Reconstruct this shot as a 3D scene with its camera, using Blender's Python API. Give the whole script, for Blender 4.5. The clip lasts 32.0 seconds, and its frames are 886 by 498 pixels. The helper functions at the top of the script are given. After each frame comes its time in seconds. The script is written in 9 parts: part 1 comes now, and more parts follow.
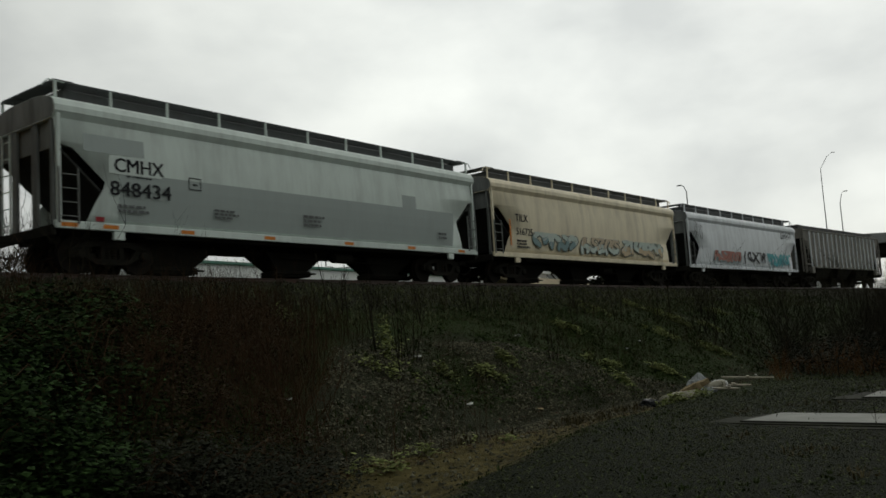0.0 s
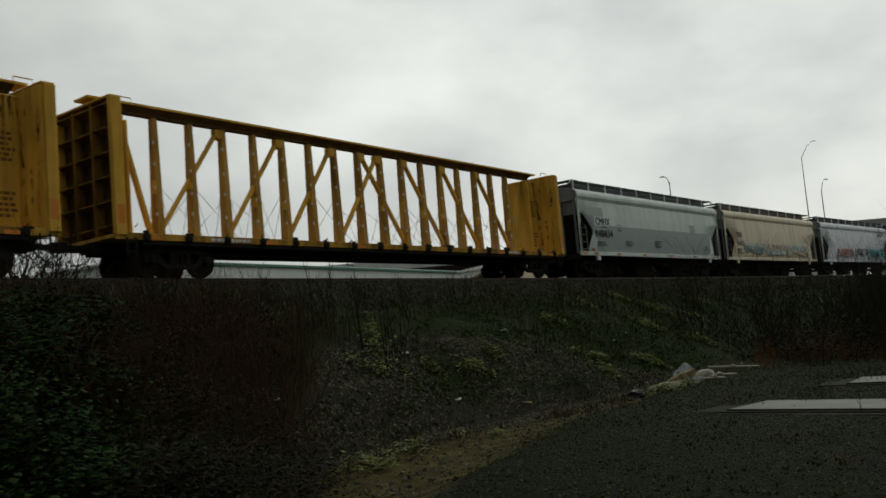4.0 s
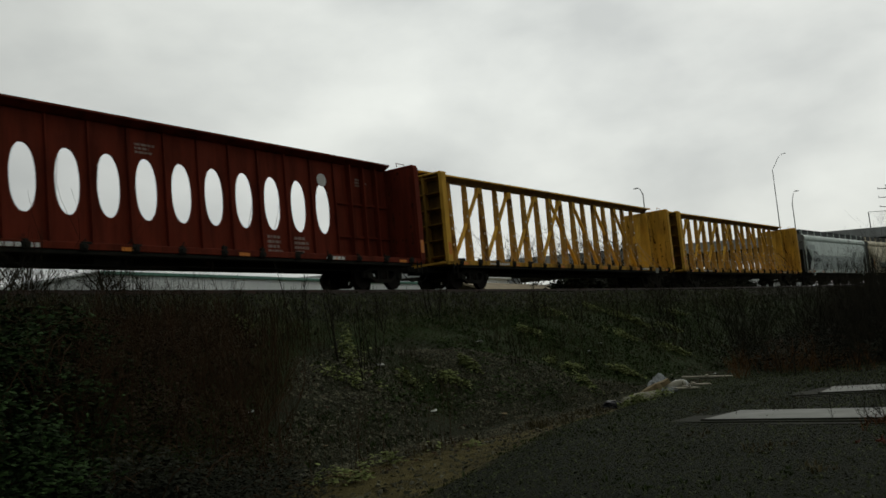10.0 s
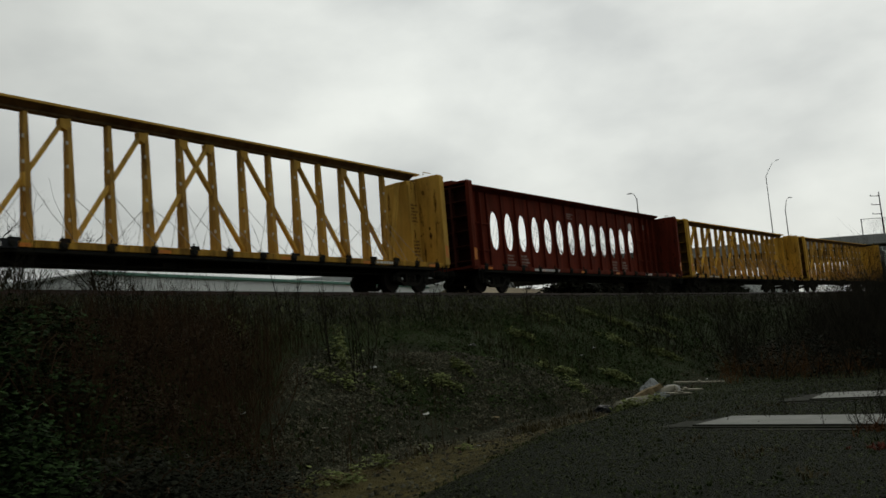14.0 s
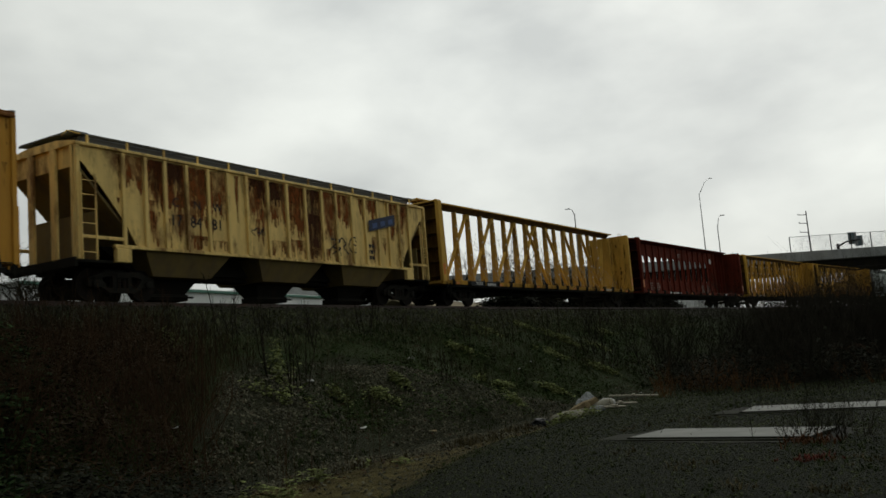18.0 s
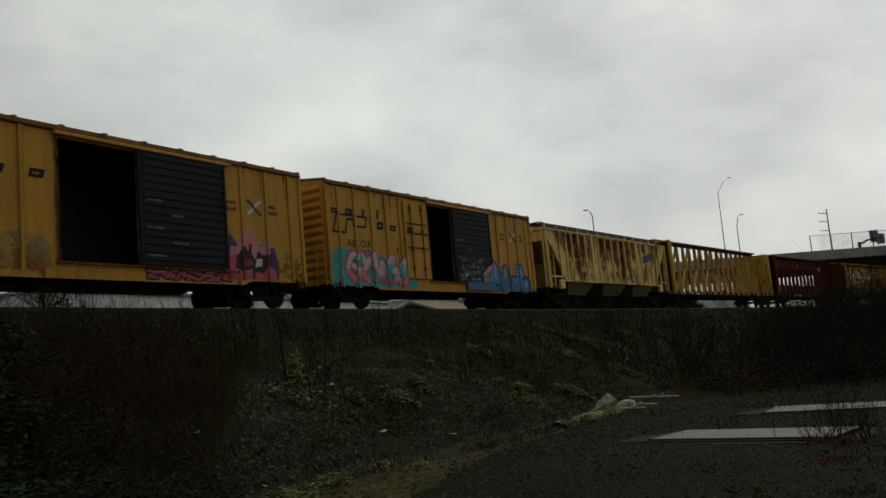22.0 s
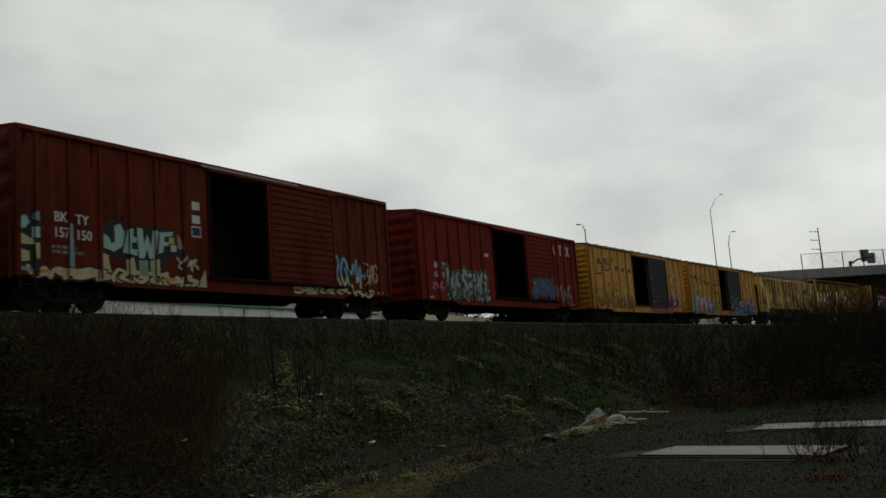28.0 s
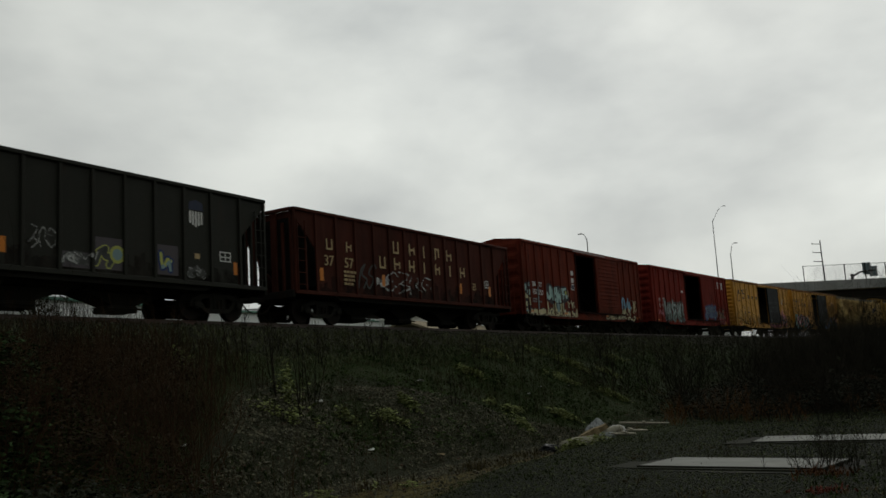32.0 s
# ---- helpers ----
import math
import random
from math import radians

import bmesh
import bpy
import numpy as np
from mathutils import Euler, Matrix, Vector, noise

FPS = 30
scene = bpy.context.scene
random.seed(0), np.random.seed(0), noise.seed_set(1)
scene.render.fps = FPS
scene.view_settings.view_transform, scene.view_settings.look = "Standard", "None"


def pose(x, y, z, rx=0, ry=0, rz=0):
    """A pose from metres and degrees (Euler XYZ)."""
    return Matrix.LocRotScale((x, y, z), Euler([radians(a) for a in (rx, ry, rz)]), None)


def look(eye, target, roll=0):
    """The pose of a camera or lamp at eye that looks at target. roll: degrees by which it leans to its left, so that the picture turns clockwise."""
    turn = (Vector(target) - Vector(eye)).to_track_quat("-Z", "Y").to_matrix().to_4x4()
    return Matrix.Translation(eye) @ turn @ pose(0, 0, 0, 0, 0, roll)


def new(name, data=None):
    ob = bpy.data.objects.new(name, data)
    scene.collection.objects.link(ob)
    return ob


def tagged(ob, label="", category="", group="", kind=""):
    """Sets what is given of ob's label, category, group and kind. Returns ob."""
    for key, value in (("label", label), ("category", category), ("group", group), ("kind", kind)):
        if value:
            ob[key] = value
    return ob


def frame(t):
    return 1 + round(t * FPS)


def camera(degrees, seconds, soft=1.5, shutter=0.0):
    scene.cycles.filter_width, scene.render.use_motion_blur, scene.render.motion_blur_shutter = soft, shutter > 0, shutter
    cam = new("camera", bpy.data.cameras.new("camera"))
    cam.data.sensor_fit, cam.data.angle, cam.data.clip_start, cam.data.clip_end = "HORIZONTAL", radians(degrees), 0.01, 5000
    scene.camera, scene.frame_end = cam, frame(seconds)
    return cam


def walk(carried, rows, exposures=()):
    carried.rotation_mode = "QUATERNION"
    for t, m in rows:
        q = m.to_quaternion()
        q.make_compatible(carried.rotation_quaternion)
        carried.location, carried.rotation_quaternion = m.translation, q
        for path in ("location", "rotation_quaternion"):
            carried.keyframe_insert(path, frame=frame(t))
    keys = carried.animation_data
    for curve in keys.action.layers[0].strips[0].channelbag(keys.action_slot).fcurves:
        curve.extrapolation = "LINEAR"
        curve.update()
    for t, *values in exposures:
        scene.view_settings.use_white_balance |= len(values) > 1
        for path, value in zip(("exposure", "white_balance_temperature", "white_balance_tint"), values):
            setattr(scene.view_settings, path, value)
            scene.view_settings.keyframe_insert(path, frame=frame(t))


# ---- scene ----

# ---- camera: held by hand at one spot beside the yard, turning a little ----
EYE = 1.6
cam = camera(53.56, 32.0, soft=1.55, shutter=0.25)
TURNS = (  # seconds, yaw, pitch, roll
    (0, -53.78, 6.51, 3.37),
    (0.5, -53.68, 6.47, 3.23),
    (1, -53.75, 6.52, 3.41),
    (1.5, -54.46, 6.73, 3.14),
    (2, -54.95, 7.30, 3.32),
    (2.5, -55.75, 7.15, 3.65),
    (4.5, -54.08, 5.59, 4.74),
    (5, -52.03, 5.23, 4.07),
    (5.5, -49.74, 4.90, 6.20),
    (6, -49.44, 5.68, 6.29),
    (6.5, -51.93, 5.92, 4.56),
    (7, -54.97, 6.88, 4.36),
    (7.5, -55.93, 7.07, 4.46),
    (8, -56.49, 7.13, 4.34),
    (8.5, -56.39, 6.86, 4.49),
    (9, -56.12, 6.72, 5.30),
    (9.5, -56.21, 6.52, 5.13),
    (10, -56.21, 6.79, 4.90),
    (10.5, -56.21, 6.83, 5.10),
    (11, -56.33, 7.03, 4.88),
    (11.5, -56.30, 7.20, 4.95),
    (12, -56.58, 6.85, 5.20),
    (12.5, -56.51, 6.79, 4.89),
    (13, -56.48, 6.77, 4.61),
    (13.5, -56.64, 6.64, 4.62),
    (14, -56.68, 6.96, 4.43),
    (14.5, -56.24, 7.01, 5.02),
    (15, -56.40, 6.79, 4.83),
    (15.5, -57.93, 6.24, 5.18),
    (17.5, -60.39, 7.26, 4.49),
    (18, -60.69, 7.51, 4.29),
    (18.5, -60.48, 7.14, 4.30),
    (19, -60.09, 7.13, 4.29),
    (19.5, -59.88, 7.51, 4.14),
    (20, -59.76, 8.41, 4.70),
    (20.5, -59.91, 8.32, 4.61),
    (21, -60.00, 8.42, 4.50),
    (21.5, -59.96, 8.58, 4.66),
    (22, -59.45, 7.79, 4.77),
    (22.5, -59.54, 7.70, 4.67),
    (23, -59.62, 7.68, 4.61),
    (23.5, -59.70, 7.70, 4.36),
    (24, -59.75, 7.81, 4.30),
    (24.5, -59.71, 7.91, 4.25),
    (25, -59.81, 8.05, 4.01),
    (25.5, -59.99, 8.16, 3.89),
    (27.5, -60.00, 8.39, 3.73),
    (28, -60.09, 8.50, 3.81),
    (28.5, -60.04, 8.57, 3.73),
    (29, -60.03, 8.58, 3.61),
    (29.5, -60.01, 8.75, 3.55),
    (30, -60.10, 8.92, 3.39),
    (30.5, -60.20, 9.16, 3.29),
    (31, -60.12, 9.23, 3.09),
    (31.5, -60.11, 9.16, 3.07),
    (32, -60.08, 9.02, 3.13),
)
EXPOSURES = ((0.0, 0.18), (1.0, 0.16), (2.0, 0.02), (2.5, 0.02), (4.5, -0.02), (5.0, -0.06), (6.0, 0.22), (7.0, 0.12), (9.0, -0.02), (13.0, 0.0), (18.0, 0.04), (20.0, 0.02), (21.0, -0.16), (25.0, -0.22), (28.0, -0.12), (32.0, -0.14))
walk(cam, [(t, pose(0, 0, EYE, 90 + p, r, w)) for t, w, p, r in TURNS], EXPOSURES)

# ---- the railway: gentle curve and grade, and the train's progress along it ----
TRACK_Y, BEND, GRADE, RAIL_Z = 21.174, -0.000753, 0.01040, EYE + 2.284
PROGRESS = ((0, 0.00), (2.5, 16.84), (4.5, 30.28), (7, 47.28), (9.5, 64.26), (12, 81.24), (14, 94.70), (15.5, 104.94), (17.5, 118.78), (20, 135.97), (22.5, 153.11), (25.5, 173.89), (27.5, 187.87), (29, 198.31), (30.5, 208.60), (32, 218.82))


def bend_y(x):
    return TRACK_Y + BEND * max(x, 0.0) ** 2


def rail_z(x):
    return RAIL_Z + GRADE * x


def track_point(s):
    """The point of the track's centre line, at rail height, s metres along it."""
    x = s - (2 / 3 * BEND ** 2 * s ** 3 if s > 0 else 0.0)
    return Vector((x, bend_y(x), rail_z(x)))


def car_pose(s, half):
    """The pose of a car whose middle is s metres along, standing on two trucks."""
    a, b = track_point(s - half), track_point(s + half)
    ex = (b - a).normalized()
    ey = Vector((0, 0, 1)).cross(ex).normalized()
    ez = ex.cross(ey)
    m = Matrix((ex, ey, ez)).transposed().to_4x4()
    m.translation = (a + b) / 2
    return m


def progress(t):
    for (t0, s0), (t1, s1) in zip(PROGRESS, PROGRESS[1:]):
        if t <= t1:
            return s0 + (s1 - s0) * (t - t0) / (t1 - t0)
    return PROGRESS[-1][1]


# ---- light: a bright overcast sky, the hidden sun behind the train ----
SUN_AZ, SUN_EL = 8.0, 32.0  # degrees from +x, and above the horizon
world = bpy.data.worlds.new("overcast_sky")
scene.world = world
world.use_nodes = True
wn, wl = world.node_tree.nodes, world.node_tree.links
wn.clear()
coord = wn.new("ShaderNodeTexCoord")
flat = wn.new("ShaderNodeMapping")
flat.inputs["Scale"].default_value, flat.inputs["Location"].default_value = (1.0, 1.0, 1.9), (1.3, 0.4, 0.0)
wl.new(coord.outputs["Generated"], flat.inputs["Vector"])
cloud = wn.new("ShaderNodeTexNoise")
cloud.inputs["Scale"].default_value, cloud.inputs["Detail"].default_value = 3.4, 6.0
cloud.inputs["Roughness"].default_value, cloud.inputs["Distortion"].default_value = 0.48, 0.1
wl.new(flat.outputs["Vector"], cloud.inputs["Vector"])
ramp = wn.new("ShaderNodeValToRGB")
ramp.color_ramp.elements[0].position, ramp.color_ramp.elements[1].position = 0.30, 0.70
ramp.color_ramp.elements[0].color = (0.50, 0.523, 0.508, 1)
ramp.color_ramp.elements[1].color = (0.85, 0.875, 0.82, 1)
wl.new(cloud.outputs["Fac"], ramp.inputs["Fac"])
sun_way = wn.new("ShaderNodeVectorMath")
sun_way.operation = "DOT_PRODUCT"
sun_way.inputs[1].default_value = (math.cos(radians(SUN_AZ)) * math.cos(radians(SUN_EL)), math.sin(radians(SUN_AZ)) * math.cos(radians(SUN_EL)), math.sin(radians(SUN_EL)))
wl.new(coord.outputs["Generated"], sun_way.inputs[0])
half_way = wn.new("ShaderNodeMapRange")
half_way.inputs["From Min"].default_value = -1.0
wl.new(sun_way.outputs["Value"], half_way.inputs["Value"])
bright = wn.new("ShaderNodeValToRGB")
for at, k in ((0.40, 0.50), (0.675, 0.57), (0.81, 0.69), (0.925, 0.98), (0.965, 1.12)):
    bright.color_ramp.elements.new(at).color = (k, k, k, 1)
bright.color_ramp.elements[0].color = (0.10, 0.10, 0.10, 1)
bright.color_ramp.elements[-1].color = (1.17, 1.17, 1.17, 1)
wl.new(half_way.outputs["Result"], bright.inputs["Fac"])
veil = wn.new("ShaderNodeMix")
veil.data_type, veil.blend_type = "RGBA", "MULTIPLY"
veil.inputs["Factor"].default_value = 1.0
wl.new(ramp.outputs["Color"], veil.inputs["A"])
low = wn.new("ShaderNodeSeparateXYZ")
wl.new(coord.outputs["Generated"], low.inputs["Vector"])
haze = wn.new("ShaderNodeMapRange")
haze.inputs["From Max"].default_value = 0.30
haze.inputs["To Min"].default_value = 0.84
wl.new(low.outputs["Z"], haze.inputs["Value"])
dim = wn.new("ShaderNodeMix")
dim.data_type, dim.blend_type = "RGBA", "MULTIPLY"
dim.inputs["Factor"].default_value = 1.0
wl.new(bright.outputs["Color"], dim.inputs["A"])
wl.new(haze.outputs["Result"], dim.inputs["B"])
wl.new(dim.outputs["Result"], veil.inputs["B"])
sky = wn.new("ShaderNodeTexSky")
sky.sky_type, sky.sun_disc = "NISHITA", False
sky.sun_elevation, sky.sun_rotation = radians(SUN_EL), radians(90 - SUN_AZ)
sky_light = wn.new("ShaderNodeBackground")
sky_light.inputs["Strength"].default_value = 0.004
wl.new(sky.outputs["Color"], sky_light.inputs["Color"])
cloud_light = wn.new("ShaderNodeBackground")
cloud_light.inputs["Strength"].default_value = 1.0
wl.new(veil.outputs["Result"], cloud_light.inputs["Color"])
both = wn.new("ShaderNodeAddShader")
wl.new(sky_light.outputs[0], both.inputs[0])
wl.new(cloud_light.outputs[0], both.inputs[1])
sky_out = wn.new("ShaderNodeOutputWorld")
wl.new(both.outputs[0], sky_out.inputs["Surface"])
sun = new("sun", bpy.data.lights.new("sun", "SUN"))
sun.data.energy, sun.data.angle, sun.data.color = 0.5, radians(25), (1.0, 0.97, 0.92)
sun.matrix_basis = look((0, 0, 60), Vector((0, 0, 60)) - 50 * Vector(sun_way.inputs[1].default_value))


# ---- materials ----
def nodes_of(name):
    m = bpy.data.materials.new(name)
    m.use_nodes = True
    nt = m.node_tree
    return m, nt.nodes, nt.links, nt.nodes["Principled BSDF"]


def mixed(n, l, kind, fac, a, b):
    """A colour mix; fac, a and b are sockets or values."""
    mx = n.new("ShaderNodeMix")
    mx.data_type, mx.blend_type = "RGBA", kind
    for key, v in (("Factor", fac), ("A", a), ("B", b)):
        if hasattr(v, "links"):
            l.new(v, mx.inputs[key])
        elif key == "Factor":
            mx.inputs[key].default_value = v
        else:
            mx.inputs[key].default_value = (*v, 1)
    return mx.outputs["Result"]


def grain(n, l, scale, lo, hi, stretch=(1, 1, 1), detail=4.0, rough=0.6, where="Object", shift=0.0):
    """Noise in metres, sharpened between lo and hi to 0..1."""
    tc, mp, ns, rg = n.new("ShaderNodeTexCoord"), n.new("ShaderNodeMapping"), n.new("ShaderNodeTexNoise"), n.new("ShaderNodeMapRange")
    mp.inputs["Scale"].default_value = stretch
    mp.inputs["Location"].default_value = (shift, shift * 0.7, shift * 0.3)
    l.new(tc.outputs[where], mp.inputs["Vector"])
    l.new(mp.outputs["Vector"], ns.inputs["Vector"])
    ns.inputs["Scale"].default_value, ns.inputs["Detail"].default_value, ns.inputs["Roughness"].default_value = scale, detail, rough
    l.new(ns.outputs["Fac"], rg.inputs["Value"])
    rg.inputs["From Min"].default_value, rg.inputs["From Max"].default_value = lo, hi
    return rg.outputs["Result"]


def relief(n, l, p, height, strength, distance=0.01):
    b = n.new("ShaderNodeBump")
    b.inputs["Strength"].default_value, b.inputs["Distance"].default_value = strength, distance
    l.new(height, b.inputs["Height"])
    l.new(b.outputs["Normal"], p.inputs["Normal"])


def times_fac(n, l, a, k):
    m = n.new("ShaderNodeMath")
    m.operation, m.use_clamp = "MULTIPLY", True
    l.new(a, m.inputs[0])
    if hasattr(k, "links"):
        l.new(k, m.inputs[1])
    else:
        m.inputs[1].default_value = k
    return m.outputs[0]


RUST = (0.075, 0.028, 0.014)


def paint(name, rgb, rough=0.55, rust=0.25, grime=0.5, metal=0.0, gloss=0.16, dust=(0.10, 0.085, 0.07), seed=0.0, fade=0.15, rust_rgb=RUST):
    """Weathered paint on steel: faded patches, grime run down in streaks, rust spots."""
    m, n, l, p = nodes_of(name)
    pale = tuple(min(1, 0.95 * c + 0.08 * (sum(rgb) / 3) + 0.003) for c in rgb)
    c = mixed(n, l, "MIX", times_fac(n, l, grain(n, l, 0.7, 0.4, 0.65, shift=seed), fade * 2), rgb, pale)
    streak = grain(n, l, 2.2, 0.45, 0.75, (1, 1, 0.12), shift=seed + 3)
    c = mixed(n, l, "MIX", times_fac(n, l, streak, grime), c, dust)
    fine_streak = grain(n, l, 9.0, 0.48, 0.70, (1, 1, 0.07), shift=seed + 5)
    c = mixed(n, l, "MIX", times_fac(n, l, fine_streak, grime * 0.32), c, tuple(k * 0.55 for k in dust))
    speck = grain(n, l, 15.0, 0.66, 0.74, (1, 1, 0.6), 6.0, 0.7, shift=seed + 13)
    c = mixed(n, l, "MIX", times_fac(n, l, speck, min(1.0, 0.25 + rust)), c, rust_rgb)
    spot = times_fac(n, l, grain(n, l, 1.6, 0.60 - 0.16 * rust, 0.72 - 0.1 * rust, (1, 1, 0.35), 7.0, 0.68, shift=seed + 9), min(1, 0.5 + rust * 0.6))
    c = mixed(n, l, "MIX", times_fac(n, l, spot, min(1.0, rust * 2)), c, rust_rgb)
    soot = grain(n, l, 1.3, 0.42, 0.78, (1, 1, 0.5), 6.0, 0.65, shift=seed + 17)
    c = mixed(n, l, "MIX", times_fac(n, l, soot, grime * 0.6), c, tuple(k * 0.3 for k in dust))
    l.new(c, p.inputs["Base Color"])
    fine = grain(n, l, 38, 0.3, 0.7, shift=seed)
    rg = n.new("ShaderNodeMapRange")
    rg.inputs["To Min"].default_value, rg.inputs["To Max"].default_value = max(0.1, rough - 0.12), min(1, rough + 0.2)
    l.new(fine, rg.inputs["Value"])
    l.new(rg.outputs["Result"], p.inputs["Roughness"])
    p.inputs["Metallic"].default_value = metal
    p.inputs["Specular IOR Level"].default_value = gloss
    relief(n, l, p, fine, 0.15, 0.004)
    return m


def matte(name, rgb, rough=0.85, vary=0.3, scale=6.0, bump=0.3, random_each=False, gloss=0.08):
    """A dull natural surface, varied at two scales; random_each tints every loose piece."""
    m, n, l, p = nodes_of(name)
    dark = tuple(c * (1 - vary) for c in rgb)
    light = tuple(min(1, c * (1 + vary)) for c in rgb)
    fac = grain(n, l, scale, 0.3, 0.7, detail=6)
    c = mixed(n, l, "MIX", fac, dark, light)
    if random_each:
        g = n.new("ShaderNodeNewGeometry")
        rg = n.new("ShaderNodeMapRange")
        rg.inputs["To Min"].default_value, rg.inputs["To Max"].default_value = random_each if isinstance(random_each, tuple) else (0.6, 1.3)
        l.new(g.outputs["Random Per Island"], rg.inputs["Value"])
        hs = n.new("ShaderNodeHueSaturation")
        l.new(c, hs.inputs["Color"])
        l.new(rg.outputs["Result"], hs.inputs["Value"])
        c = hs.outputs["Color"]
    l.new(c, p.inputs["Base Color"])
    p.inputs["Roughness"].default_value = rough
    p.inputs["Specular IOR Level"].default_value = gloss
    if bump:
        relief(n, l, p, grain(n, l, scale * 7, 0.3, 0.7), bump, 0.01)
    return m


M_GREY = paint("grey_car_paint", (0.64, 0.72, 0.67), 0.5, 0.02, 0.25, dust=(0.2, 0.2, 0.19))
M_GREY_PATCH = paint("fresh_grey_patch", (0.37, 0.42, 0.40), 0.5, 0.0, 0.12, dust=(0.22, 0.22, 0.21), seed=4)
M_TAN = paint("tan_car_paint", (0.80, 0.72, 0.53), 0.55, 0.04, 0.3, dust=(0.22, 0.18, 0.12), seed=2)
M_PALE = paint("pale_grey_car_paint", (0.78, 0.82, 0.84), 0.5, 0.04, 0.3, dust=(0.25, 0.25, 0.25), seed=5)
M_DULL = paint("dull_grey_car_paint", (0.24, 0.23, 0.20), 0.7, 0.12, 0.5, seed=7)
M_YELLOW = paint("yellow_car_paint", (0.68, 0.39, 0.05), 0.65, 0.24, 0.5, gloss=0.1, dust=(0.11, 0.055, 0.016), rust_rgb=(0.085, 0.030, 0.010), seed=1)
M_YELLOW_PALE = paint("faded_yellow_car_paint", (0.60, 0.36, 0.065), 0.7, 0.26, 0.5, gloss=0.1, dust=(0.16, 0.095, 0.03), rust_rgb=(0.085, 0.030, 0.010), seed=63)
M_YELLOW2 = paint("yellow_boxcar_paint", (0.57, 0.285, 0.034), 0.55, 0.14, 0.36, dust=(0.11, 0.055, 0.014), seed=6, rust_rgb=(0.11, 0.035, 0.009))
M_CREAM = paint("rusty_cream_yellow_paint", (0.84, 0.61, 0.21), 0.65, 0.62, 0.4, dust=(0.17, 0.075, 0.022), seed=8, rust_rgb=(0.105, 0.036, 0.011))
M_RED = paint("oxide_red_car_paint", (0.140, 0.025, 0.012), 0.7, 0.14, 0.7, gloss=0.05, dust=(0.030, 0.007, 0.003), seed=3)
M_RED2 = paint("bright_oxide_red_paint", (0.190, 0.023, 0.014), 0.7, 0.08, 0.6, gloss=0.05, dust=(0.036, 0.006, 0.003), seed=11)
M_MAROON = paint("dark_maroon_paint", (0.066, 0.019, 0.012), 0.7, 0.15, 0.65, gloss=0.05, dust=(0.022, 0.010, 0.006), seed=12)
M_OLIVE = paint("dark_olive_grey_paint", (0.019, 0.020, 0.014), 0.65, 0.1, 0.5, dust=(0.022, 0.020, 0.014), seed=13)
M_BLACK = paint("black_door_paint", (0.018, 0.022, 0.022), 0.6, 0.02, 0.3, gloss=0.12, dust=(0.02, 0.02, 0.02), seed=14)
M_UNDER = paint("grimy_undercarriage_steel", (0.018, 0.018, 0.015), 0.9, 0.2, 0.5, gloss=0.04, dust=(0.028, 0.024, 0.018), seed=15)
# Slope sheets: shade below the bin end mixed with grime in one tone.
M_SLOPE_SHADE = paint("shaded_grimy_slope_sheet", (0.055, 0.056, 0.054), 0.85, 0.15, 0.5, gloss=0.05, dust=(0.03, 0.028, 0.025), seed=23)
# Hopper ends darker than their sides: shade and grime in one grey.
M_END_SHADE = paint("shaded_grimy_grey_end", (0.23, 0.245, 0.235), 0.75, 0.15, 0.7, gloss=0.06, dust=(0.08, 0.078, 0.07), seed=92)
M_WHEEL = paint("worn_wheel_steel", (0.014, 0.012, 0.010), 0.75, 0.3, 0.3, gloss=0.06, dust=(0.02, 0.016, 0.012), seed=16)
M_RAIL = paint("rail_steel", (0.06, 0.045, 0.038), 0.45, 0.4, 0.3, metal=0.7, seed=17)
M_GALV = paint("galvanised_steel", (0.30, 0.31, 0.31), 0.45, 0.02, 0.2, metal=0.4, seed=18)
M_GRATE = paint("dark_steel_grating", (0.12, 0.13, 0.13), 0.6, 0.06, 0.3, seed=19)
M_WHITE = paint("white_stencil_paint", (0.62, 0.62, 0.58), 0.6, 0.0, 0.3, dust=(0.3, 0.28, 0.25), seed=20)
M_INK = paint("black_stencil_paint", (0.012, 0.014, 0.016), 0.6, 0.0, 0.1, seed=21)
M_FAINT = paint("faint_black_stencil", (0.13, 0.14, 0.14), 0.6, 0.0, 0.3, seed=95)
M_ORANGE = paint("orange_reflector", (0.62, 0.20, 0.02), 0.35, 0.0, 0.2, seed=22)
M_TIMBER = matte("tie_timber", (0.05, 0.04, 0.032), 0.9, 0.4, 8)
M_CONCRETE = matte("weathered_concrete", (0.205, 0.21, 0.19), 0.85, 0.18, 1.5, 0.25)
M_BRIDGE = matte("bridge_concrete", (0.30, 0.31, 0.30), 0.9, 0.2, 0.6, 0.2)
M_STONE = matte("rubble_stone", (0.078, 0.075, 0.048), 0.85, 0.4, 5, 0.4, (0.4, 1.6))
M_GRAVEL = matte("dark_gravel_stone", (0.036, 0.044, 0.018), 0.8, 0.4, 8, 0.3, (0.15, 2.2))
M_BALLAST = matte("ballast_stone", (0.042, 0.042, 0.028), 0.85, 0.4, 8, 0.3, True)
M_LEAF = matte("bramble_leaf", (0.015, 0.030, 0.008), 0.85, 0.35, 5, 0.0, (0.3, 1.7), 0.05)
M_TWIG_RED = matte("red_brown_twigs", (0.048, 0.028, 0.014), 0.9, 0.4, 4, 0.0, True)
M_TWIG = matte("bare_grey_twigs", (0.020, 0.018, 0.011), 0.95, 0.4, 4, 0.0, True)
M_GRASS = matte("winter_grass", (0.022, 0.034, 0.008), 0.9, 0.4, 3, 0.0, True)
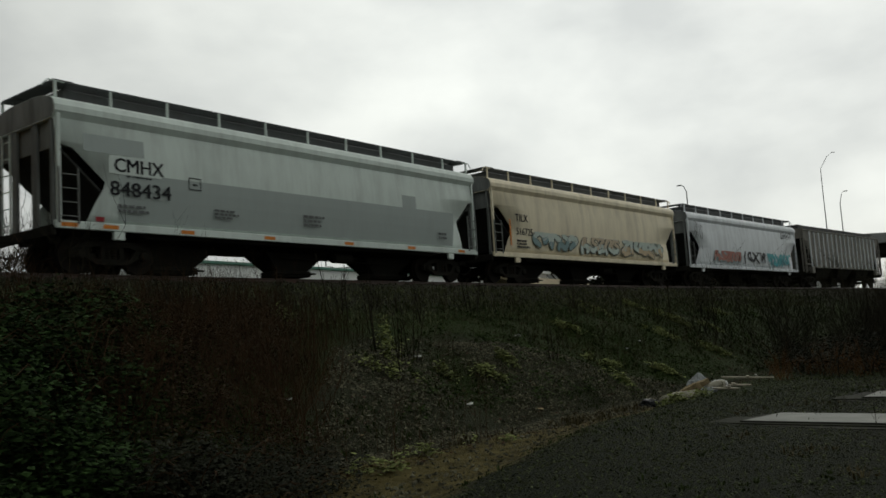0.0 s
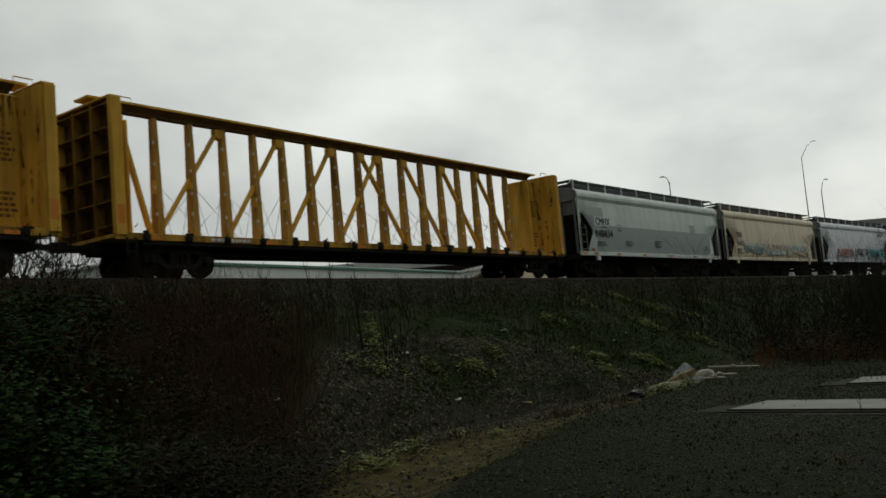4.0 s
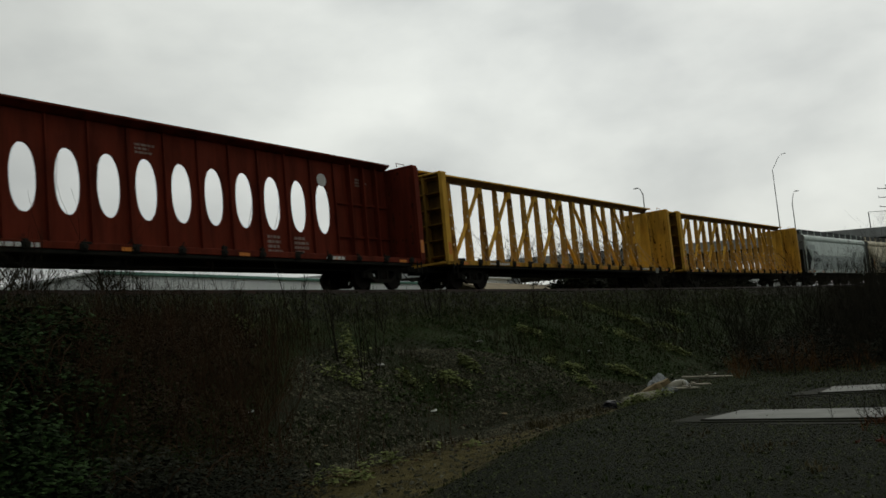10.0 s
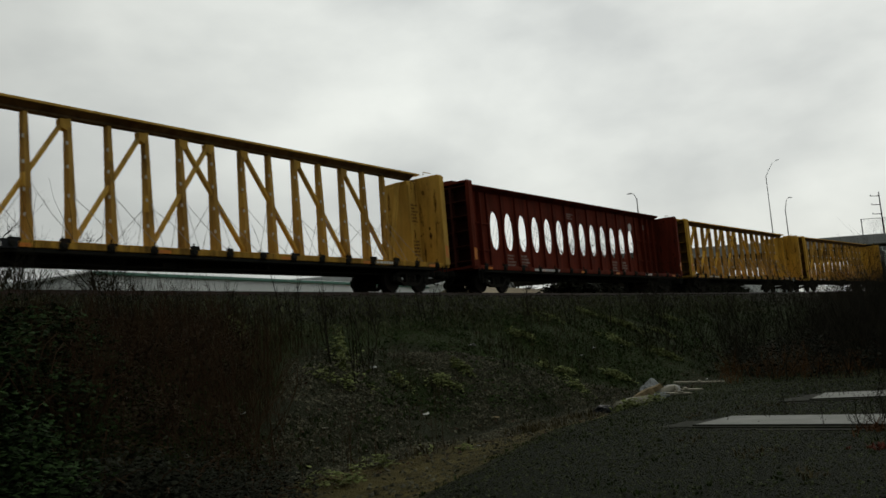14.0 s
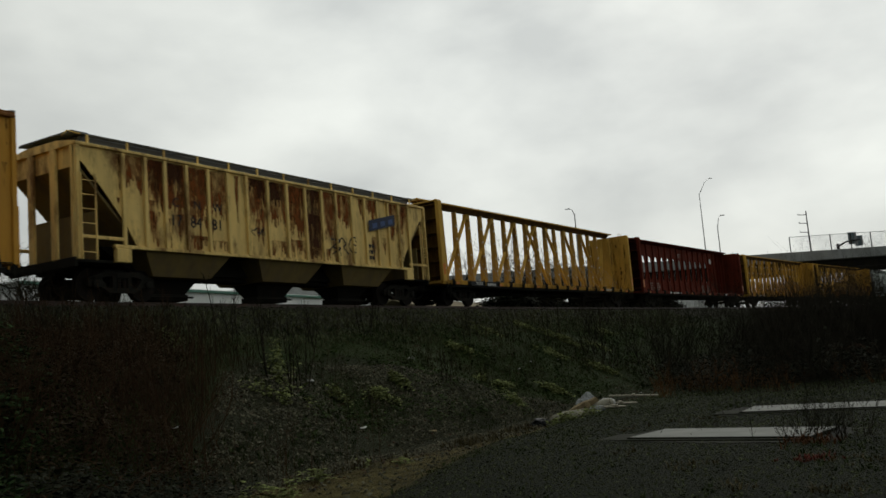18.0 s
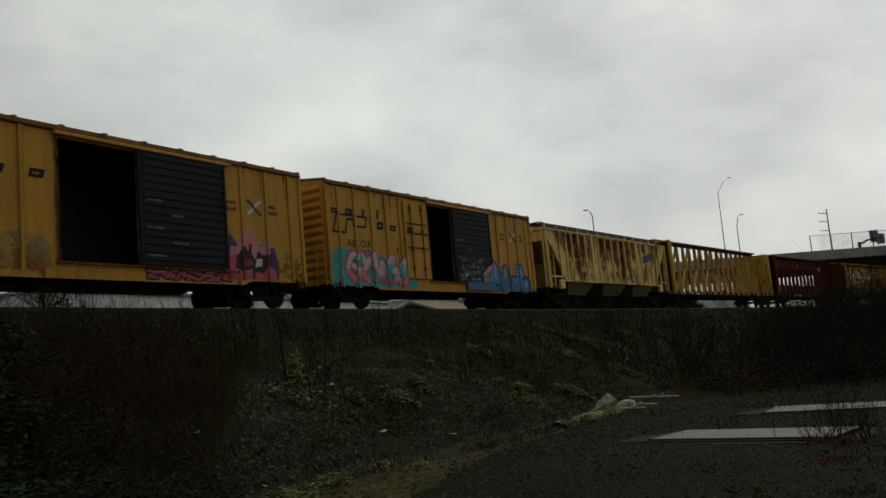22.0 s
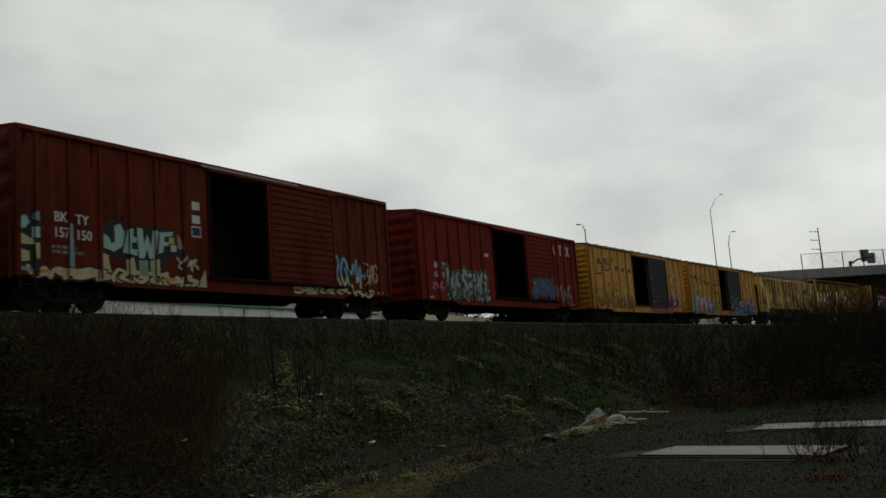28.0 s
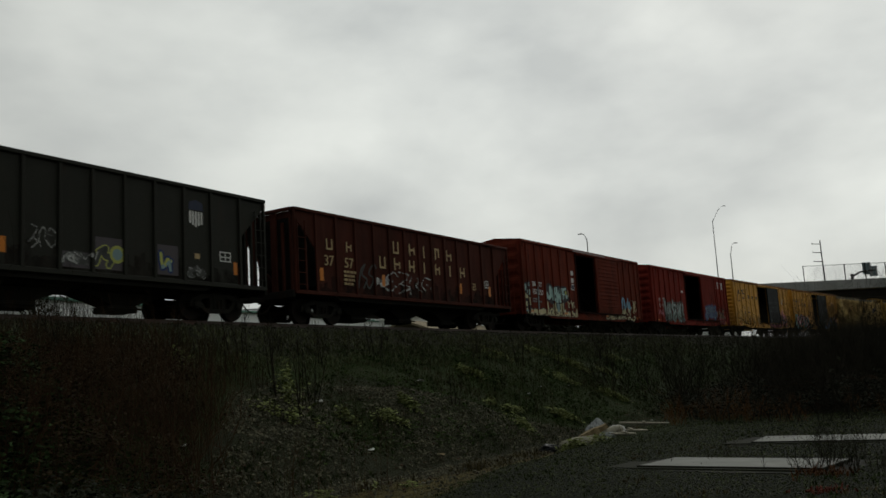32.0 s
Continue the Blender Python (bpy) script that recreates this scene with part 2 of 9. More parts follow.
M_MOSS = matte("yellow_green_moss", (0.165, 0.190, 0.066), 0.9, 0.4, 9, 0.5, True)
M_STRAW = matte("dead_grass", (0.060, 0.050, 0.022), 0.85, 0.4, 4, 0.0, True)
M_DEADLEAF = matte("fallen_brown_leaves", (0.045, 0.022, 0.012), 0.85, 0.4, 4, 0.0, True)
M_BRAMBLE_RED = matte("red_brown_bramble_leaves", (0.033, 0.022, 0.010), 0.85, 0.4, 4, 0.0, True)
M_FERN = matte("orange_dead_bracken", (0.110, 0.054, 0.018), 0.9, 0.4, 4, 0.0, True)


def ground_material():
    """Dark gravel, mud, mossy soil and ballast, told apart by the weights stored on the ground."""
    m, n, l, p = nodes_of("ground")
    at = n.new("ShaderNodeAttribute")
    at.attribute_name = "cover"
    sep = n.new("ShaderNodeSeparateColor")
    l.new(at.outputs["Color"], sep.inputs["Color"])
    fine, mid = grain(n, l, 26, 0.3, 0.7, detail=8, rough=0.7), grain(n, l, 2.2, 0.35, 0.65, detail=6)
    pebble = grain(n, l, 22, 0.44, 0.64, detail=5, rough=0.75, shift=5)
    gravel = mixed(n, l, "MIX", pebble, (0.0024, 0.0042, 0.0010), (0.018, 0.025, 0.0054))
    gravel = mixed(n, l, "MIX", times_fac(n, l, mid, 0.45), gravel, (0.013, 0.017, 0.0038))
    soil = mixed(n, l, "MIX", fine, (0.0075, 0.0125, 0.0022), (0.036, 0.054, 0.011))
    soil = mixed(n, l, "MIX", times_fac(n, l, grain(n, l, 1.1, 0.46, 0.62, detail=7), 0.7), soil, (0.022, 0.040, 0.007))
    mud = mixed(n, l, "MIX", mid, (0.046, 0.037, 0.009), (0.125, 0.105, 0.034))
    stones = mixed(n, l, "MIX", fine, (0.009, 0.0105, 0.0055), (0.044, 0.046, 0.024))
    c = mixed(n, l, "MIX", sep.outputs["Green"], gravel, soil)
    c = mixed(n, l, "MIX", sep.outputs["Red"], c, mud)
    c = mixed(n, l, "MIX", sep.outputs["Blue"], c, stones)
    l.new(c, p.inputs["Base Color"])
    p.inputs["Roughness"].default_value = 0.9
    p.inputs["Specular IOR Level"].default_value = 0.06
    relief(n, l, p, fine, 1.0, 0.05)
    return m


M_GROUND = ground_material()


# ---- mesh building ----
class Geo:
    """Gathers vertices and faces for one mesh."""

    def __init__(self):
        self.v, self.f = [], []

    def add(self, vs, fs):
        o = len(self.v)
        self.v += [tuple(p) for p in vs]
        self.f += [tuple(i + o for i in f) for f in fs]
        return self

    def box(self, x0, x1, y0, y1, z0, z1, b=0.0):
        """A box; b chamfers its edges."""
        if not b:
            vs = [(x, y, z) for x in (x0, x1) for y in (y0, y1) for z in (z0, z1)]
            return self.add(vs, [(0, 1, 3, 2), (4, 6, 7, 5), (0, 4, 5, 1), (2, 3, 7, 6), (0, 2, 6, 4), (1, 5, 7, 3)])
        c, h = ((x0 + x1) / 2, (y0 + y1) / 2, (z0 + z1) / 2), (abs(x1 - x0) / 2, abs(y1 - y0) / 2, abs(z1 - z0) / 2)
        b = min(b, *(k * 0.49 for k in h))
        vs, idx, fs = [], {}, []
        for sx in (-1, 1):
            for sy in (-1, 1):
                for sz in (-1, 1):
                    sg = (sx, sy, sz)
                    for ax in range(3):
                        idx[sg, ax] = len(vs)
                        vs.append(tuple(c[k] + sg[k] * (h[k] - (0 if k == ax else b)) for k in range(3)))
        for ax in range(3):
            u, w = (ax + 1) % 3, (ax + 2) % 3
            for sa in (-1, 1):
                ring = []
                for su, sw in ((-1, -1), (1, -1), (1, 1), (-1, 1)):
                    sg = [0, 0, 0]
                    sg[ax], sg[u], sg[w] = sa, su, sw
                    ring.append(idx[tuple(sg), ax])
                fs.append(tuple(ring if sa > 0 else ring[::-1]))
            for su in (-1, 1):
                for sw in (-1, 1):
                    a, d = [0, 0, 0], [0, 0, 0]
                    a[ax], d[ax] = -1, 1
                    a[u] = d[u] = su
                    a[w] = d[w] = sw
                    a, d = tuple(a), tuple(d)
                    q = (idx[a, u], idx[d, u], idx[d, w], idx[a, w])
                    fs.append(q if su * sw > 0 else q[::-1])
        for sx in (-1, 1):
            for sy in (-1, 1):
                for sz in (-1, 1):
                    sg = (sx, sy, sz)
                    q = (idx[sg, 0], idx[sg, 1], idx[sg, 2])
                    fs.append(q if sx * sy * sz > 0 else q[::-1])
        return self.add(vs, fs)

    def prism(self, pts, y0, y1):
        """A polygon in x, z drawn out from y0 to y1."""
        k = len(pts)
        vs = [(x, y0, z) for x, z in pts] + [(x, y1, z) for x, z in pts]
        return self.add(vs, [tuple(range(k)), tuple(range(2 * k - 1, k - 1, -1))] + [(i, i + k, (i + 1) % k + k, (i + 1) % k) for i in range(k)])

    def loft(self, pts, x0, x1):
        """A polygon in y, z drawn out from x0 to x1."""
        k = len(pts)
        vs = [(x0, y, z) for y, z in pts] + [(x1, y, z) for y, z in pts]
        return self.add(vs, [tuple(range(k)), tuple(range(2 * k - 1, k - 1, -1))] + [(i, i + k, (i + 1) % k + k, (i + 1) % k) for i in range(k)])

    def tube(self, path, r0, r1=None, n=6, cap=True):
        """A round bar along a path, its radius going from r0 to r1."""
        path = [Vector(p) for p in path]
        r1 = r0 if r1 is None else r1
        vs, fs, k = [], [], len(path)
        for i, p in enumerate(path):
            d = (path[min(i + 1, k - 1)] - path[max(i - 1, 0)]).normalized()
            a = d.orthogonal().normalized()
            e = d.cross(a)
            r = r0 + (r1 - r0) * i / max(1, k - 1)
            vs += [p + r * (math.cos(2 * math.pi * j / n) * a + math.sin(2 * math.pi * j / n) * e) for j in range(n)]
        for i in range(k - 1):
            fs += [(i * n + j, i * n + (j + 1) % n, (i + 1) * n + (j + 1) % n, (i + 1) * n + j) for j in range(n)]
        if cap:
            fs += [tuple(range(n))[::-1], tuple(range((k - 1) * n, k * n))]
        return self.add(vs, fs)

    def disc(self, c, axis, profile, n=20):
        """A turned body round an axis through c; profile: (along, radius) pairs."""
        c, axis = Vector(c), Vector(axis).normalized()
        a = axis.orthogonal().normalized()
        e = axis.cross(a)
        vs, fs = [], []
        for h, r in profile:
            vs += [c + axis * h + r * (math.cos(2 * math.pi * j / n) * a + math.sin(2 * math.pi * j / n) * e) for j in range(n)]
        for i in range(len(profile) - 1):
            fs += [(i * n + j, i * n + (j + 1) % n, (i + 1) * n + (j + 1) % n, (i + 1) * n + j) for j in range(n)]
        fs += [tuple(range(n))[::-1], tuple(range((len(profile) - 1) * n, len(profile) * n))]
        return self.add(vs, fs)

    def sheet(self, rows, th):
        """A plate facing -y, th thick; rows, from below: (z, x0, x1, y), cut into as many strips."""
        k, vs, fs = 9, [], []
        for side in (0, th):
            for z, x0, x1, y in rows:
                vs += [(x0 + (x1 - x0) * i / (k - 1), y + side, z) for i in range(k)]
        r, h = len(rows), len(rows) * k
        for j in range(r - 1):
            for i in range(k - 1):
                a = j * k + i
                fs.append((a, a + 1, a + k + 1, a + k))
                fs.append((h + a, h + a + k, h + a + k + 1, h + a + 1))
            a, b = j * k, j * k + k - 1
            fs += [(a, a + k, h + a + k, h + a), (b, h + b, h + b + k, b + k)]
        fs += [(i, h + i, h + i + 1, i + 1) for i in range(k - 1)]
        t = (r - 1) * k
        fs += [(t + i, t + i + 1, h + t + i + 1, h + t + i) for i in range(k - 1)]
        return self.add(vs, fs)

    def mesh(self, name, mat, smooth=False):
        me = bpy.data.meshes.new(name)
        me.from_pydata(self.v, [], self.f)
        me.update()
        if mat:
            me.materials.append(mat)
        if smooth:
            me.polygons.foreach_set("use_smooth", [True] * len(me.polygons))
        return me


def part(name, geo, mat, parent, label="", smooth=False):
    """Links a Geo, or a mesh already made, as one mesh object under a thing or a part."""
    ob = new(name, geo if isinstance(geo, bpy.types.Mesh) else geo.mesh(name, mat, smooth))
    ob.parent = parent
    return tagged(ob, label) if label else ob


def mirrored(geo, y=True):
    g = Geo()
    k = 1 if y else 0
    g.v = [tuple(-c if i == k else c for i, c in enumerate(p)) for p in geo.v]
    g.f = [f[::-1] for f in geo.f]
    return g


def writing(parent, text, x, z, size, mat, y, name="lettering", stretch=1.0, weight=0.025):
    """Letters on a car's near side; x, z: lower left corner, size: capital height."""
    cu = bpy.data.curves.new("letters", "FONT")
    cu.body, cu.size, cu.resolution_u = text, size / 0.70, 2
    tmp = bpy.data.objects.new("letters", cu)
    me = bpy.data.meshes.new_from_object(tmp)
    bpy.data.objects.remove(tmp)
    g = Geo()
    for k in (-1, 0, 1):  # three passes a little apart thicken the strokes
        g.add([(x + stretch * p.co.x + weight * k * size, y - 0.0006 * (k + 1), z + p.co.y) for p in me.vertices], [tuple(q.vertices) for q in me.polygons])
    bpy.data.meshes.remove(me)
    return part(name, g, mat, parent)


def bars(parent, x0, x1, z0, z1, rows, mat, y, seed, name="stencil"):
    """Writing too small to read: rows of short plain bars."""
    rnd = random.Random(seed)
    g = Geo()
    h = (z1 - z0) / rows
    for r in range(rows):
        x = x0
        end = x1 - rnd.random() * 0.35 * (x1 - x0)
        while x < end:
            w = min(rnd.uniform(0.06, 0.2), end - x)
            g.box(x, x + w, y, y + 0.003, z0 + r * h + 0.2 * h, z0 + (r + 1) * h - 0.2 * h)
            x += w + 0.04
    return tagged(part(name, g, mat, parent, "small stencilled data"), kind="stuff")


# ---- the ground: yard, ditch, embankment, ballast and the flat land behind ----
TOE = -9.6
RIM = ((-40.0, -16.5), (7.8, -15.0), (16.4, -12.5), (21.0, -12.0), (27.5, -11.2), (33.0, -10.2), (3000.0, -9.9))  # x, and how far the yard ends from the track


def step(a, b, x):
    k = min(1.0, max(0.0, (x - a) / (b - a)))
    return k * k * (3 - 2 * k)


def rim(x):
    for (xa, ua), (xb, ub) in zip(RIM, RIM[1:]):
        if x < xb:
            return ua + (ub - ua) * max(0.0, x - xa) / (xb - xa)
    return RIM[-1][1]


def heap_weight(x, u, w=0.0):
    """How far a spot lies inside the fan of broken stone on the slope."""
    x0, x1 = 11.0 + 1.15 * (u + 10.1), 20.6 + 2.1 * (-5.6 - u)
    hollow = 0.9 * math.exp(-((x - 18.6 - 0.6 * (u + 7.8)) / 0.9) ** 2 - ((u + 7.6) / 1.5) ** 2)
    return (1 - hollow) * step(x0 - 0.6, x0 + 0.7, x + w) * (1 - step(x1 - 1.5, x1 + 1.0, x + 2 * w)) * (1 - step(-6.3, -5.3, u + w)) * step(-11.0, -10.0, u + w)


def ground_z(x, y):
    u = y - bend_y(x)
    rz = rail_z(min(max(x, -40), 160))
    top = rz - 1.0
    rough = noise.noise((x * 0.35, y * 0.35, 3.0)) * 0.22 + noise.noise((x * 1.3, y * 1.3, 7.0)) * 0.07
    fall = 1.0 - step(45, 90, x) * 0.6
    deep = 0.34 * fall * (1 - step(24, 33, x))
    edge = rim(x)
    if u < edge - 0.9:
        z = 0.0 + rough * 0.12 + 0.10 * step(edge - 4.0, edge - 1.2, u) * (1 - step(13, 19, x)) * step(4, 9, x)
    elif u < TOE:
        k = step(edge - 0.9, edge + 0.9, u)
        z = -deep * k + rough * (0.12 + 0.23 * k) + 0.10 * (1 - k) * (1 - step(13, 19, x)) * step(4, 9, x)
    elif u < -3.7:
        k = (u - TOE) / (-3.7 - TOE)
        z = -deep + (top + deep) * k + 0.30 * heap_weight(x, u) * math.sin(math.pi * min(1.0, 1.6 * k)) + rough * (0.5 + 2.2 * k * (1 - k)) + 0.22 * math.sin(math.pi * k) * noise.noise((x * 0.16, 1.0, 9.0))
    elif u < -2.35:
        z = top + (0.72) * (u + 3.7) / 1.35 + rough * 0.15
    elif u < 2.35:
        z = rz - 0.28 + rough * 0.03
    elif u < 4.2:
        z = rz - 0.28 - 0.6 * (u - 2.35) / 1.85
    else:
        z = rz - 0.88 + rough * 0.3
    return z


def steps_of(*runs):
    out = []
    for a, b, d in runs:
        k = max(1, round((b - a) / d))
        out += [a + (b - a) * i / k for i in range(k)]
    return out + [runs[-1][1]]


def build_ground():
    xs = steps_of((-1500, -100, 350), (-100, -12, 11), (-12, 4, 1.0), (4, 34, 0.22), (34, 60, 0.5), (60, 160, 2.5), (160, 400, 24), (400, 2400, 400))
    us = steps_of((-1500, -80, 284), (-80, -24, 8), (-24, -15.5, 0.5), (-15.5, -2.2, 0.2), (-2.2, 5, 0.6), (5, 40, 5), (40, 2000, 280))
    vs, cov = [], []
    for x in xs:
        for u in us:
            y = u + bend_y(min(x, 160))
            vs.append((x, y, ground_z(min(x, 160), y) if abs(x) < 400 and abs(u) < 400 else (rail_z(160) - 0.9 if u > 0 else 0.0)))
            w = noise.noise((x * 0.5, y * 0.5, 5.0)) * 0.9
            w2 = noise.noise((x * 0.22, y * 0.22, 15.0))
            w3 = noise.noise((x * 1.9, y * 1.9, 25.0)) * 0.55
            e = rim(x)
            mud = step(e - 0.5, e + 0.4, u + 0.6 * w + w3) * (1 - step(TOE - 1.2, TOE + 0.5, u + w)) * (1 - step(22, 28, x))
            soil = max(step(TOE - 0.6, TOE + 0.6, u + w) * (1 - step(-3.6, -3.0, u + w * 0.3)), 0.7 * step(e - 3.0, e, u + 2 * w) * step(19, 24, x))
            stone = step(-4.4, -3.5, u + w * 0.4) * (1 - step(3, 5, u))
            rub = heap_weight(x, u, w * 1.2)
            cov.append((mud * (1 - 0.5 * rub), soil, max(stone, rub * 0.85), 1.0))
    nu = len(us)
    fs = [(i * nu + j, (i + 1) * nu + j, (i + 1) * nu + j + 1, i * nu + j + 1) for i in range(len(xs) - 1) for j in range(nu - 1)]
    me = bpy.data.meshes.new("ground")
    me.from_pydata(vs, [], fs)
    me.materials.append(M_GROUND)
    a = me.color_attributes.new("cover", "FLOAT_COLOR", "POINT")
    a.data.foreach_set("color", [c for q in cov for c in q])
    me.polygons.foreach_set("use_smooth", [True] * len(me.polygons))
    return tagged(new("ground", me), "dark gravel yard, muddy ditch and weedy embankment", "ground", kind="structure")


def build_track():
    track = tagged(new("track"), "worn steel rails on timber ties and ballast", "railway track", kind="structure")
    ss = steps_of((-260, -10, 10), (-10, 180, 2.5))
    for side in (-0.7525, 0.7525):
        g = Geo()
        prof = [(-0.07, -0.17), (0.07, -0.17), (0.07, -0.155), (0.01, -0.13), (0.01, -0.045), (0.036, -0.035), (0.036, -0.008), (0.026, 0.0), (-0.026, 0.0), (-0.036, -0.008), (-0.036, -0.035), (-0.01, -0.045), (-0.01, -0.13), (-0.07, -0.155)]
        k = len(prof)
        for s in ss:
            p = track_point(s)
            d = (track_point(s + 0.5) - p).normalized()
            n = Vector((0, 0, 1)).cross(d).normalized()
            g.v += [tuple(p + n * (side + a) + Vector((0, 0, b))) for a, b in prof]
        for i in range(len(ss) - 1):
            g.f += [(i * k + j, i * k + (j + 1) % k, (i + 1) * k + (j + 1) % k, (i + 1) * k + j) for j in range(k)]
        part("rail", g, M_RAIL, track)
    tie = Geo().box(-0.115, 0.115, -1.3, 1.3, -0.35, -0.172, 0.012).mesh("tie", M_TIMBER)
    for i in range(150):
        m = car_pose(-4 + i * 0.55, 0.3)
        ob = part("tie", tie, None, track)
        ob.matrix_basis = m
    far = Geo()
    for i in range(240):
        for s0, sign in ((-4.55, -1), (78.5, 1)):
            m = car_pose(s0 + sign * i * 0.55, 0.3)
            b = Geo().box(-0.115, 0.115, -1.3, 1.3, -0.35, -0.172)
            far.add([m @ Vector(p) for p in b.v], b.f)
    tagged(part("ties_beyond", far, M_TIMBER, track), kind="stuff")


def stone_shape(rnd, r):
    pts = []
    for d in ((1, 0, 0), (-1, 0, 0), (0, 1, 0), (0, -1, 0), (0, 0, 1), (0, 0, -1)):
        k = r * rnd.uniform(0.6, 1.15)
        pts.append(Vector((d[0] * k + rnd.uniform(-1, 1) * 0.35 * r, d[1] * k + rnd.uniform(-1, 1) * 0.35 * r, 0.75 * (d[2] * k + rnd.uniform(-1, 1) * 0.35 * r))))
    turn = Euler((rnd.uniform(-1, 1), rnd.uniform(-1, 1), rnd.uniform(0, 6.28))).to_matrix()
    return [turn @ p for p in pts]


STONE_FACES = ((0, 2, 4), (2, 1, 4), (1, 3, 4), (3, 0, 4), (2, 0, 5), (1, 2, 5), (3, 1, 5), (0, 3, 5))


def scatter_stones(name, label, mat, count, spot, seed):
    rnd = random.Random(seed)
    v, f = [], []
    while count > 0:
        got = spot(rnd)
        if not got:
            continue
        x, y, r = got
        count -= 1
        c = Vector((x, y, ground_z(x, y) + 0.15 * r))
        o = len(v)
        v += [tuple(c + p) for p in stone_shape(rnd, r)]
        f += [tuple(i + o for i in q) for q in STONE_FACES]
    g = Geo()
    g.v, g.f = v, f
    return tagged(new(name, g.mesh(name, mat)), label, "stones", kind="stuff")


def rubble_spot(rnd):
    x, u = rnd.uniform(10.5, 29.0), rnd.uniform(-11.0, -5.0)
    if heap_weight(x, u, 0.8 * noise.noise((x * 0.5, u * 0.5, 2.0))) < rnd.uniform(0.15, 1.0):
        return None
    if noise.noise((x * 0.45, u * 0.6, 12.0)) < -0.28 + 0.1 * rnd.gauss(0, 1):
        return None
    return x, u + bend_y(x), rnd.choice((0.012, 0.016, 0.02, 0.02, 0.03, 0.035, 0.05)) * rnd.uniform(0.7, 1.4)


def yard_spot(rnd):
    x = 5.5 + 28 * rnd.random() ** 1.6
    y = rnd.uniform(-3.5, 10.5)
    if y > rim(x) + bend_y(x) - rnd.uniform(0.0, 0.9):
        return None
    if 15.2 < x < 17.4 and 1.5 < y < 5.3 or 20.7 < x < 22.9 and -2.4 < y < 4.6:
        return None
    return x, y, rnd.uniform(0.006, 0.019) * (1 + 0.03 * x)


def ballast_spot(rnd):
    x = rnd.uniform(2, 75)
    return x, bend_y(x) + rnd.uniform(-4.3, -2.0), rnd.uniform(0.03, 0.07)


def ditch_spot(rnd):
    x = 7 + 30 * rnd.random() ** 1.4
    u = rim(x) + 0.5 + abs(rnd.gauss(0, 1.2))
    if u > TOE + 0.5:
        return None
    return x, bend_y(x) + u, rnd.choice((0.015, 0.02, 0.03, 0.05)) * rnd.uniform(0.8, 1.3)


build_ground()
build_track()
scatter_stones("rubble", "grey broken stones lying on the embankment slope", M_STONE, 26000, rubble_spot, 1)
scatter_stones("yard_gravel", "dark crushed gravel loose on the yard", M_GRAVEL, 42000, yard_spot, 2)
scatter_stones("ballast", "grey ballast stones beside the rails", M_BALLAST, 7000, ballast_spot, 3)
scatter_stones("ditch_stones", "small stones lying in the muddy ditch", M_STONE, 1800, ditch_spot, 4)


# ---- freight cars: each built round its own middle, x ahead, rail top at z 0, near side at -y ----
def wheelset_mesh():
    g = Geo()
    g.tube([(0, -0.95, 0), (0, 0.95, 0)], 0.075, n=10)
    for s in (-1, 1):
        prof = [(-0.075, 0.30), (-0.075, 0.455), (0.05, 0.462), (0.058, 0.485), (0.075, 0.485), (0.078, 0.40), (0.04, 0.36), (0.03, 0.17), (0.09, 0.13), (0.09, 0.08)]
        g.disc((0, s * 0.76, 0), (0, -s, 0), prof, 22)
    return g.mesh("wheelset", M_WHEEL, False)


def truck_mesh():
    g = Geo()
    for s in (-1, 1):
        y0, y1 = s * 0.93, s * 1.08
        a, b = min(y0, y1), max(y0, y1)
        for w in ([(-1.12, 0.62), (-1.12, 0.40), (-0.72, 0.38), (-0.45, 0.22), (0.45, 0.22), (0.72, 0.38), (1.12, 0.40), (1.12, 0.62), (0.72, 0.66), (0.5, 0.36), (-0.5, 0.36), (-0.72, 0.66)],
                  [(-1.12, 0.60), (-0.6, 0.82), (0.6, 0.82), (1.12, 0.60), (0.9, 0.52), (0.5, 0.68), (-0.5, 0.68), (-0.9, 0.52)]):
            g.prism(w, a, b)
        g.box(-0.32, -0.2, a, b, 0.3, 0.75).box(0.2, 0.32, a, b, 0.3, 0.75)
        for x in (-0.09, 0.09):
            for zz in range(5):
                g.disc((x, s * 1.0, 0.37 + zz * 0.065), (0, 0, 1), [(0, 0.07), (0.035, 0.085), (0.06, 0.07)], 8)
        for x in (-0.89, 0.89):
            g.disc((x, s * 1.06, 0.46), (0, s, 0), [(0, 0.13), (0.09, 0.125), (0.12, 0.08)], 12)
    g.box(-0.22, 0.22, -1.1, 1.1, 0.62, 0.8, 0.03)
    for x in (-0.42, 0.42):
        g.box(x - 0.05, x + 0.05, -0.9, 0.9, 0.42, 0.52, 0.01)
    return g.mesh("truck", M_UNDER)


WHEELSET, TRUCK = wheelset_mesh(), truck_mesh()
SPINNING = []


def trucks(car, xc):
    for x in (-xc, xc):
        tr = part("truck", TRUCK, None, car, "grimy cast steel truck frame")
        tr.location = (x, 0, 0)
        for dx in (-0.89, 0.89):
            w = part("wheelset", WHEELSET, None, tr, "worn steel wheels on an axle")
            w.location = (dx, 0, 0.46)
            SPINNING.append(w)


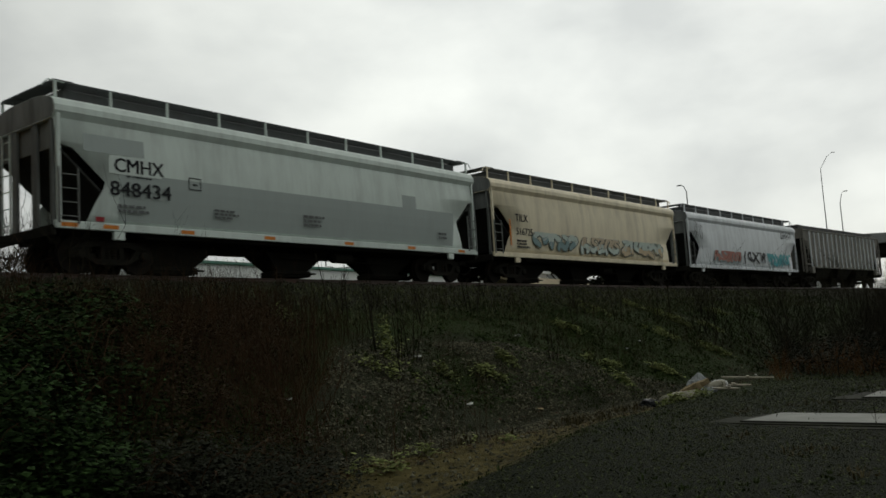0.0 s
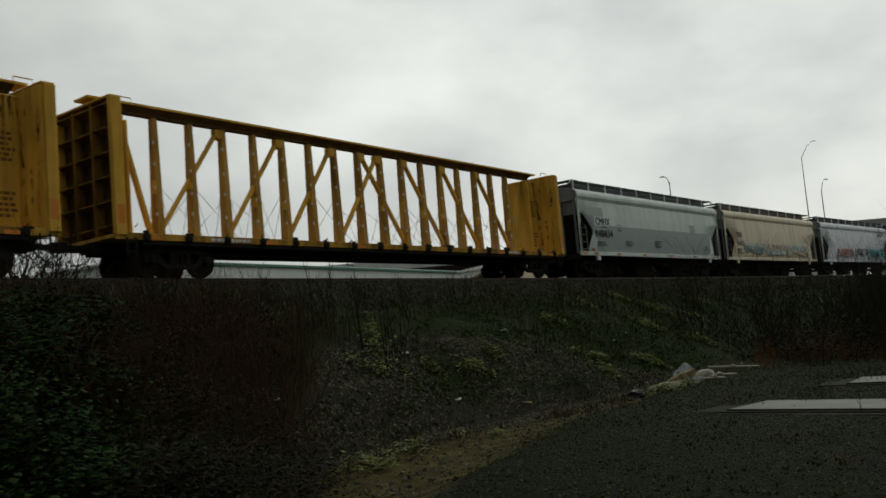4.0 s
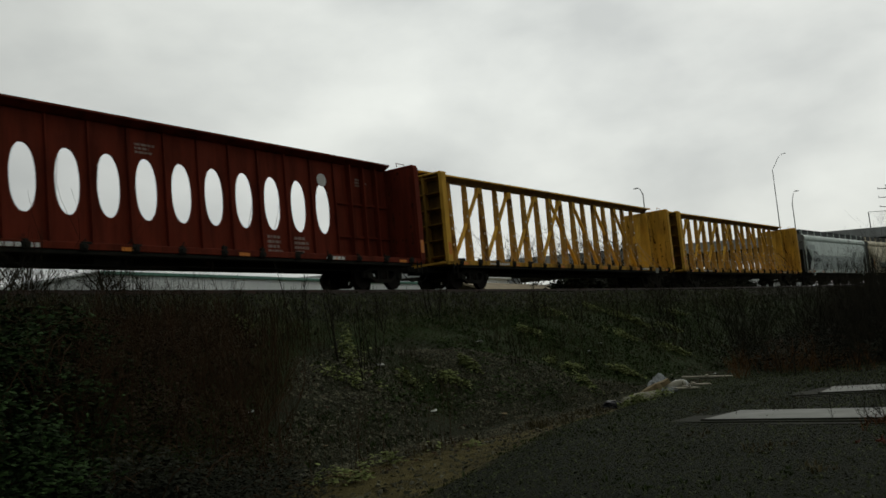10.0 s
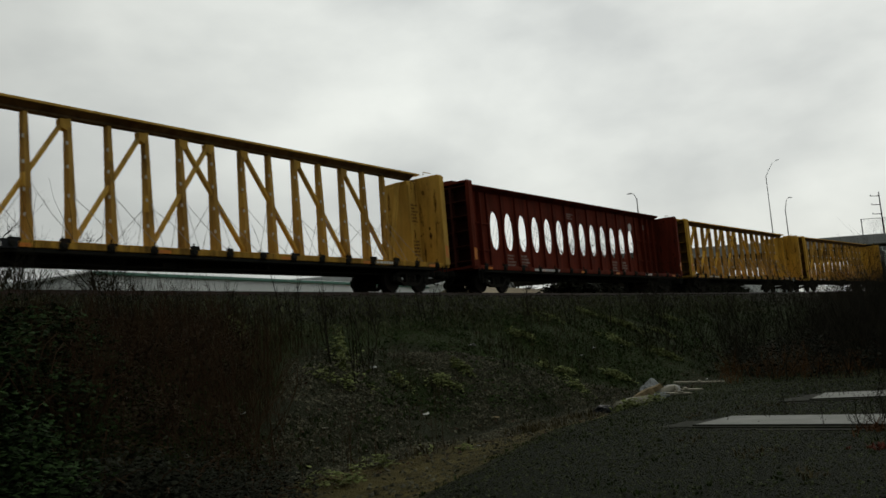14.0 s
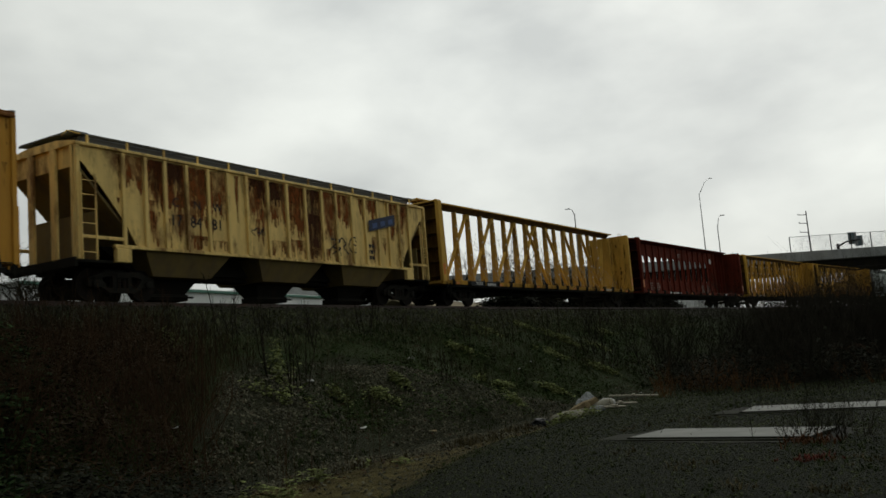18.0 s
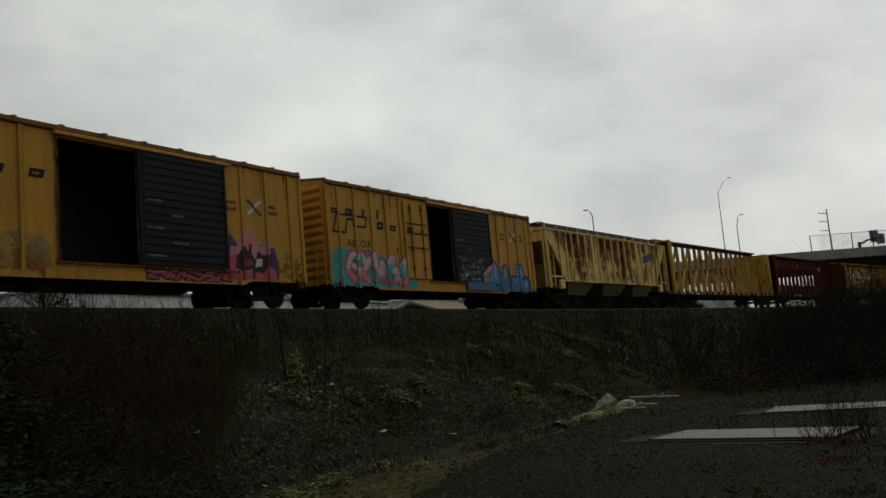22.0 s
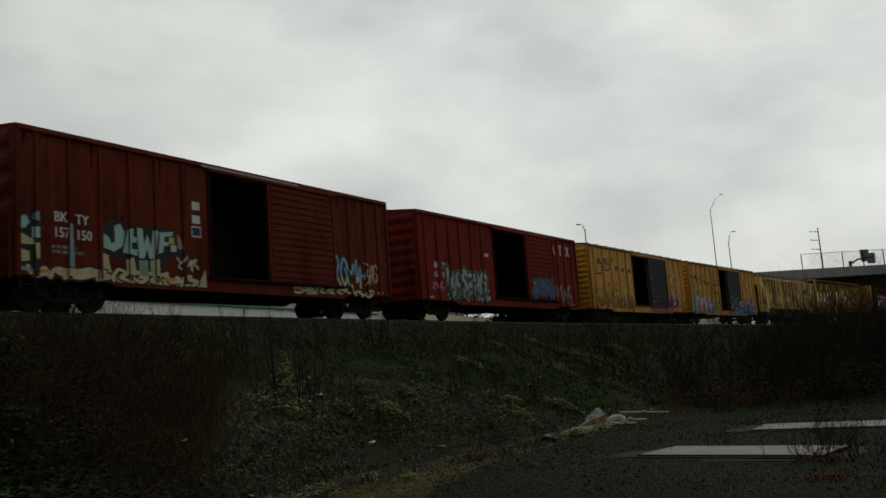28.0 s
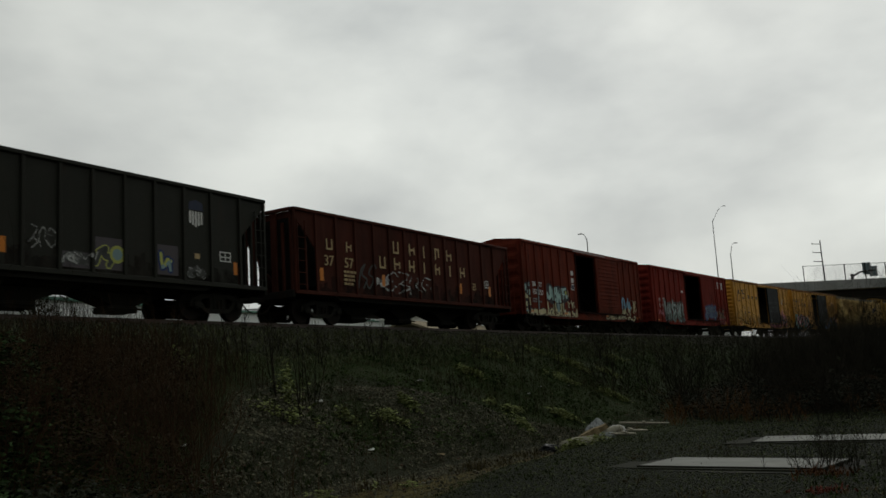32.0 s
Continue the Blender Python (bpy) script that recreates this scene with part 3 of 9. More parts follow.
def coupler(car, x_end, reach):
    for s in (-1, 1):
        g = Geo()
        a, b = s * (x_end - 0.25), s * (x_end + reach)
        g.box(min(a, b), max(a, b), -0.07, 0.07, 0.80, 0.95, 0.02)
        g.box(b - 0.13, b + 0.13, -0.14, 0.14, 0.74, 1.01, 0.05)
        part("coupler", g, M_UNDER, car)
        h = Geo()
        pts = [(s * (x_end - 0.1 + (reach + 0.1) * k / 7), -0.32 - 0.05 * k / 7, 0.78 - 0.42 * math.sin(math.pi * 0.62 * k / 7)) for k in range(8)]
        part("air_hose", h.tube(pts, 0.022, n=6), M_UNDER, car)


def ladder(car, x, z0, z1, mat, y=-1.58, width=0.42, along_x=True, rungs=None, name="ladder"):
    """A ladder of two stiles and round rungs, on a side (along x) or an end (along y)."""
    g = Geo()
    k = rungs or max(2, round((z1 - z0) / 0.42))
    ends = ((x, y), (x + width, y)) if along_x else ((x, y), (x, y + width))
    for ex, ey in ends:
        g.box(ex - 0.02, ex + 0.02, ey - 0.02, ey + 0.02, z0, z1)
    for i in range(k):
        z = z0 + (i + 0.5) * (z1 - z0) / k
        g.tube([(*ends[0], z), (*ends[1], z)], 0.016, n=6)
    return part(name, g, mat, car)


def reflectors(car, xs, z, y=-1.53, w=0.42, h=0.10):
    for x in xs:
        part("reflector", Geo().box(x - w / 2, x + w / 2, y - 0.004, y, z - h / 2, z + h / 2), M_ORANGE, car, "orange reflective strip")


def hopper_bays(car, xs, half, top, mat, width=1.25, bottom=0.22, foot=0.75, pinch=0.80, shelf=1.3, taper=0.98, inset=0.60):
    """Funnels under a hopper car: a broad upper bin, and below the pinch a narrower chute with its outlet gate."""
    for x in xs:
        shells = []
        for rows in (((top, half, width), (pinch, half * taper, width * inset)), ((pinch - 0.004, shelf, width * 0.42), (bottom + 0.2, foot, 0.34))):
            g = Geo()
            for z, k, w in rows:
                g.v += [(x - k, -w, z), (x + k, -w, z), (x + k, w, z), (x - k, w, z)]
            g.f = [(0, 3, 2, 1), (4, 5, 6, 7)] + [(j, (j + 1) % 4, 4 + (j + 1) % 4, 4 + j) for j in range(4)]
            shells.append(g)
        bay = part("hopper_bay", shells[0], mat, car)
        part("chute", shells[1], M_UNDER, bay)
        gate = Geo().box(x - foot - 0.08, x + foot + 0.08, -0.40, 0.40, bottom, bottom + 0.196, 0.02)
        gate.tube([(x - foot - 0.22, -0.46, bottom + 0.1), (x + foot + 0.22, -0.46, bottom + 0.1)], 0.03, n=6)
        part("outlet_gate", gate, M_UNDER, bay)


def underframe(car, half, z0=0.76, z1=1.0):
    part("centre_sill", Geo().box(-half, half, -0.33, 0.33, z0, z1, 0.02), M_UNDER, car)


def brake_gear(car, x):
    g = Geo().disc((x, -0.75, 0.72), (1, 0, 0), [(-0.45, 0.05), (-0.42, 0.17), (0.42, 0.17), (0.45, 0.05)], 12)
    g.tube([(x - 2.6, -0.6, 0.66), (x + 3.0, -0.6, 0.60)], 0.02, n=5)
    g.tube([(x - 0.9, -0.9, 0.9), (x - 0.9, -0.9, 0.42), (x - 0.6, -0.9, 0.40)], 0.02, n=5)
    part("brake_reservoir", g, M_UNDER, car)


def end_platform(car, half, mat):
    for s in (-1, 1):
        a, b = sorted((s * half, s * (half - 1.7)))
        part("end_platform", Geo().box(a, b, -1.35, 1.35, 1.0, 1.08, 0.015), mat, car)
        part("end_sill", Geo().box(s * half - 0.06, s * half + 0.06, -1.45, 1.45, 0.85, 1.12, 0.02), mat, car)


def roof_walk(car, half, z, mat, posts, y=1.2):
    """Gratings along both edges of a hopper's roof, on light stands, with a cross walk at each end."""
    for s in (-1, 1):
        g = Geo()
        for k in range(7):
            yy = s * (y - 0.09 * k)
            g.box(-half, half, yy - 0.025, yy + 0.025, z, z + 0.035)
        for i in range(int(half * 2 / 0.6)):
            g.box(-half + i * 0.6, -half + i * 0.6 + 0.04, s * y - 0.03, s * y + 0.03, z - 0.03, z)
        walkway = part("running_board", g, M_GRATE, car, "dark steel grating walkway")
        for x in posts:
            part("stand", Geo().prism([(x - 0.035, z - 0.40), (x + 0.035, z - 0.40), (x + 0.03, z + 0.0), (x - 0.03, z + 0.0)], s * (y + 0.03) - 0.025, s * (y + 0.03) + 0.025), mat, walkway)
    for s in (-1, 1):
        part("cross_walk", Geo().box(*sorted((s * (half - 0.02), s * (half - 0.56))), -y, y, z + 0.036, z + 0.07, 0.008), M_GRATE, car)
        rail = Geo().tube([(s * (half - 0.3), -y - 0.02, z), (s * (half + 0.12), -y - 0.02, z + 0.02), (s * (half + 0.3), -y - 0.02, z - 0.16)], 0.018, n=6)
        part("grab_iron", rail, mat, car)


def hatches(car, half, z):
    g = Geo().box(-half + 0.5, half - 0.5, -1.02, 1.02, z - 0.05, z + 0.26, 0.05)
    part("roof_hatch", g, M_GRATE, car)


def end_slope(car, half, mat, top=3.05, inner=1.9, z_low=1.45, width=1.38, z_end=4.12, post_mat=None, sheet_mat=None, slope_mat=None):
    """The slanted end wall of a hopper's bin and the upright sheet above it."""
    for s in (-1, 1):
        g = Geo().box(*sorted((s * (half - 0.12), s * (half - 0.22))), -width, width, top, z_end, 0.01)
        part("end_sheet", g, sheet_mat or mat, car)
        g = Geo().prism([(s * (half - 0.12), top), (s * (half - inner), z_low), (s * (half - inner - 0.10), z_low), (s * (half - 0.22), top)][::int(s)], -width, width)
        part("slope_sheet", g, slope_mat or M_SLOPE_SHADE, car, "grimy slanted bin end, darkened for shade")
        for y in (-1.3, -0.5, 0.5, 1.3):
            p = Geo().box(*sorted((s * (half - 0.10), s * (half - 0.02))), y - (0.05 if abs(y) > 1 else 0.13), y + (0.05 if abs(y) > 1 else 0.13), 1.08, min(top + 0.9, z_end), 0.01)
            part("end_post", p, post_mat or mat, car)


def covered_hopper(label, L, mat, posts, patch=None):
    """A round-sided covered hopper car with three bays."""
    car = tagged(new("covered_hopper_car"), label, "hopper car", "cars of the freight train")
    h = L / 2
    bulge = lambda z: -1.39 - 0.17 * math.sin(math.pi * min(1, max(0, (z - 1.0) / 3.2)))
    cut = [(1.22, 0.85), (1.45, 0.95), (1.75, 1.08), (1.95, 1.20), (2.1, 1.28), (2.25, 1.31), (2.6, 0.92), (3.03, 0.45), (3.09, 0.12), (3.2, 0.05), (3.6, 0.03), (3.9, 0.03)]
    rows = [(z, -h + c, h - c, bulge(z)) for z, c in cut]
    side = Geo().sheet(rows, 0.03)
    near = part("side_sheet", side, mat, car, smooth=True)
    part("side_sheet", mirrored(side), mat, car, smooth=True)
    if patch:
        for x0, x1, z0, z1 in patch:
            zs = [z0 + (z1 - z0) * k / 4 for k in range(5)]
            part("repaint_patch", Geo().sheet([(z, x0, x1, bulge(z) - 0.005) for z in zs], 0.003), M_GREY_PATCH, near, "darker grey repainted area")
    eave = [(-1.45, 3.74), (-1.575, 3.91), (-1.57, 4.06), (-1.50, 4.20), (-1.36, 4.29), (-1.1, 4.36), (-0.6, 4.42), (0.6, 4.42), (1.1, 4.36), (1.36, 4.29), (1.50, 4.20), (1.57, 4.06), (1.575, 3.91), (1.45, 3.74)]
    part("roof", Geo().loft(eave, -h, h), mat, car)
    for s in (-1, 1):
        part("roof_end", Geo().loft([(y * 0.985, 3.76 + (z - 3.74) * 0.96) for y, z in eave], *sorted((s * (h + 0.001), s * (h + 0.006)))), M_END_SHADE, car, "roof end in shaded, grimy grey")
    for s in (-1, 1):
        part("side_sill", Geo().box(-h, h, *sorted((s * 1.42, s * 1.53)), 1.02, 1.22, 0.015), mat, car)
    end_slope(car, h, mat, post_mat=M_END_SHADE, sheet_mat=M_END_SHADE)
    part("floor_slope", Geo().prism([(-h + 1.9, 1.5), (-h + 2.6, 0.90), (-h + 4.0, 0.93), (h - 4.0, 0.93), (h - 2.6, 0.90), (h - 1.9, 1.5)][::-1], -1.32, 1.32), M_UNDER, car)
    hopper_bays(car, (-4.50, -0.05, 4.45), 1.95, 0.95, M_UNDER, 1.35, 0.10, 0.66, 0.86, 1.30)
    end_platform(car, h, M_UNDER)
    underframe(car, h)
    roof_walk(car, h - 0.1, 4.70, mat, posts, 1.3)
    hatches(car, h, 4.40)
    for s in (-1, 1):
        x = s * (h - 0.06)
        ladder(car, x - s * 0.02 - (0.50 if s > 0 else 0), 1.15, 2.52, M_END_SHADE, y=-1.56, width=0.50, rungs=4, name="side_ladder")
        ladder(car, s * (h - 0.02), 1.15, 4.2, mat, y=0.7, width=0.42, along_x=False, name="end_ladder")
        part("corner_post", Geo().box(*sorted((x, x - s * 0.10)), -1.54, -1.44, 1.2, 4.0, 0.01), mat, car)
        part("corner_post", Geo().box(*sorted((x, x - s * 0.10)), 1.44, 1.54, 1.2, 4.0, 0.01), mat, car)
    for x in (-h + 1.7, h - 1.7):
        part("jacking_pad", Geo().box(x - 0.16, x + 0.16, -1.52, -1.40, 0.80, 1.02, 0.02), mat, car)
    coupler(car, h, 0.75)
    trucks(car, h - 1.75)
    brake_gear(car, 1.8)
    return car


def ribbed_hopper(label, L, mat, rib_xs, slope_mat, posts, rib_mat=None):
    """A flat-sided covered hopper with upright posts outside."""
    car = tagged(new("ribbed_hopper_car"), label, "hopper car", "cars of the freight train")
    h = L / 2
    cut = [(1.50, 2.0), (2.0, 1.72), (2.55, 1.30), (3.1, 0.85), (3.7, 0.28), (3.85, 0.05), (4.18, 0.04)]
    side = Geo().sheet([(z, -h + c, h - c, -1.46) for z, c in cut], 0.03)
    part("side_sheet", side, mat, car)
    part("side_sheet", mirrored(side), mat, car)
    for s in (-1, 1):
        y0, y1 = sorted((s * 1.46, s * 1.55))
        for x in rib_xs:
            part("side_post", Geo().box(x - 0.06, x + 0.06, y0, y1, 1.5, 4.16, 0.015), rib_mat or mat, car)
        part("top_chord", Geo().box(-h, h, *sorted((s * 1.40, s * 1.54)), 4.18, 4.27, 0.015), mat, car)
        part("side_sill", Geo().box(-h + 1.2, h - 1.2, *sorted((s * 1.40, s * 1.53)), 1.42, 1.52, 0.012), mat, car)
        # each end's own step: posts, ladder, grab rail
        for e in (-1, 1):
            x = e * (h - 0.08)
            part("corner_post", Geo().box(x - 0.06, x + 0.06, *sorted((s * 1.43, s * 1.54)), 1.05, 4.18, 0.012), mat, car)
            part("grab_rail", Geo().box(*sorted((x, e * (h - 1.5))), *sorted((s * 1.48, s * 1.54)), 1.62, 1.72, 0.012), mat, car)
            part("step_well", Geo().box(*sorted((e * (h - 1.75), e * (h - 1.25))), *sorted((s * 1.36, s * 1.54)), 1.02, 1.42, 0.02), mat, car)
    part("roof", Geo().loft([(-1.42, 4.2), (-1.42, 4.3), (-0.7, 4.42), (0.7, 4.42), (1.42, 4.3), (1.42, 4.2)], -h + 0.02, h - 0.02), mat, car)
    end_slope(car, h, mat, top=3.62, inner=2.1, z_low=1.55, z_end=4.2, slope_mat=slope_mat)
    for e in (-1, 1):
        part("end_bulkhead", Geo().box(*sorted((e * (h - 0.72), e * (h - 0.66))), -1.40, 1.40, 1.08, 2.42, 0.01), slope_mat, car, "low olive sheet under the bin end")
    part("bin_bottom", Geo().prism([(-h + 1.45, 1.62), (-h + 2.6, 0.9), (h - 2.6, 0.9), (h - 1.45, 1.62)][::-1], -0.5, 0.5), M_UNDER, car)
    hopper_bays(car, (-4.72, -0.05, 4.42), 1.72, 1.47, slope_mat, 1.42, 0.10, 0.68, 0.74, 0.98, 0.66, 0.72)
    end_platform(car, h, M_UNDER)
    underframe(car, h)
    roof_walk(car, h - 0.15, 4.60, mat, posts, 1.15)
    hatches(car, h, 4.36)
    for s in (-1, 1):
        ladder(car, s * (h - 0.12) - (0.46 if s > 0 else 0), 1.05, 3.4, mat, y=-1.56, width=0.46, name="side_ladder")
    coupler(car, h, 0.75)
    trucks(car, h - 1.75)
    return car


def open_hopper(label, L, mat, rib_xs, top=4.05):
    """An open-topped hopper car with side posts and steep end slopes."""
    car = tagged(new("open_hopper_car"), label, "hopper car", "cars of the freight train")
    h = L / 2
    cut = [(1.12, 1.30), (2.2, 1.28), (2.5, 1.25), (2.8, 1.0), (3.4, 0.40), (3.7, 0.10), (top - 0.1, 0.05)]
    side = Geo().sheet([(z, -h + c, h - c, -1.46) for z, c in cut], 0.03)
    for s, g in ((-1, side), (1, mirrored(side))):
        part("side_sheet", g, mat, car)
        for x in rib_xs:
            part("side_post", Geo().box(x - 0.055, x + 0.055, *sorted((s * 1.46, s * 1.53)), 1.1, top - 0.1, 0.015), mat, car)
        part("top_chord", Geo().box(-h, h, *sorted((s * 1.38, s * 1.54)), top - 0.12, top, 0.02), mat, car)
        part("side_sill", Geo().box(-h, h, *sorted((s * 1.38, s * 1.52)), 0.98, 1.12, 0.015), mat, car)
        for e in (-1, 1):
            x = e * (h - 0.06)
            part("corner_post", Geo().box(x - 0.05, x + 0.05, *sorted((s * 1.42, s * 1.52)), 1.1, top - 0.1, 0.012), mat, car)
            part("end_brace", Geo().box(e * (h - 0.65) - 0.04, e * (h - 0.65) + 0.04, *sorted((s * 1.40, s * 1.48)), 1.1, 2.9, 0.012), mat, car)
    for e in (-1, 1):
        part("end_chord", Geo().box(e * h - 0.07, e * h + 0.07, -1.40, 1.40, top - 0.12, top, 0.02), mat, car)
        for y in (-0.9, 0.0, 0.9):
            part("end_post", Geo().box(e * (h - 0.08) - 0.05, e * (h - 0.08) + 0.05, y - 0.05, y + 0.05, 1.1, top - 0.5, 0.01), mat, car)
        ladder(car, e * (h - 0.12) - (0.42 if e > 0 else 0), 1.1, 3.6, mat, y=-1.54, width=0.42, name="side_ladder")
        part("hand_brake_box", Geo().box(e * (h - 0.35) - 0.15, e * (h - 0.35) + 0.15, -0.55, 0.35, 1.9, 2.35, 0.04), M_UNDER, car)
    end_slope(car, h, mat, top=top - 0.35, inner=2.6, z_low=1.2, z_end=top - 0.1)
    part("bin_bottom", Geo().prism([(-h + 1.5, 1.35), (-h + 2.6, 0.85), (h - 2.6, 0.85), (h - 1.5, 1.35)][::-1], -1.36, 1.36), M_UNDER, car)
    hopper_bays(car, (-2.95, 0.25, 3.55), 1.60, 1.15, M_UNDER, 1.3, 0.20, 0.40, 0.76, 1.42)
    end_platform(car, h, M_UNDER)
    underframe(car, h)
    coupler(car, h, 0.7)
    trucks(car, h - 1.85)
    return car


M_INNER_SHADE = matte("dark_inner_shade", (0.045, 0.046, 0.040), 0.9, 0.3, 3)
M_BROWN = paint("faded_brown_stencil", (0.16, 0.08, 0.015), 0.7, 0.1, 0.3)
POST_XS = [(k - 7.5) * 1.255 for k in range(16)]


# Chord underside: the shade of its downward face is in this brown.
M_SOFFIT = paint("shaded_rusty_chord", (0.125, 0.080, 0.038), 0.9, 0.4, 0.6, gloss=0.04, dust=(0.03, 0.018, 0.01), seed=61)
M_POST = paint("worn_yellow_post", (0.48, 0.285, 0.065), 0.75, 0.45, 0.65, gloss=0.06, dust=(0.08, 0.045, 0.018), seed=62, rust_rgb=(0.07, 0.03, 0.014))


# Bulkhead ends: recess shade and grime share these darker yellows.
M_END = paint("shaded_grimed_yellow_end", (0.30, 0.165, 0.028), 0.85, 0.5, 0.9, gloss=0.04, dust=(0.035, 0.022, 0.010), rust_rgb=(0.05, 0.02, 0.009), seed=81)
M_END_DARK = paint("shaded_sooty_yellow_end", (0.13, 0.075, 0.018), 0.9, 0.5, 0.9, gloss=0.03, dust=(0.028, 0.019, 0.010), rust_rgb=(0.04, 0.018, 0.009), seed=82)


# Dark red for post shadow strips, grimed ends and streaks alike.
M_SHADE_GRIME = paint("grimy_shaded_red", (0.022, 0.006, 0.004), 0.85, 0.1, 0.4, gloss=0.05, dust=(0.01, 0.006, 0.004), seed=52)
M_STAIN = paint("rust_stain_on_yellow", (0.10, 0.042, 0.014), 0.9, 0.4, 0.5, gloss=0.04, dust=(0.05, 0.025, 0.01), seed=93)


def bulkhead(car, half, mat, top, rise=0.0, sheet=None, rib=None):
    """A thick end wall, ribbed on its outer face."""
    for s in (-1, 1):
        x0, x1 = sorted((s * half, s * (half - 0.10)))
        xi = s * (half - 0.36)
        wall = part("bulkhead", Geo().box(*sorted((xi, xi + s * 0.05)), -1.42, 1.42, 1.1, top, 0.01), mat, car)
        for y in (-1.40, 1.40):
            part("bulkhead_post", Geo().box(*sorted((xi + s * 0.05, s * half)), y - 0.09, y + 0.09, 1.05, top + 0.02, 0.02), mat, wall)
        if sheet:
            face_stains(wall, xi - s * 0.003, -1.38, 1.38, 1.15, top - 0.05, 46, M_STAIN, int(top * 100) + s)
            part("end_sheet", Geo().box(*sorted((xi + s * 0.05, xi + s * 0.056)), -1.30, 1.30, 1.12, top - 0.01), sheet, wall, "grimy outer sheet, recess shade in its colour")
            for y in (-0.45, 0.45):
                part("end_stay", Geo().box(*sorted((xi + s * 0.056, s * (half - 0.04))), y - 0.05, y + 0.05, 1.12, top - 0.01, 0.01), rib or mat, wall)
        for k in range(6):
            z = 1.3 + (top - 1.45) * k / 5
            part("bulkhead_rib", Geo().prism([(xi + s * 0.05, z - 0.07), (s * (half - 0.05), z + 0.02), (s * (half - 0.05), z + 0.06), (xi + s * 0.05, z + 0.06)][::int(-s)], -1.30, 1.30), rib or mat, wall)
        part("bulkhead_cap", Geo().box(*sorted((xi, s * half)), -1.44, 1.44, top, top + 0.07 + rise, 0.02), mat, wall)
        for y in (-1.493, 1.49):
            part("reflector", Geo().box(*sorted((s * (half - 0.06), s * (half - 0.26))), y, y + 0.003, 1.35, 1.85), M_ORANGE, wall)
        grab = Geo().tube([(xi, -1.1, top + 0.05), (xi, -1.1, top + 0.16), (xi - s * 0.5, -1.1, top + 0.16), (xi - s * 0.5, -1.1, top + 0.02)], 0.015, n=6)
        part("grab_iron", grab, mat, wall)
        ladder(car, s * (half - 0.30) - (0.26 if s > 0 else 0), 0.5, 1.0, M_UNDER, y=-1.47, width=0.26, name="step")


def face_stains(wall, x, y0, y1, z0, z1, count, mat, seed):
    """Torn and rusted spots and drips on a wall that stands across the car."""
    rnd = random.Random(seed)
    g = Geo()
    for _ in range(count):
        cy, cz = rnd.uniform(y0, y1), rnd.uniform(z0, z1)
        ry, rz = rnd.uniform(0.02, 0.12), rnd.choice((0.04, 0.08, 0.15, 0.5)) * rnd.uniform(0.6, 1.3)
        cz = min(max(cz, z0 + rz), z1 - rz)
        k = 10
        g.add([(x + 0.0006 * rnd.random(), cy + ry * rnd.uniform(0.4, 1.0) * math.cos(6.283 * i / k), cz + rz * rnd.uniform(0.5, 1.0) * math.sin(6.283 * i / k)) for i in range(k)], [tuple(range(k))])
    tagged(part("rust_stain", g, mat, wall, "dark rust stains and torn spots"), kind="stuff")


M_SILL = paint("grimy_yellow_sill", (0.50, 0.28, 0.045), 0.8, 0.5, 0.9, gloss=0.05, dust=(0.06, 0.034, 0.014), rust_rgb=(0.05, 0.02, 0.009), seed=94)


def flat_deck(car, half, mat, n_pockets, seed):
    for s in (-1, 1):
        sill = part("side_sill", Geo().box(-half, half, *sorted((s * 1.34, s * 1.44)), 0.94, 1.13, 0.012), mat if mat is M_RED else M_SILL, car, "scuffed grimy side sill")
        part("lower_flange", Geo().box(-half + 0.8, half - 0.8, *sorted((s * 1.05, s * 1.40)), 0.82, 0.94, 0.02), M_UNDER, sill)
        rnd = random.Random(seed)
        for i in range(n_pockets):
            x = -half + 0.9 + (2 * half - 1.8) * i / (n_pockets - 1)
            g = Geo().box(x - 0.12, x + 0.12, *sorted((s * 1.36, s * 1.48)), 0.90, 1.11, 0.03)
            g.box(x - 0.05, x + 0.05 + 0.25 * rnd.random(), *sorted((s * 1.36, s * 1.46)), 1.09, 1.14 + 0.08 * rnd.random(), 0.01)
            g.disc((x + 0.02, s * 1.47, 1.02), (0, s, 0), [(0, 0.085), (0.04, 0.085), (0.05, 0.05)], 10)
            bend = rnd.uniform(-0.2, 0.2)
            g.tube([(x, s * 1.42, 1.10), (x + 0.5 * bend, s * 1.42, 1.20 + 0.08 * rnd.random()), (x + bend, s * 1.40, 1.12)], 0.022, n=5)
            part("winch", g, M_UNDER, car)
    pipe = part("brake_pipe", Geo().tube([(-half + 3.4, -0.95, 0.66), (-1.0, -0.95, 0.60), (0.4, -0.95, 0.64), (half - 3.4, -0.95, 0.66)], 0.02, n=6), M_UNDER, car)
    for i in range(6):
        x = -half + 4.2 + (2 * half - 8.4) * i / 5
        part("pipe_hanger", Geo().box(x - 0.03, x + 0.03, -0.98, -0.90, 0.56 + 0.03 * (i % 2), 0.85), M_UNDER, pipe)
    part("deck", Geo().box(-half, half, -1.34, 1.34, 1.0, 1.10, 0.01), mat, car)
    part("centre_sill", Geo().box(-half, half, -0.36, 0.36, 0.74, 1.0, 0.02), M_UNDER, car)


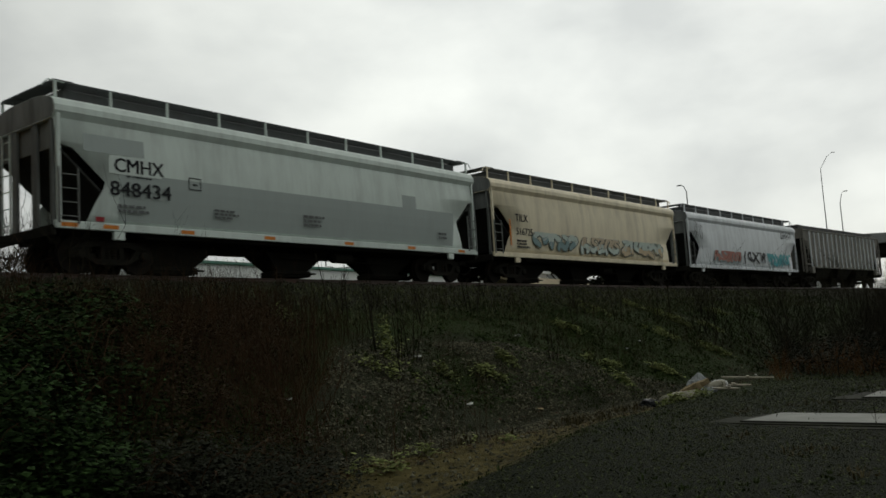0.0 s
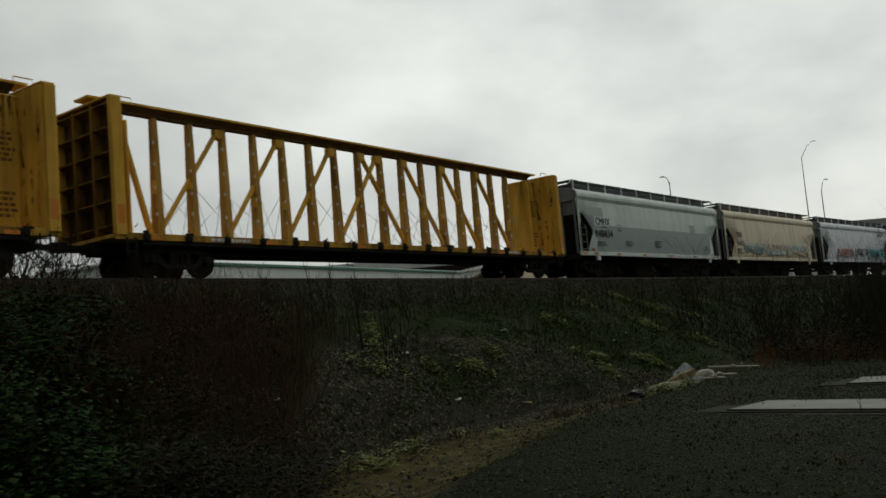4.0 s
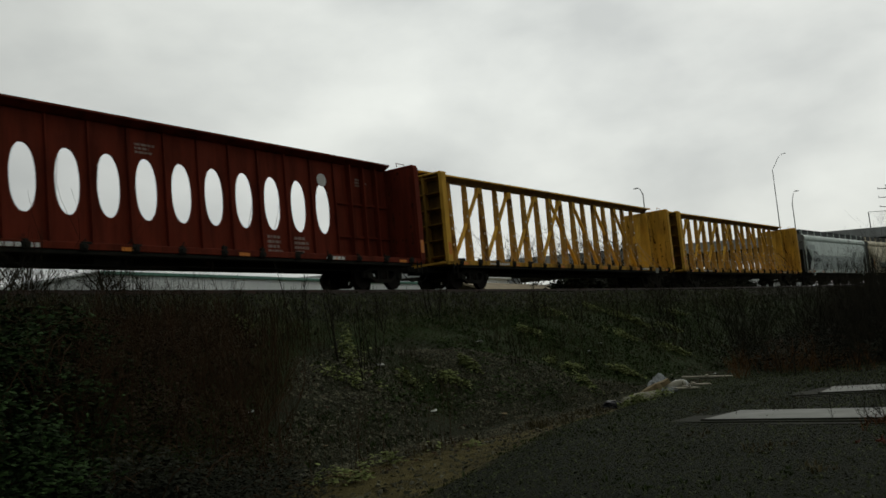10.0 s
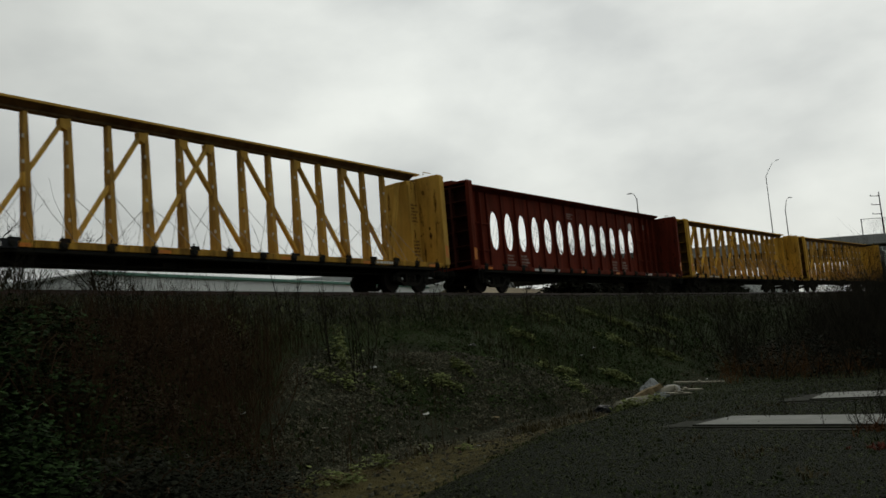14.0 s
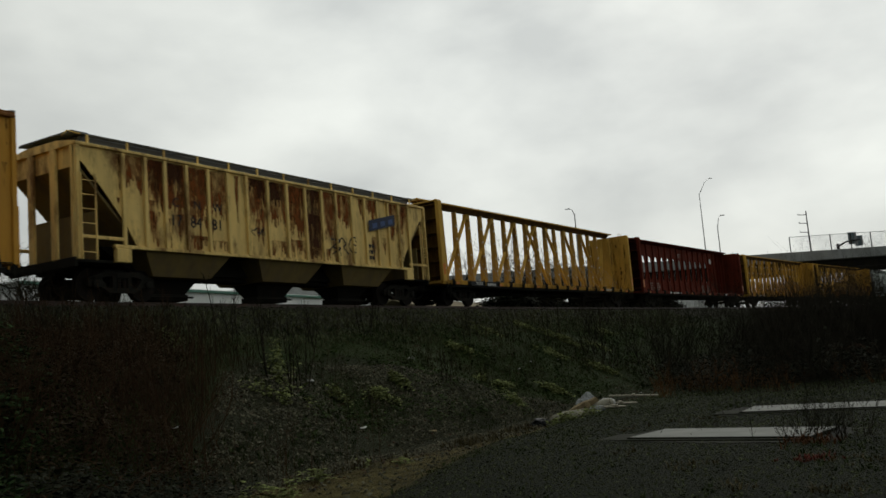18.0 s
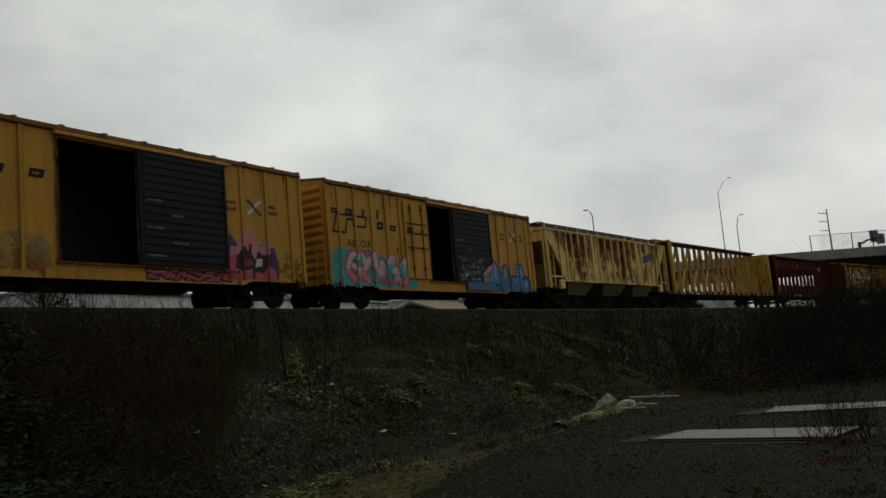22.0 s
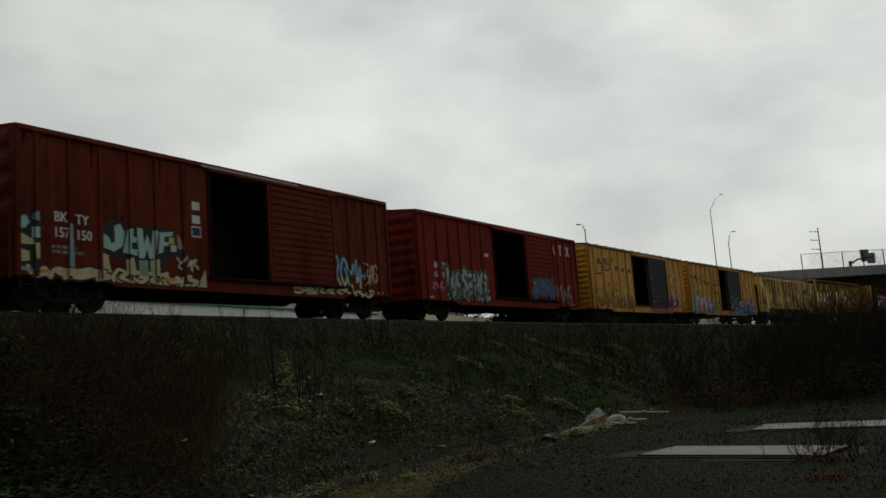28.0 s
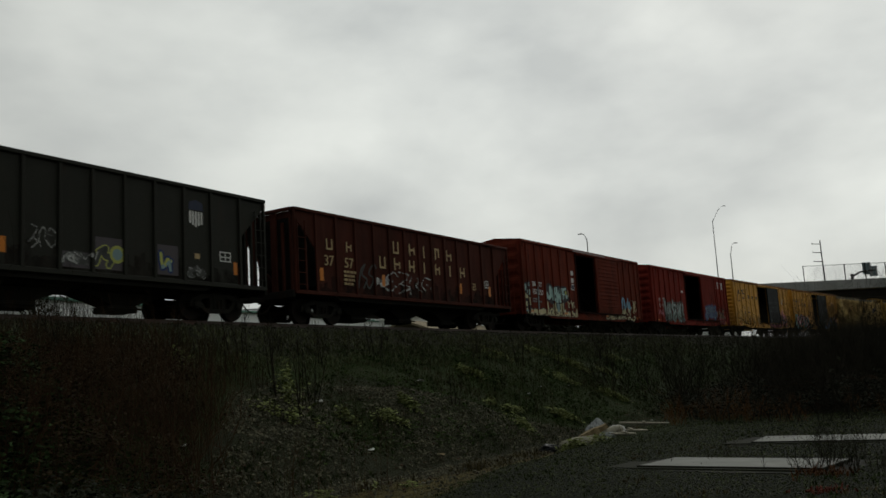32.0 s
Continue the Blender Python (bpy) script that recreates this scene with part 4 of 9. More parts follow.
def cables(car, xs, rnd, y=-1.36, top=2.7):
    """Slack tie-down wires from the centre frame to the deck's edge."""
    for s in (-1, 1):
        for x in xs:
            for d in (-0.55, 0.5):
                if rnd.random() < 0.75:
                    part("tie_down_wire", Geo().tube([(x, s * 0.2, top + rnd.uniform(-0.25, 0.2)), (x + d * 0.5, s * 0.75, 1.95), (x + d, -s * y, 1.15)], 0.008, n=4), M_GALV, car)


CABLE_TAB = Geo().box(-0.035, 0.01, -0.05, 0.0, 0.0, 0.10, 0.008).mesh("cable_tab", M_WHITE)


M_POST_RUST = paint("rusty_yellow_post_paint", (0.48, 0.285, 0.068), 0.75, 0.6, 0.7, gloss=0.06, dust=(0.07, 0.034, 0.013), rust_rgb=(0.055, 0.020, 0.009), seed=77)


def truss_flat(label, L, seed, mat=M_YELLOW, post_mat=None, shift=0.0, slim=1.0, close=1.0):
    """A centre-beam flat car: two bulkheads joined by an open truss along the middle."""
    car = tagged(new("centre_beam_flat_car"), label, "flat car", "cars of the freight train")
    h, top, rnd = L / 2, 4.72, random.Random(seed)
    xs = [x * close + shift for x in POST_XS]
    flat_deck(car, h, mat, 17, seed)
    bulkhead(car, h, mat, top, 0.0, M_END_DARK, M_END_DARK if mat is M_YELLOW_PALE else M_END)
    part("top_chord", Geo().loft([(-0.34, 4.965), (-0.34, 5.03), (0.34, 5.03), (0.34, 4.965)], -h + 0.06, h - 0.06), mat, car)
    part("chord_soffit", Geo().loft([(-0.31, 4.964), (0.31, 4.964), (0.12, 4.84), (-0.12, 4.84)], -h + 0.38, h - 0.38), M_SOFFIT, car, "rusty underside, shade in its colour")
    part("chord_web", Geo().box(-h + 0.4, h - 0.4, -0.11, 0.11, 4.76, 4.839, 0.01), M_SOFFIT, car)
    for x in xs:
        w0, w1 = 0.12 * slim, 0.078 * slim
        post = part("post", Geo().add([(x - w0, -0.17, 1.1), (x + w0, -0.17, 1.1), (x + w0, 0.17, 1.1), (x - w0, 0.17, 1.1), (x - w1, -0.10, 4.775), (x + w1, -0.10, 4.775), (x + w1, 0.10, 4.775), (x - w1, 0.10, 4.775)], [(0, 3, 2, 1), (4, 5, 6, 7), (0, 1, 5, 4), (1, 2, 6, 5), (2, 3, 7, 6), (3, 0, 4, 7)]), post_mat or M_POST, car)
        for k in range(4):
            tab = part("cable_tab", CABLE_TAB, None, post)
            tab.location = (x - 0.15 + 0.012 * k, -0.17 + 0.014 * k, 1.9 + k * 0.70 + rnd.uniform(-0.06, 0.06))
        if rnd.random() < (0.6 if seed == 1 else 0.25):
            z = rnd.uniform(2.2, 2.9)
            pad = Geo().box(x - 0.16, x - 0.10, -0.19, -0.02, z, z + rnd.uniform(0.2, 0.5), 0.015)
            part("bent_strap", pad, mat, post, "bent worn strap")
    for a, b in ((0, 2), (2, 4), (4, 6), (6, 8), (9, 7), (11, 9), (13, 11), (15, 13)):
        e = 1 if b > a else -1
        xa, xb = xs[a] - 0.17 * e * slim, xs[b] - 0.15 * e * slim ** 2
        g = Geo()
        w = 0.055
        g.prism([(xa - w, 1.1), (xa + w, 1.1), (xb + w, 4.73), (xb - w, 4.73)], -0.08, 0.08)
        brace = part("diagonal_brace", g, mat, car)
        part("gusset", Geo().prism([(xb - e * 0.17, 4.735), (xb + e * 0.15, 4.735), (xb + e * 0.15, 4.56), (xb + e * 0.02, 4.42), (xb - e * 0.17, 4.50)][::e], -0.105, 0.105), mat, brace)
    for s in (-1, 1):
        x0, x1 = sorted((s * (h - 0.36), s * (h - 1.08)))
        riser = part("end_riser", Geo().box(x0, x1, -0.40, 0.40, 1.1, 4.64, 0.03), mat, car)
        part("riser_fin", Geo().box(s * (h - 1.08) - 0.05, s * (h - 1.08) + 0.05, -0.5, 0.5, 1.1, 4.45, 0.02), mat, riser)
        cx = s * (h - 0.74)
        bars(riser, cx - 0.28, cx + 0.28, 1.5, 2.2, 5, M_BROWN, -0.406, seed + 3 + s)
        bars(riser, cx - 0.28, cx + 0.28, 2.9, 3.7, 6, M_BROWN, -0.406, seed + 7 + s)
        rust_streaks(riser, x0 + 0.04, x1 - 0.04, 4.6, 14, M_STAIN, seed * 5 + s, -0.4015, 0.05, 1.2)
        low, high = (xs[-1] if s > 0 else xs[0]) + s * 0.2, s * (h - 1.16)
        brace = Geo().prism([(high - 0.05, 4.6), (high + 0.05, 4.6), (low + 0.05, 1.1), (low - 0.05, 1.1)], -0.09, 0.09)
        part("diagonal_brace", brace, mat, car)
    cables(car, xs, rnd)
    reflectors(car, [-h + 1.2, -h * 0.55, -h * 0.2, h * 0.2, h * 0.55, h - 1.2], 1.0, -1.441)
    bars(car, h - 4.9, h - 3.7, 0.95, 1.10, 1, M_WHITE, -1.446, seed + 11)
    if seed == 3:
        # the mark on its black patch, between two winches
        for xa, xb in ((-9.25, -7.98), (-7.80, -6.55)):
            part("mark_patch", Geo().box(xa, xb, -1.4835, -1.441, 0.90, 1.125), M_INK, car, "black painted patch on the sill")
        writing(car, "TTZX", -8.86, 0.945, 0.145, M_WHITE, -1.485, stretch=1.25, weight=0.05)
        for k in range(5):
            part("number_bar", Geo().box(-7.74 + 0.165 * k, -7.63 + 0.165 * k, -1.488, -1.4837, 0.93, 1.05), M_WHITE, car)
    else:
        bars(car, -h + 3.0, -h + 4.6, 0.95, 1.10, 1, M_WHITE, -1.446, seed + 12)
    if seed == 2:
        part("data_plate", Geo().box(h - 2.9, h - 2.45, -1.452, -1.44, 0.80, 1.12, 0.004), M_CONCRETE, car, "pale plate on the sill")
    coupler(car, h, 0.65)
    trucks(car, h - 2.2)
    brake_gear(car, -1.6)
    return car


M_FADED_DATA = paint("faded_pale_data", (0.30, 0.24, 0.20), 0.8, 0.1, 0.8, dust=(0.07, 0.025, 0.012), seed=64)


def oval_flat(label, L):
    """A centre-beam flat car whose middle wall is a plate with oval openings."""
    car = tagged(new("oval_centre_beam_flat_car"), label, "flat car", "cars of the freight train")
    h, top = L / 2, 4.71
    flat_deck(car, h, M_RED, 15, 5)
    bulkhead(car, h, M_RED, top, 0.04, M_SHADE_GRIME, M_MAROON)
    part("top_chord", Geo().loft([(-0.40, 4.93), (-0.40, 4.99), (0, 5.02), (0.40, 4.99), (0.40, 4.93), (0.14, 4.80), (-0.14, 4.80)], -h + 0.4, h - 0.4), M_RED, car)
    bays = [(k - 6) * 1.253 for k in range(13)]
    for cx in bays:
        n = 40
        vs, fs = [], []
        for y in (-0.04, 0.04):
            for ring in (0, 1):
                for j in range(n):
                    a = 2 * math.pi * j / n
                    ca, sa = math.cos(a), math.sin(a)
                    if ring:
                        zc = 3.02
                        vs.append((cx + 0.385 * math.copysign(abs(ca) ** 0.9, ca), y, zc + 0.92 * math.copysign(abs(sa) ** 0.9, sa)))
                    else:
                        k = min(0.6265 / max(abs(ca), 1e-6), (1.78 if sa > 0 else 1.92) / max(abs(sa), 1e-6))
                        vs.append((cx + ca * k, y, 3.02 + sa * k))
        q = 2 * n
        for j in range(n):
            i = (j + 1) % n
            fs += [(j, i, n + i, n + j), (q + j, q + n + j, q + n + i, q + i), (n + j, n + i, q + n + i, q + n + j), (j, q + j, q + i, i)]
        part("oval_panel", Geo().add(vs, fs), M_RED, car, "plate with an oval opening")
    edge = 6.5 * 1.253
    for s in (-1, 1):
        x0, x1 = sorted((s * edge, s * (h - 0.36)))
        wall = part("end_panel", Geo().box(x0, x1, -0.04, 0.04, 1.1, 4.8), M_RED, car)
        for zz in (2.05, 3.3):
            part("stiffener", Geo().box(x0, x1, -0.12, -0.04, zz - 0.04, zz + 0.04, 0.01), M_RED, wall)
        for k in range(1, 4):
            x = s * (edge + (h - 0.36 - edge) * k / 4)
            part("rib", Geo().box(x - 0.03, x + 0.03, -0.25, 0.25, 1.1, 4.79, 0.01), M_RED, wall)
    for k in range(14):
        x = (k - 6.5) * 1.253
        part("rib", Geo().add([(x - 0.03, -0.15, 1.1), (x + 0.03, -0.15, 1.1), (x + 0.03, 0.15, 1.1), (x - 0.03, 0.15, 1.1), (x - 0.03, -0.11, 4.79), (x + 0.03, -0.11, 4.79), (x + 0.03, 0.11, 4.79), (x - 0.03, 0.11, 4.79)], [(0, 3, 2, 1), (4, 5, 6, 7), (0, 1, 5, 4), (1, 2, 6, 5), (2, 3, 7, 6), (3, 0, 4, 7)]), M_RED, car)
    for bx, z0, z1, k in ((bays[1], 1.35, 1.95, 4), (bays[2], 1.35, 1.95, 4), (bays[6], 4.05, 4.4, 3), (bays[10], 1.3, 1.95, 4), (bays[11], 1.3, 1.95, 4), (edge + 1.6, 4.0, 4.35, 3), (-edge - 2.0, 3.95, 4.35, 3)):
        bars(car, bx - 0.36, bx + 0.36, z0, z1, k, M_FADED_DATA, -0.046, int(bx * 7) + 50)
    g = Geo().disc((bays[12], -0.043, 4.08), (0, -1, 0), [(0, 0.24), (0.006, 0.24)], 24)
    part("badge", g, M_WHITE, car, "faded pale round badge")
    rnd = random.Random(4)
    for bx in bays:
        for d in (-0.3, 0.32):
            if rnd.random() < 0.8:
                part("tie_down_wire", Geo().tube([(bx + d * 0.2, 0.45, 4.3), (bx + d, 1.36, 1.15)], 0.008, n=4), M_GALV, car)
    reflectors(car, [-h + 1.2, -h * 0.5, -h * 0.15, h * 0.2, h * 0.55, h - 1.4], 1.0, -1.441)
    bars(car, h - 5.6, h - 4.6, 0.92, 1.10, 1, M_WHITE, -1.446, 71)
    bars(car, -h + 5.0, -h + 7.4, 0.92, 1.10, 1, M_WHITE, -1.446, 72)
    coupler(car, h, 0.65)
    trucks(car, h - 2.2)
    brake_gear(car, -2.0)
    return car


M_RUSTY = paint("rusty_hardware", (0.16, 0.065, 0.02), 0.8, 0.5, 0.6, dust=(0.05, 0.022, 0.01), seed=51)
# Dark yellow-brown for post shadow strips, rusty rails and rust runs alike.
M_SHADE_RUST = paint("rusty_shaded_yellow", (0.15, 0.065, 0.012), 0.8, 0.3, 0.6, dust=(0.05, 0.022, 0.008), seed=53)
M_EAVE_Y = paint("rusty_yellow_eave", (0.24, 0.10, 0.02), 0.75, 0.7, 0.6, dust=(0.09, 0.04, 0.012), seed=54)
M_CHALK = paint("faint_chalk", (0.22, 0.24, 0.23), 0.8, 0.0, 0.8, dust=(0.03, 0.035, 0.035), seed=58)
M_SILVERED = paint("bare_worn_roof_metal", (0.36, 0.31, 0.30), 0.6, 0.3, 0.5, seed=55)


def boxcar(label, L, mat, ribs, opening, door, door_mat, plug=None, end_ribs=11, chalk=True, eave_mat=None, dark_mat=None, roof_ribs=True):
    """A boxcar with upright side posts, ribbed ends, and its sliding door pushed open."""
    car = tagged(new("boxcar"), label, "boxcar", "cars of the freight train")
    h, y, floor, eave = L / 2, 1.50, 1.10, 4.52
    x0, x1 = opening
    for s in (-1, 1):
        ya, yb = sorted((s * y, s * (y - 0.06)))
        if s < 0:
            wall = part("side_wall", Geo().box(-h, x0, ya, yb, floor, eave), mat, car)
            part("side_wall", Geo().box(x1, h, ya, yb, floor, eave), mat, car)
            part("door_header", Geo().box(x0, x1, ya, yb, 4.36, eave), mat, car)
            for xx in (x0, x1):
                part("door_post", Geo().box(xx - 0.06, xx + 0.06, ya - 0.05, ya, floor, 4.40, 0.01), dark_mat or mat, car)
        else:
            part("side_wall", Geo().box(-h, h, ya, yb, floor, eave), mat, car)
        part("side_sill", Geo().prism([(-h, floor), (-h, 0.80), (-h + 2.6, 0.80), (-h + 3.0, 0.66), (h - 3.0, 0.66), (h - 2.6, 0.80), (h, 0.80), (h, floor)], ya, yb), mat, car)
        for x in ribs:
            part("side_post", Geo().box(x - 0.05, x + 0.05, *sorted((s * y, s * (y + 0.055))), 0.82, eave, 0.012), mat, car)
            if s < 0:
                # Strip on one side of each post: its shadow line and grime, painted.
                part("post_shade_strip", Geo().box(x + 0.05, x + 0.085, -y - 0.004, -y, 1.0, eave - 0.01), dark_mat or mat, car)
        for e in (-1, 1):
            part("corner_post", Geo().box(*sorted((e * (h + 0.01), e * (h - 0.13))), *sorted((s * y, s * (y + 0.06))), 0.80, eave, 0.02), mat, car)
        part("eave_plate", Geo().box(-h, h, *sorted((s * (y - 0.04), s * (y + 0.08))), eave, eave + 0.10, 0.02), eave_mat or mat, car)
    # Inner panels added dark, standing for the shade inside the car.
    part("lining", Geo().box(-h + 0.06, h - 0.06, y - 0.10, y - 0.064, floor + 0.004, eave - 0.05), M_INNER_SHADE, car, "dark lining added for the shade inside")
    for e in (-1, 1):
        part("lining", Geo().box(*sorted((e * (h - 0.054), e * (h - 0.09))), -y + 0.07, y - 0.104, floor + 0.004, eave - 0.05), M_INNER_SHADE, car)
    part("ceiling_lining", Geo().box(-h + 0.1, h - 0.1, -y + 0.07, y - 0.07, eave + 0.04, eave + 0.06), M_INNER_SHADE, car)
    part("floor", Geo().box(-h + 0.04, h - 0.04, -y + 0.062, y - 0.062, 1.0, 1.1), M_TIMBER, car)
    roof = part("roof", Geo().loft([(-y - 0.04, eave + 0.1), (0, eave + 0.30), (y + 0.04, eave + 0.1), (y + 0.04, eave + 0.16), (0, eave + 0.36), (-y - 0.04, eave + 0.16)], -h, h), eave_mat or mat, car)
    for k in range(13 if roof_ribs else 0):
        x = -h + L * k / 12
        x = min(max(x, -h + 0.05), h - 0.05)
        part("roof_rib", Geo().loft([(-y - 0.05, eave + 0.155), (0, eave + 0.355), (y + 0.05, eave + 0.155), (y + 0.05, eave + 0.20), (0, eave + 0.41), (-y - 0.05, eave + 0.20)], x - 0.05, x + 0.05), M_DULL, roof)
    for e in (-1, 1):
        xe = e * h
        end = part("end_wall", Geo().loft([(-y, 0.95), (y, 0.95), (y, eave + 0.1), (0, eave + 0.30), (-y, eave + 0.1)], *sorted((xe, xe - e * 0.05))), mat, car)
        for k in range(end_ribs):
            z = 1.2 + (eave - 1.35) * k / (end_ribs - 1)
            dz = 0.42 * (eave - 1.35) / (end_ribs - 1)
            w = 1.38
            g = Geo().add([(xe, -w, z - dz), (xe, w, z - dz), (xe, w, z + dz), (xe, -w, z + dz), (xe + e * 0.07, -w + 0.12, z - dz * 0.3), (xe + e * 0.07, w - 0.12, z - dz * 0.3), (xe + e * 0.07, w - 0.12, z + dz * 0.3), (xe + e * 0.07, -w + 0.12, z + dz * 0.3)], [(4, 5, 6, 7), (0, 1, 5, 4), (1, 2, 6, 5), (2, 3, 7, 6), (3, 0, 4, 7)])
            part("end_rib", g, mat, end)
        part("end_sill", Geo().box(*sorted((xe, xe + e * 0.06)), -1.45, 1.45, 0.82, 0.96, 0.02), mat, car)
        ladder(car, xe + e * 0.10, 0.75, 2.3, mat, y=-1.42, width=0.42, along_x=False, name="end_ladder")
        ladder(car, e * (h - 0.30) - 0.2, 0.48, 0.95, M_UNDER, y=-1.53, width=0.4, rungs=2, name="step")
    d0, d1 = door
    dr = part("sliding_door", Geo().box(d0, d1, -1.60, -1.555, floor + 0.02, 4.40, 0.01), door_mat, car, "corrugated sliding door")
    for k in range(14):
        z = floor + 0.16 + k * 0.228
        part("door_rib", Geo().prism([(d0 + 0.08, z), (d1 - 0.08, z), (d1 - 0.14, z + 0.12), (d0 + 0.14, z + 0.12)], -1.635, -1.60), door_mat, dr)
    part("door_edge", Geo().box(d0 - 0.05, d0 + 0.04, -1.64, -1.55, floor + 0.02, 4.40, 0.01), door_mat, dr)
    part("door_edge", Geo().box(d1 - 0.04, d1 + 0.05, -1.64, -1.55, floor + 0.02, 4.40, 0.01), door_mat, dr)
    part("door_rail", Geo().box(x0 - 0.1, d1 + 0.5, -1.63, -1.50, 1.02, 1.10, 0.015), dark_mat or mat, car)
    part("door_rail", Geo().box(x0 - 0.1, d1 + 0.3, -1.65, -1.56, 4.41, 4.51, 0.015), mat, car)
    if chalk:
        for k in range(5):
            bars(dr, d0 + 0.2 + 0.9 * (k % 2), d0 + 0.9 + 0.8 * (k % 2), 1.35 + 0.40 * k, 1.45 + 0.40 * k, 1, M_CHALK, -1.640, 90 + k)
    if plug:
        pd = part("plug_door", Geo().box(plug[0], plug[1], -1.575, -1.515, 1.15, 4.36, 0.015), mat, car, "closed plug door with locking bars")
        for k in (0.25, 0.72):
            x = plug[0] + (plug[1] - plug[0]) * k
            g = Geo().tube([(x, -1.61, 1.2), (x, -1.61, 4.3)], 0.022, n=6)
            for zz in (1.5, 2.3, 3.1, 4.0):
                g.box(x - 0.07, x + 0.07, -1.63, -1.57, zz, zz + 0.12, 0.01)
            part("locking_bar", g, M_RUSTY, pd)
        for zz in (2.4, 3.0, 3.4):
            part("door_panel_rib", Geo().box(plug[0] + 0.1, plug[1] - 0.1, -1.60, -1.575, zz, zz + 0.07, 0.01), M_RUSTY, pd)
    underframe(car, h)
    coupler(car, h, 0.80)
    trucks(car, h - 1.75)
    brake_gear(car, -0.6)
    return car


SHAPES = (  # interlocking sprayed forms, none of them a letter
    (((0, 0), (0.15, 0.7), (0.6, 1), (0.4, 0.55), (0.95, 0.35), (0.7, 0)),),
    (((0, 0.9), (0.4, 0.55), (0.1, 0.3), (0.6, 0)), ((0.4, 0.55), (1, 0.95), (0.8, 0.6))),
    (((0.1, 0), (0, 0.5), (0.35, 1), (0.75, 0.7), (0.5, 0.4), (1, 0.1)),),
    (((0, 0.2), (0.5, 0), (0.9, 0.4), (0.3, 0.65), (0.75, 1), (1.1, 0.8)),),
    (((0, 1), (0.25, 0.2), (0.6, 0.75), (0.9, 0.05)), ((0.25, 0.2), (0.95, 0.5))),
    (((0.9, 0.8), (0.35, 0.95), (0.05, 0.45), (0.55, 0.1), (0.85, 0.4), (0.45, 0.6)),),
    (((0.1, 0.95), (0.8, 0.85), (0.3, 0.45), (0.95, 0.3), (0.2, 0)), ((0.3, 0.45), (-0.1, 0.2))),
)


def graffiti(parent, ribs, x0, x1, z0, z1, fill, line, letters, seed, y=-1.5, rib_y=-1.55, back=None, lift=0.0, lower=None, weight=0.40, edge=0.06, drips=0.35):
    """Sprayed letter shapes that cannot be read: fat angular shapes, edged, over posts and wall alike."""
    rnd = random.Random(seed)

    def depth(x):
        return (rib_y if any(abs(x - r) < 0.06 for r in ribs) else y) - lift

    def curved(pts):
        out = []
        for i in range(len(pts) - 1):
            p, q = pts[max(i - 1, 0)], pts[min(i + 2, len(pts) - 1)]
            (ax, az), (bx, bz) = pts[i], pts[i + 1]
            for k in range(6):
                u = k / 6
                c = ((-u + 2 * u * u - u ** 3) / 2, (2 - 5 * u * u + 3 * u ** 3) / 2, (u + 4 * u * u - 3 * u ** 3) / 2, (u ** 3 - u * u) / 2)
                out.append((c[0] * p[0] + c[1] * ax + c[2] * bx + c[3] * q[0], c[0] * p[1] + c[1] * az + c[2] * bz + c[3] * q[1]))
        return out + [pts[-1]]

    def stroke(g, pts, w, off, low=None, split=0.0):
        if len(pts) > 2:
            pts = curved(pts)
        dense = []
        for (ax, az), (bx, bz) in zip(pts, pts[1:]):
            k = max(2, int(math.hypot(bx - ax, bz - az) / 0.05))
            dense += [(ax + (bx - ax) * i / k, az + (bz - az) * i / k) for i in range(k)]
        dense.append(pts[-1])
        for px, pz in (dense[0], dense[-1]):
            t = low if low is not None and pz < split else g
            t.add([(px + 0.5 * w * math.cos(0.6283 * j), depth(px) - off + 0.0001, max(0.70, pz + 0.5 * w * math.sin(0.6283 * j))) for j in range(10)], [tuple(range(10))])
        quads = []
        for i, (px, pz) in enumerate(dense):
            qx, qz = dense[min(i + 1, len(dense) - 1)]
            ox, oz = dense[max(i - 1, 0)]
            d = math.hypot(qx - ox, qz - oz) or 1.0
            nx, nz = -(qz - oz) / d, (qx - ox) / d
            ww = w * (0.5 + 0.07 * math.sin(11.0 * i / len(dense)))
            quads.append(((px + nx * ww, max(0.70, pz + nz * ww)), (px - nx * ww, max(0.70, pz - nz * ww))))
        for (a, b), (c, d) in zip(quads, quads[1:]):
            yy = depth((a[0] + d[0]) / 2) - off
            t = low if low is not None and (a[1] + d[1]) / 2 < split + 0.08 * math.sin(9 * a[0]) else g
            t.add([(a[0], yy, a[1]), (b[0], yy, b[1]), (d[0], yy, d[1]), (c[0], yy, c[1])], [(0, 1, 2, 3)])

    gb, go, gf, gl, gh = Geo(), Geo(), Geo(), Geo(), Geo()
    step_x = (x1 - x0) / letters
    hh = z1 - z0
    t = min(weight * 0.8 * step_x, 0.24 * hh)
    for i in range(letters):
        w = step_x * rnd.uniform(0.92, 1.15)
        left = min(x0 + (i + 0.04) * step_x, x1 - w)
        base, high = z0 + t / 2 + rnd.uniform(0, 0.12) * hh, hh - t - rnd.uniform(0, 0.16) * hh
        slant = rnd.uniform(-0.05, 0.16)
        for k, line_pts in enumerate(SHAPES[(2 * seed + 3 * i) % len(SHAPES)]):
            pts = [(left + px * w + slant * pz * high + rnd.uniform(-0.04, 0.04), base + pz * high + rnd.uniform(-0.04, 0.04)) for px, pz in line_pts]
            lift_k = 0.0004 * (k % 3)
            stroke(gb, pts, t + 0.3, 0.003 + lift_k)
            stroke(go, pts, t + 2 * edge, 0.005 + lift_k)
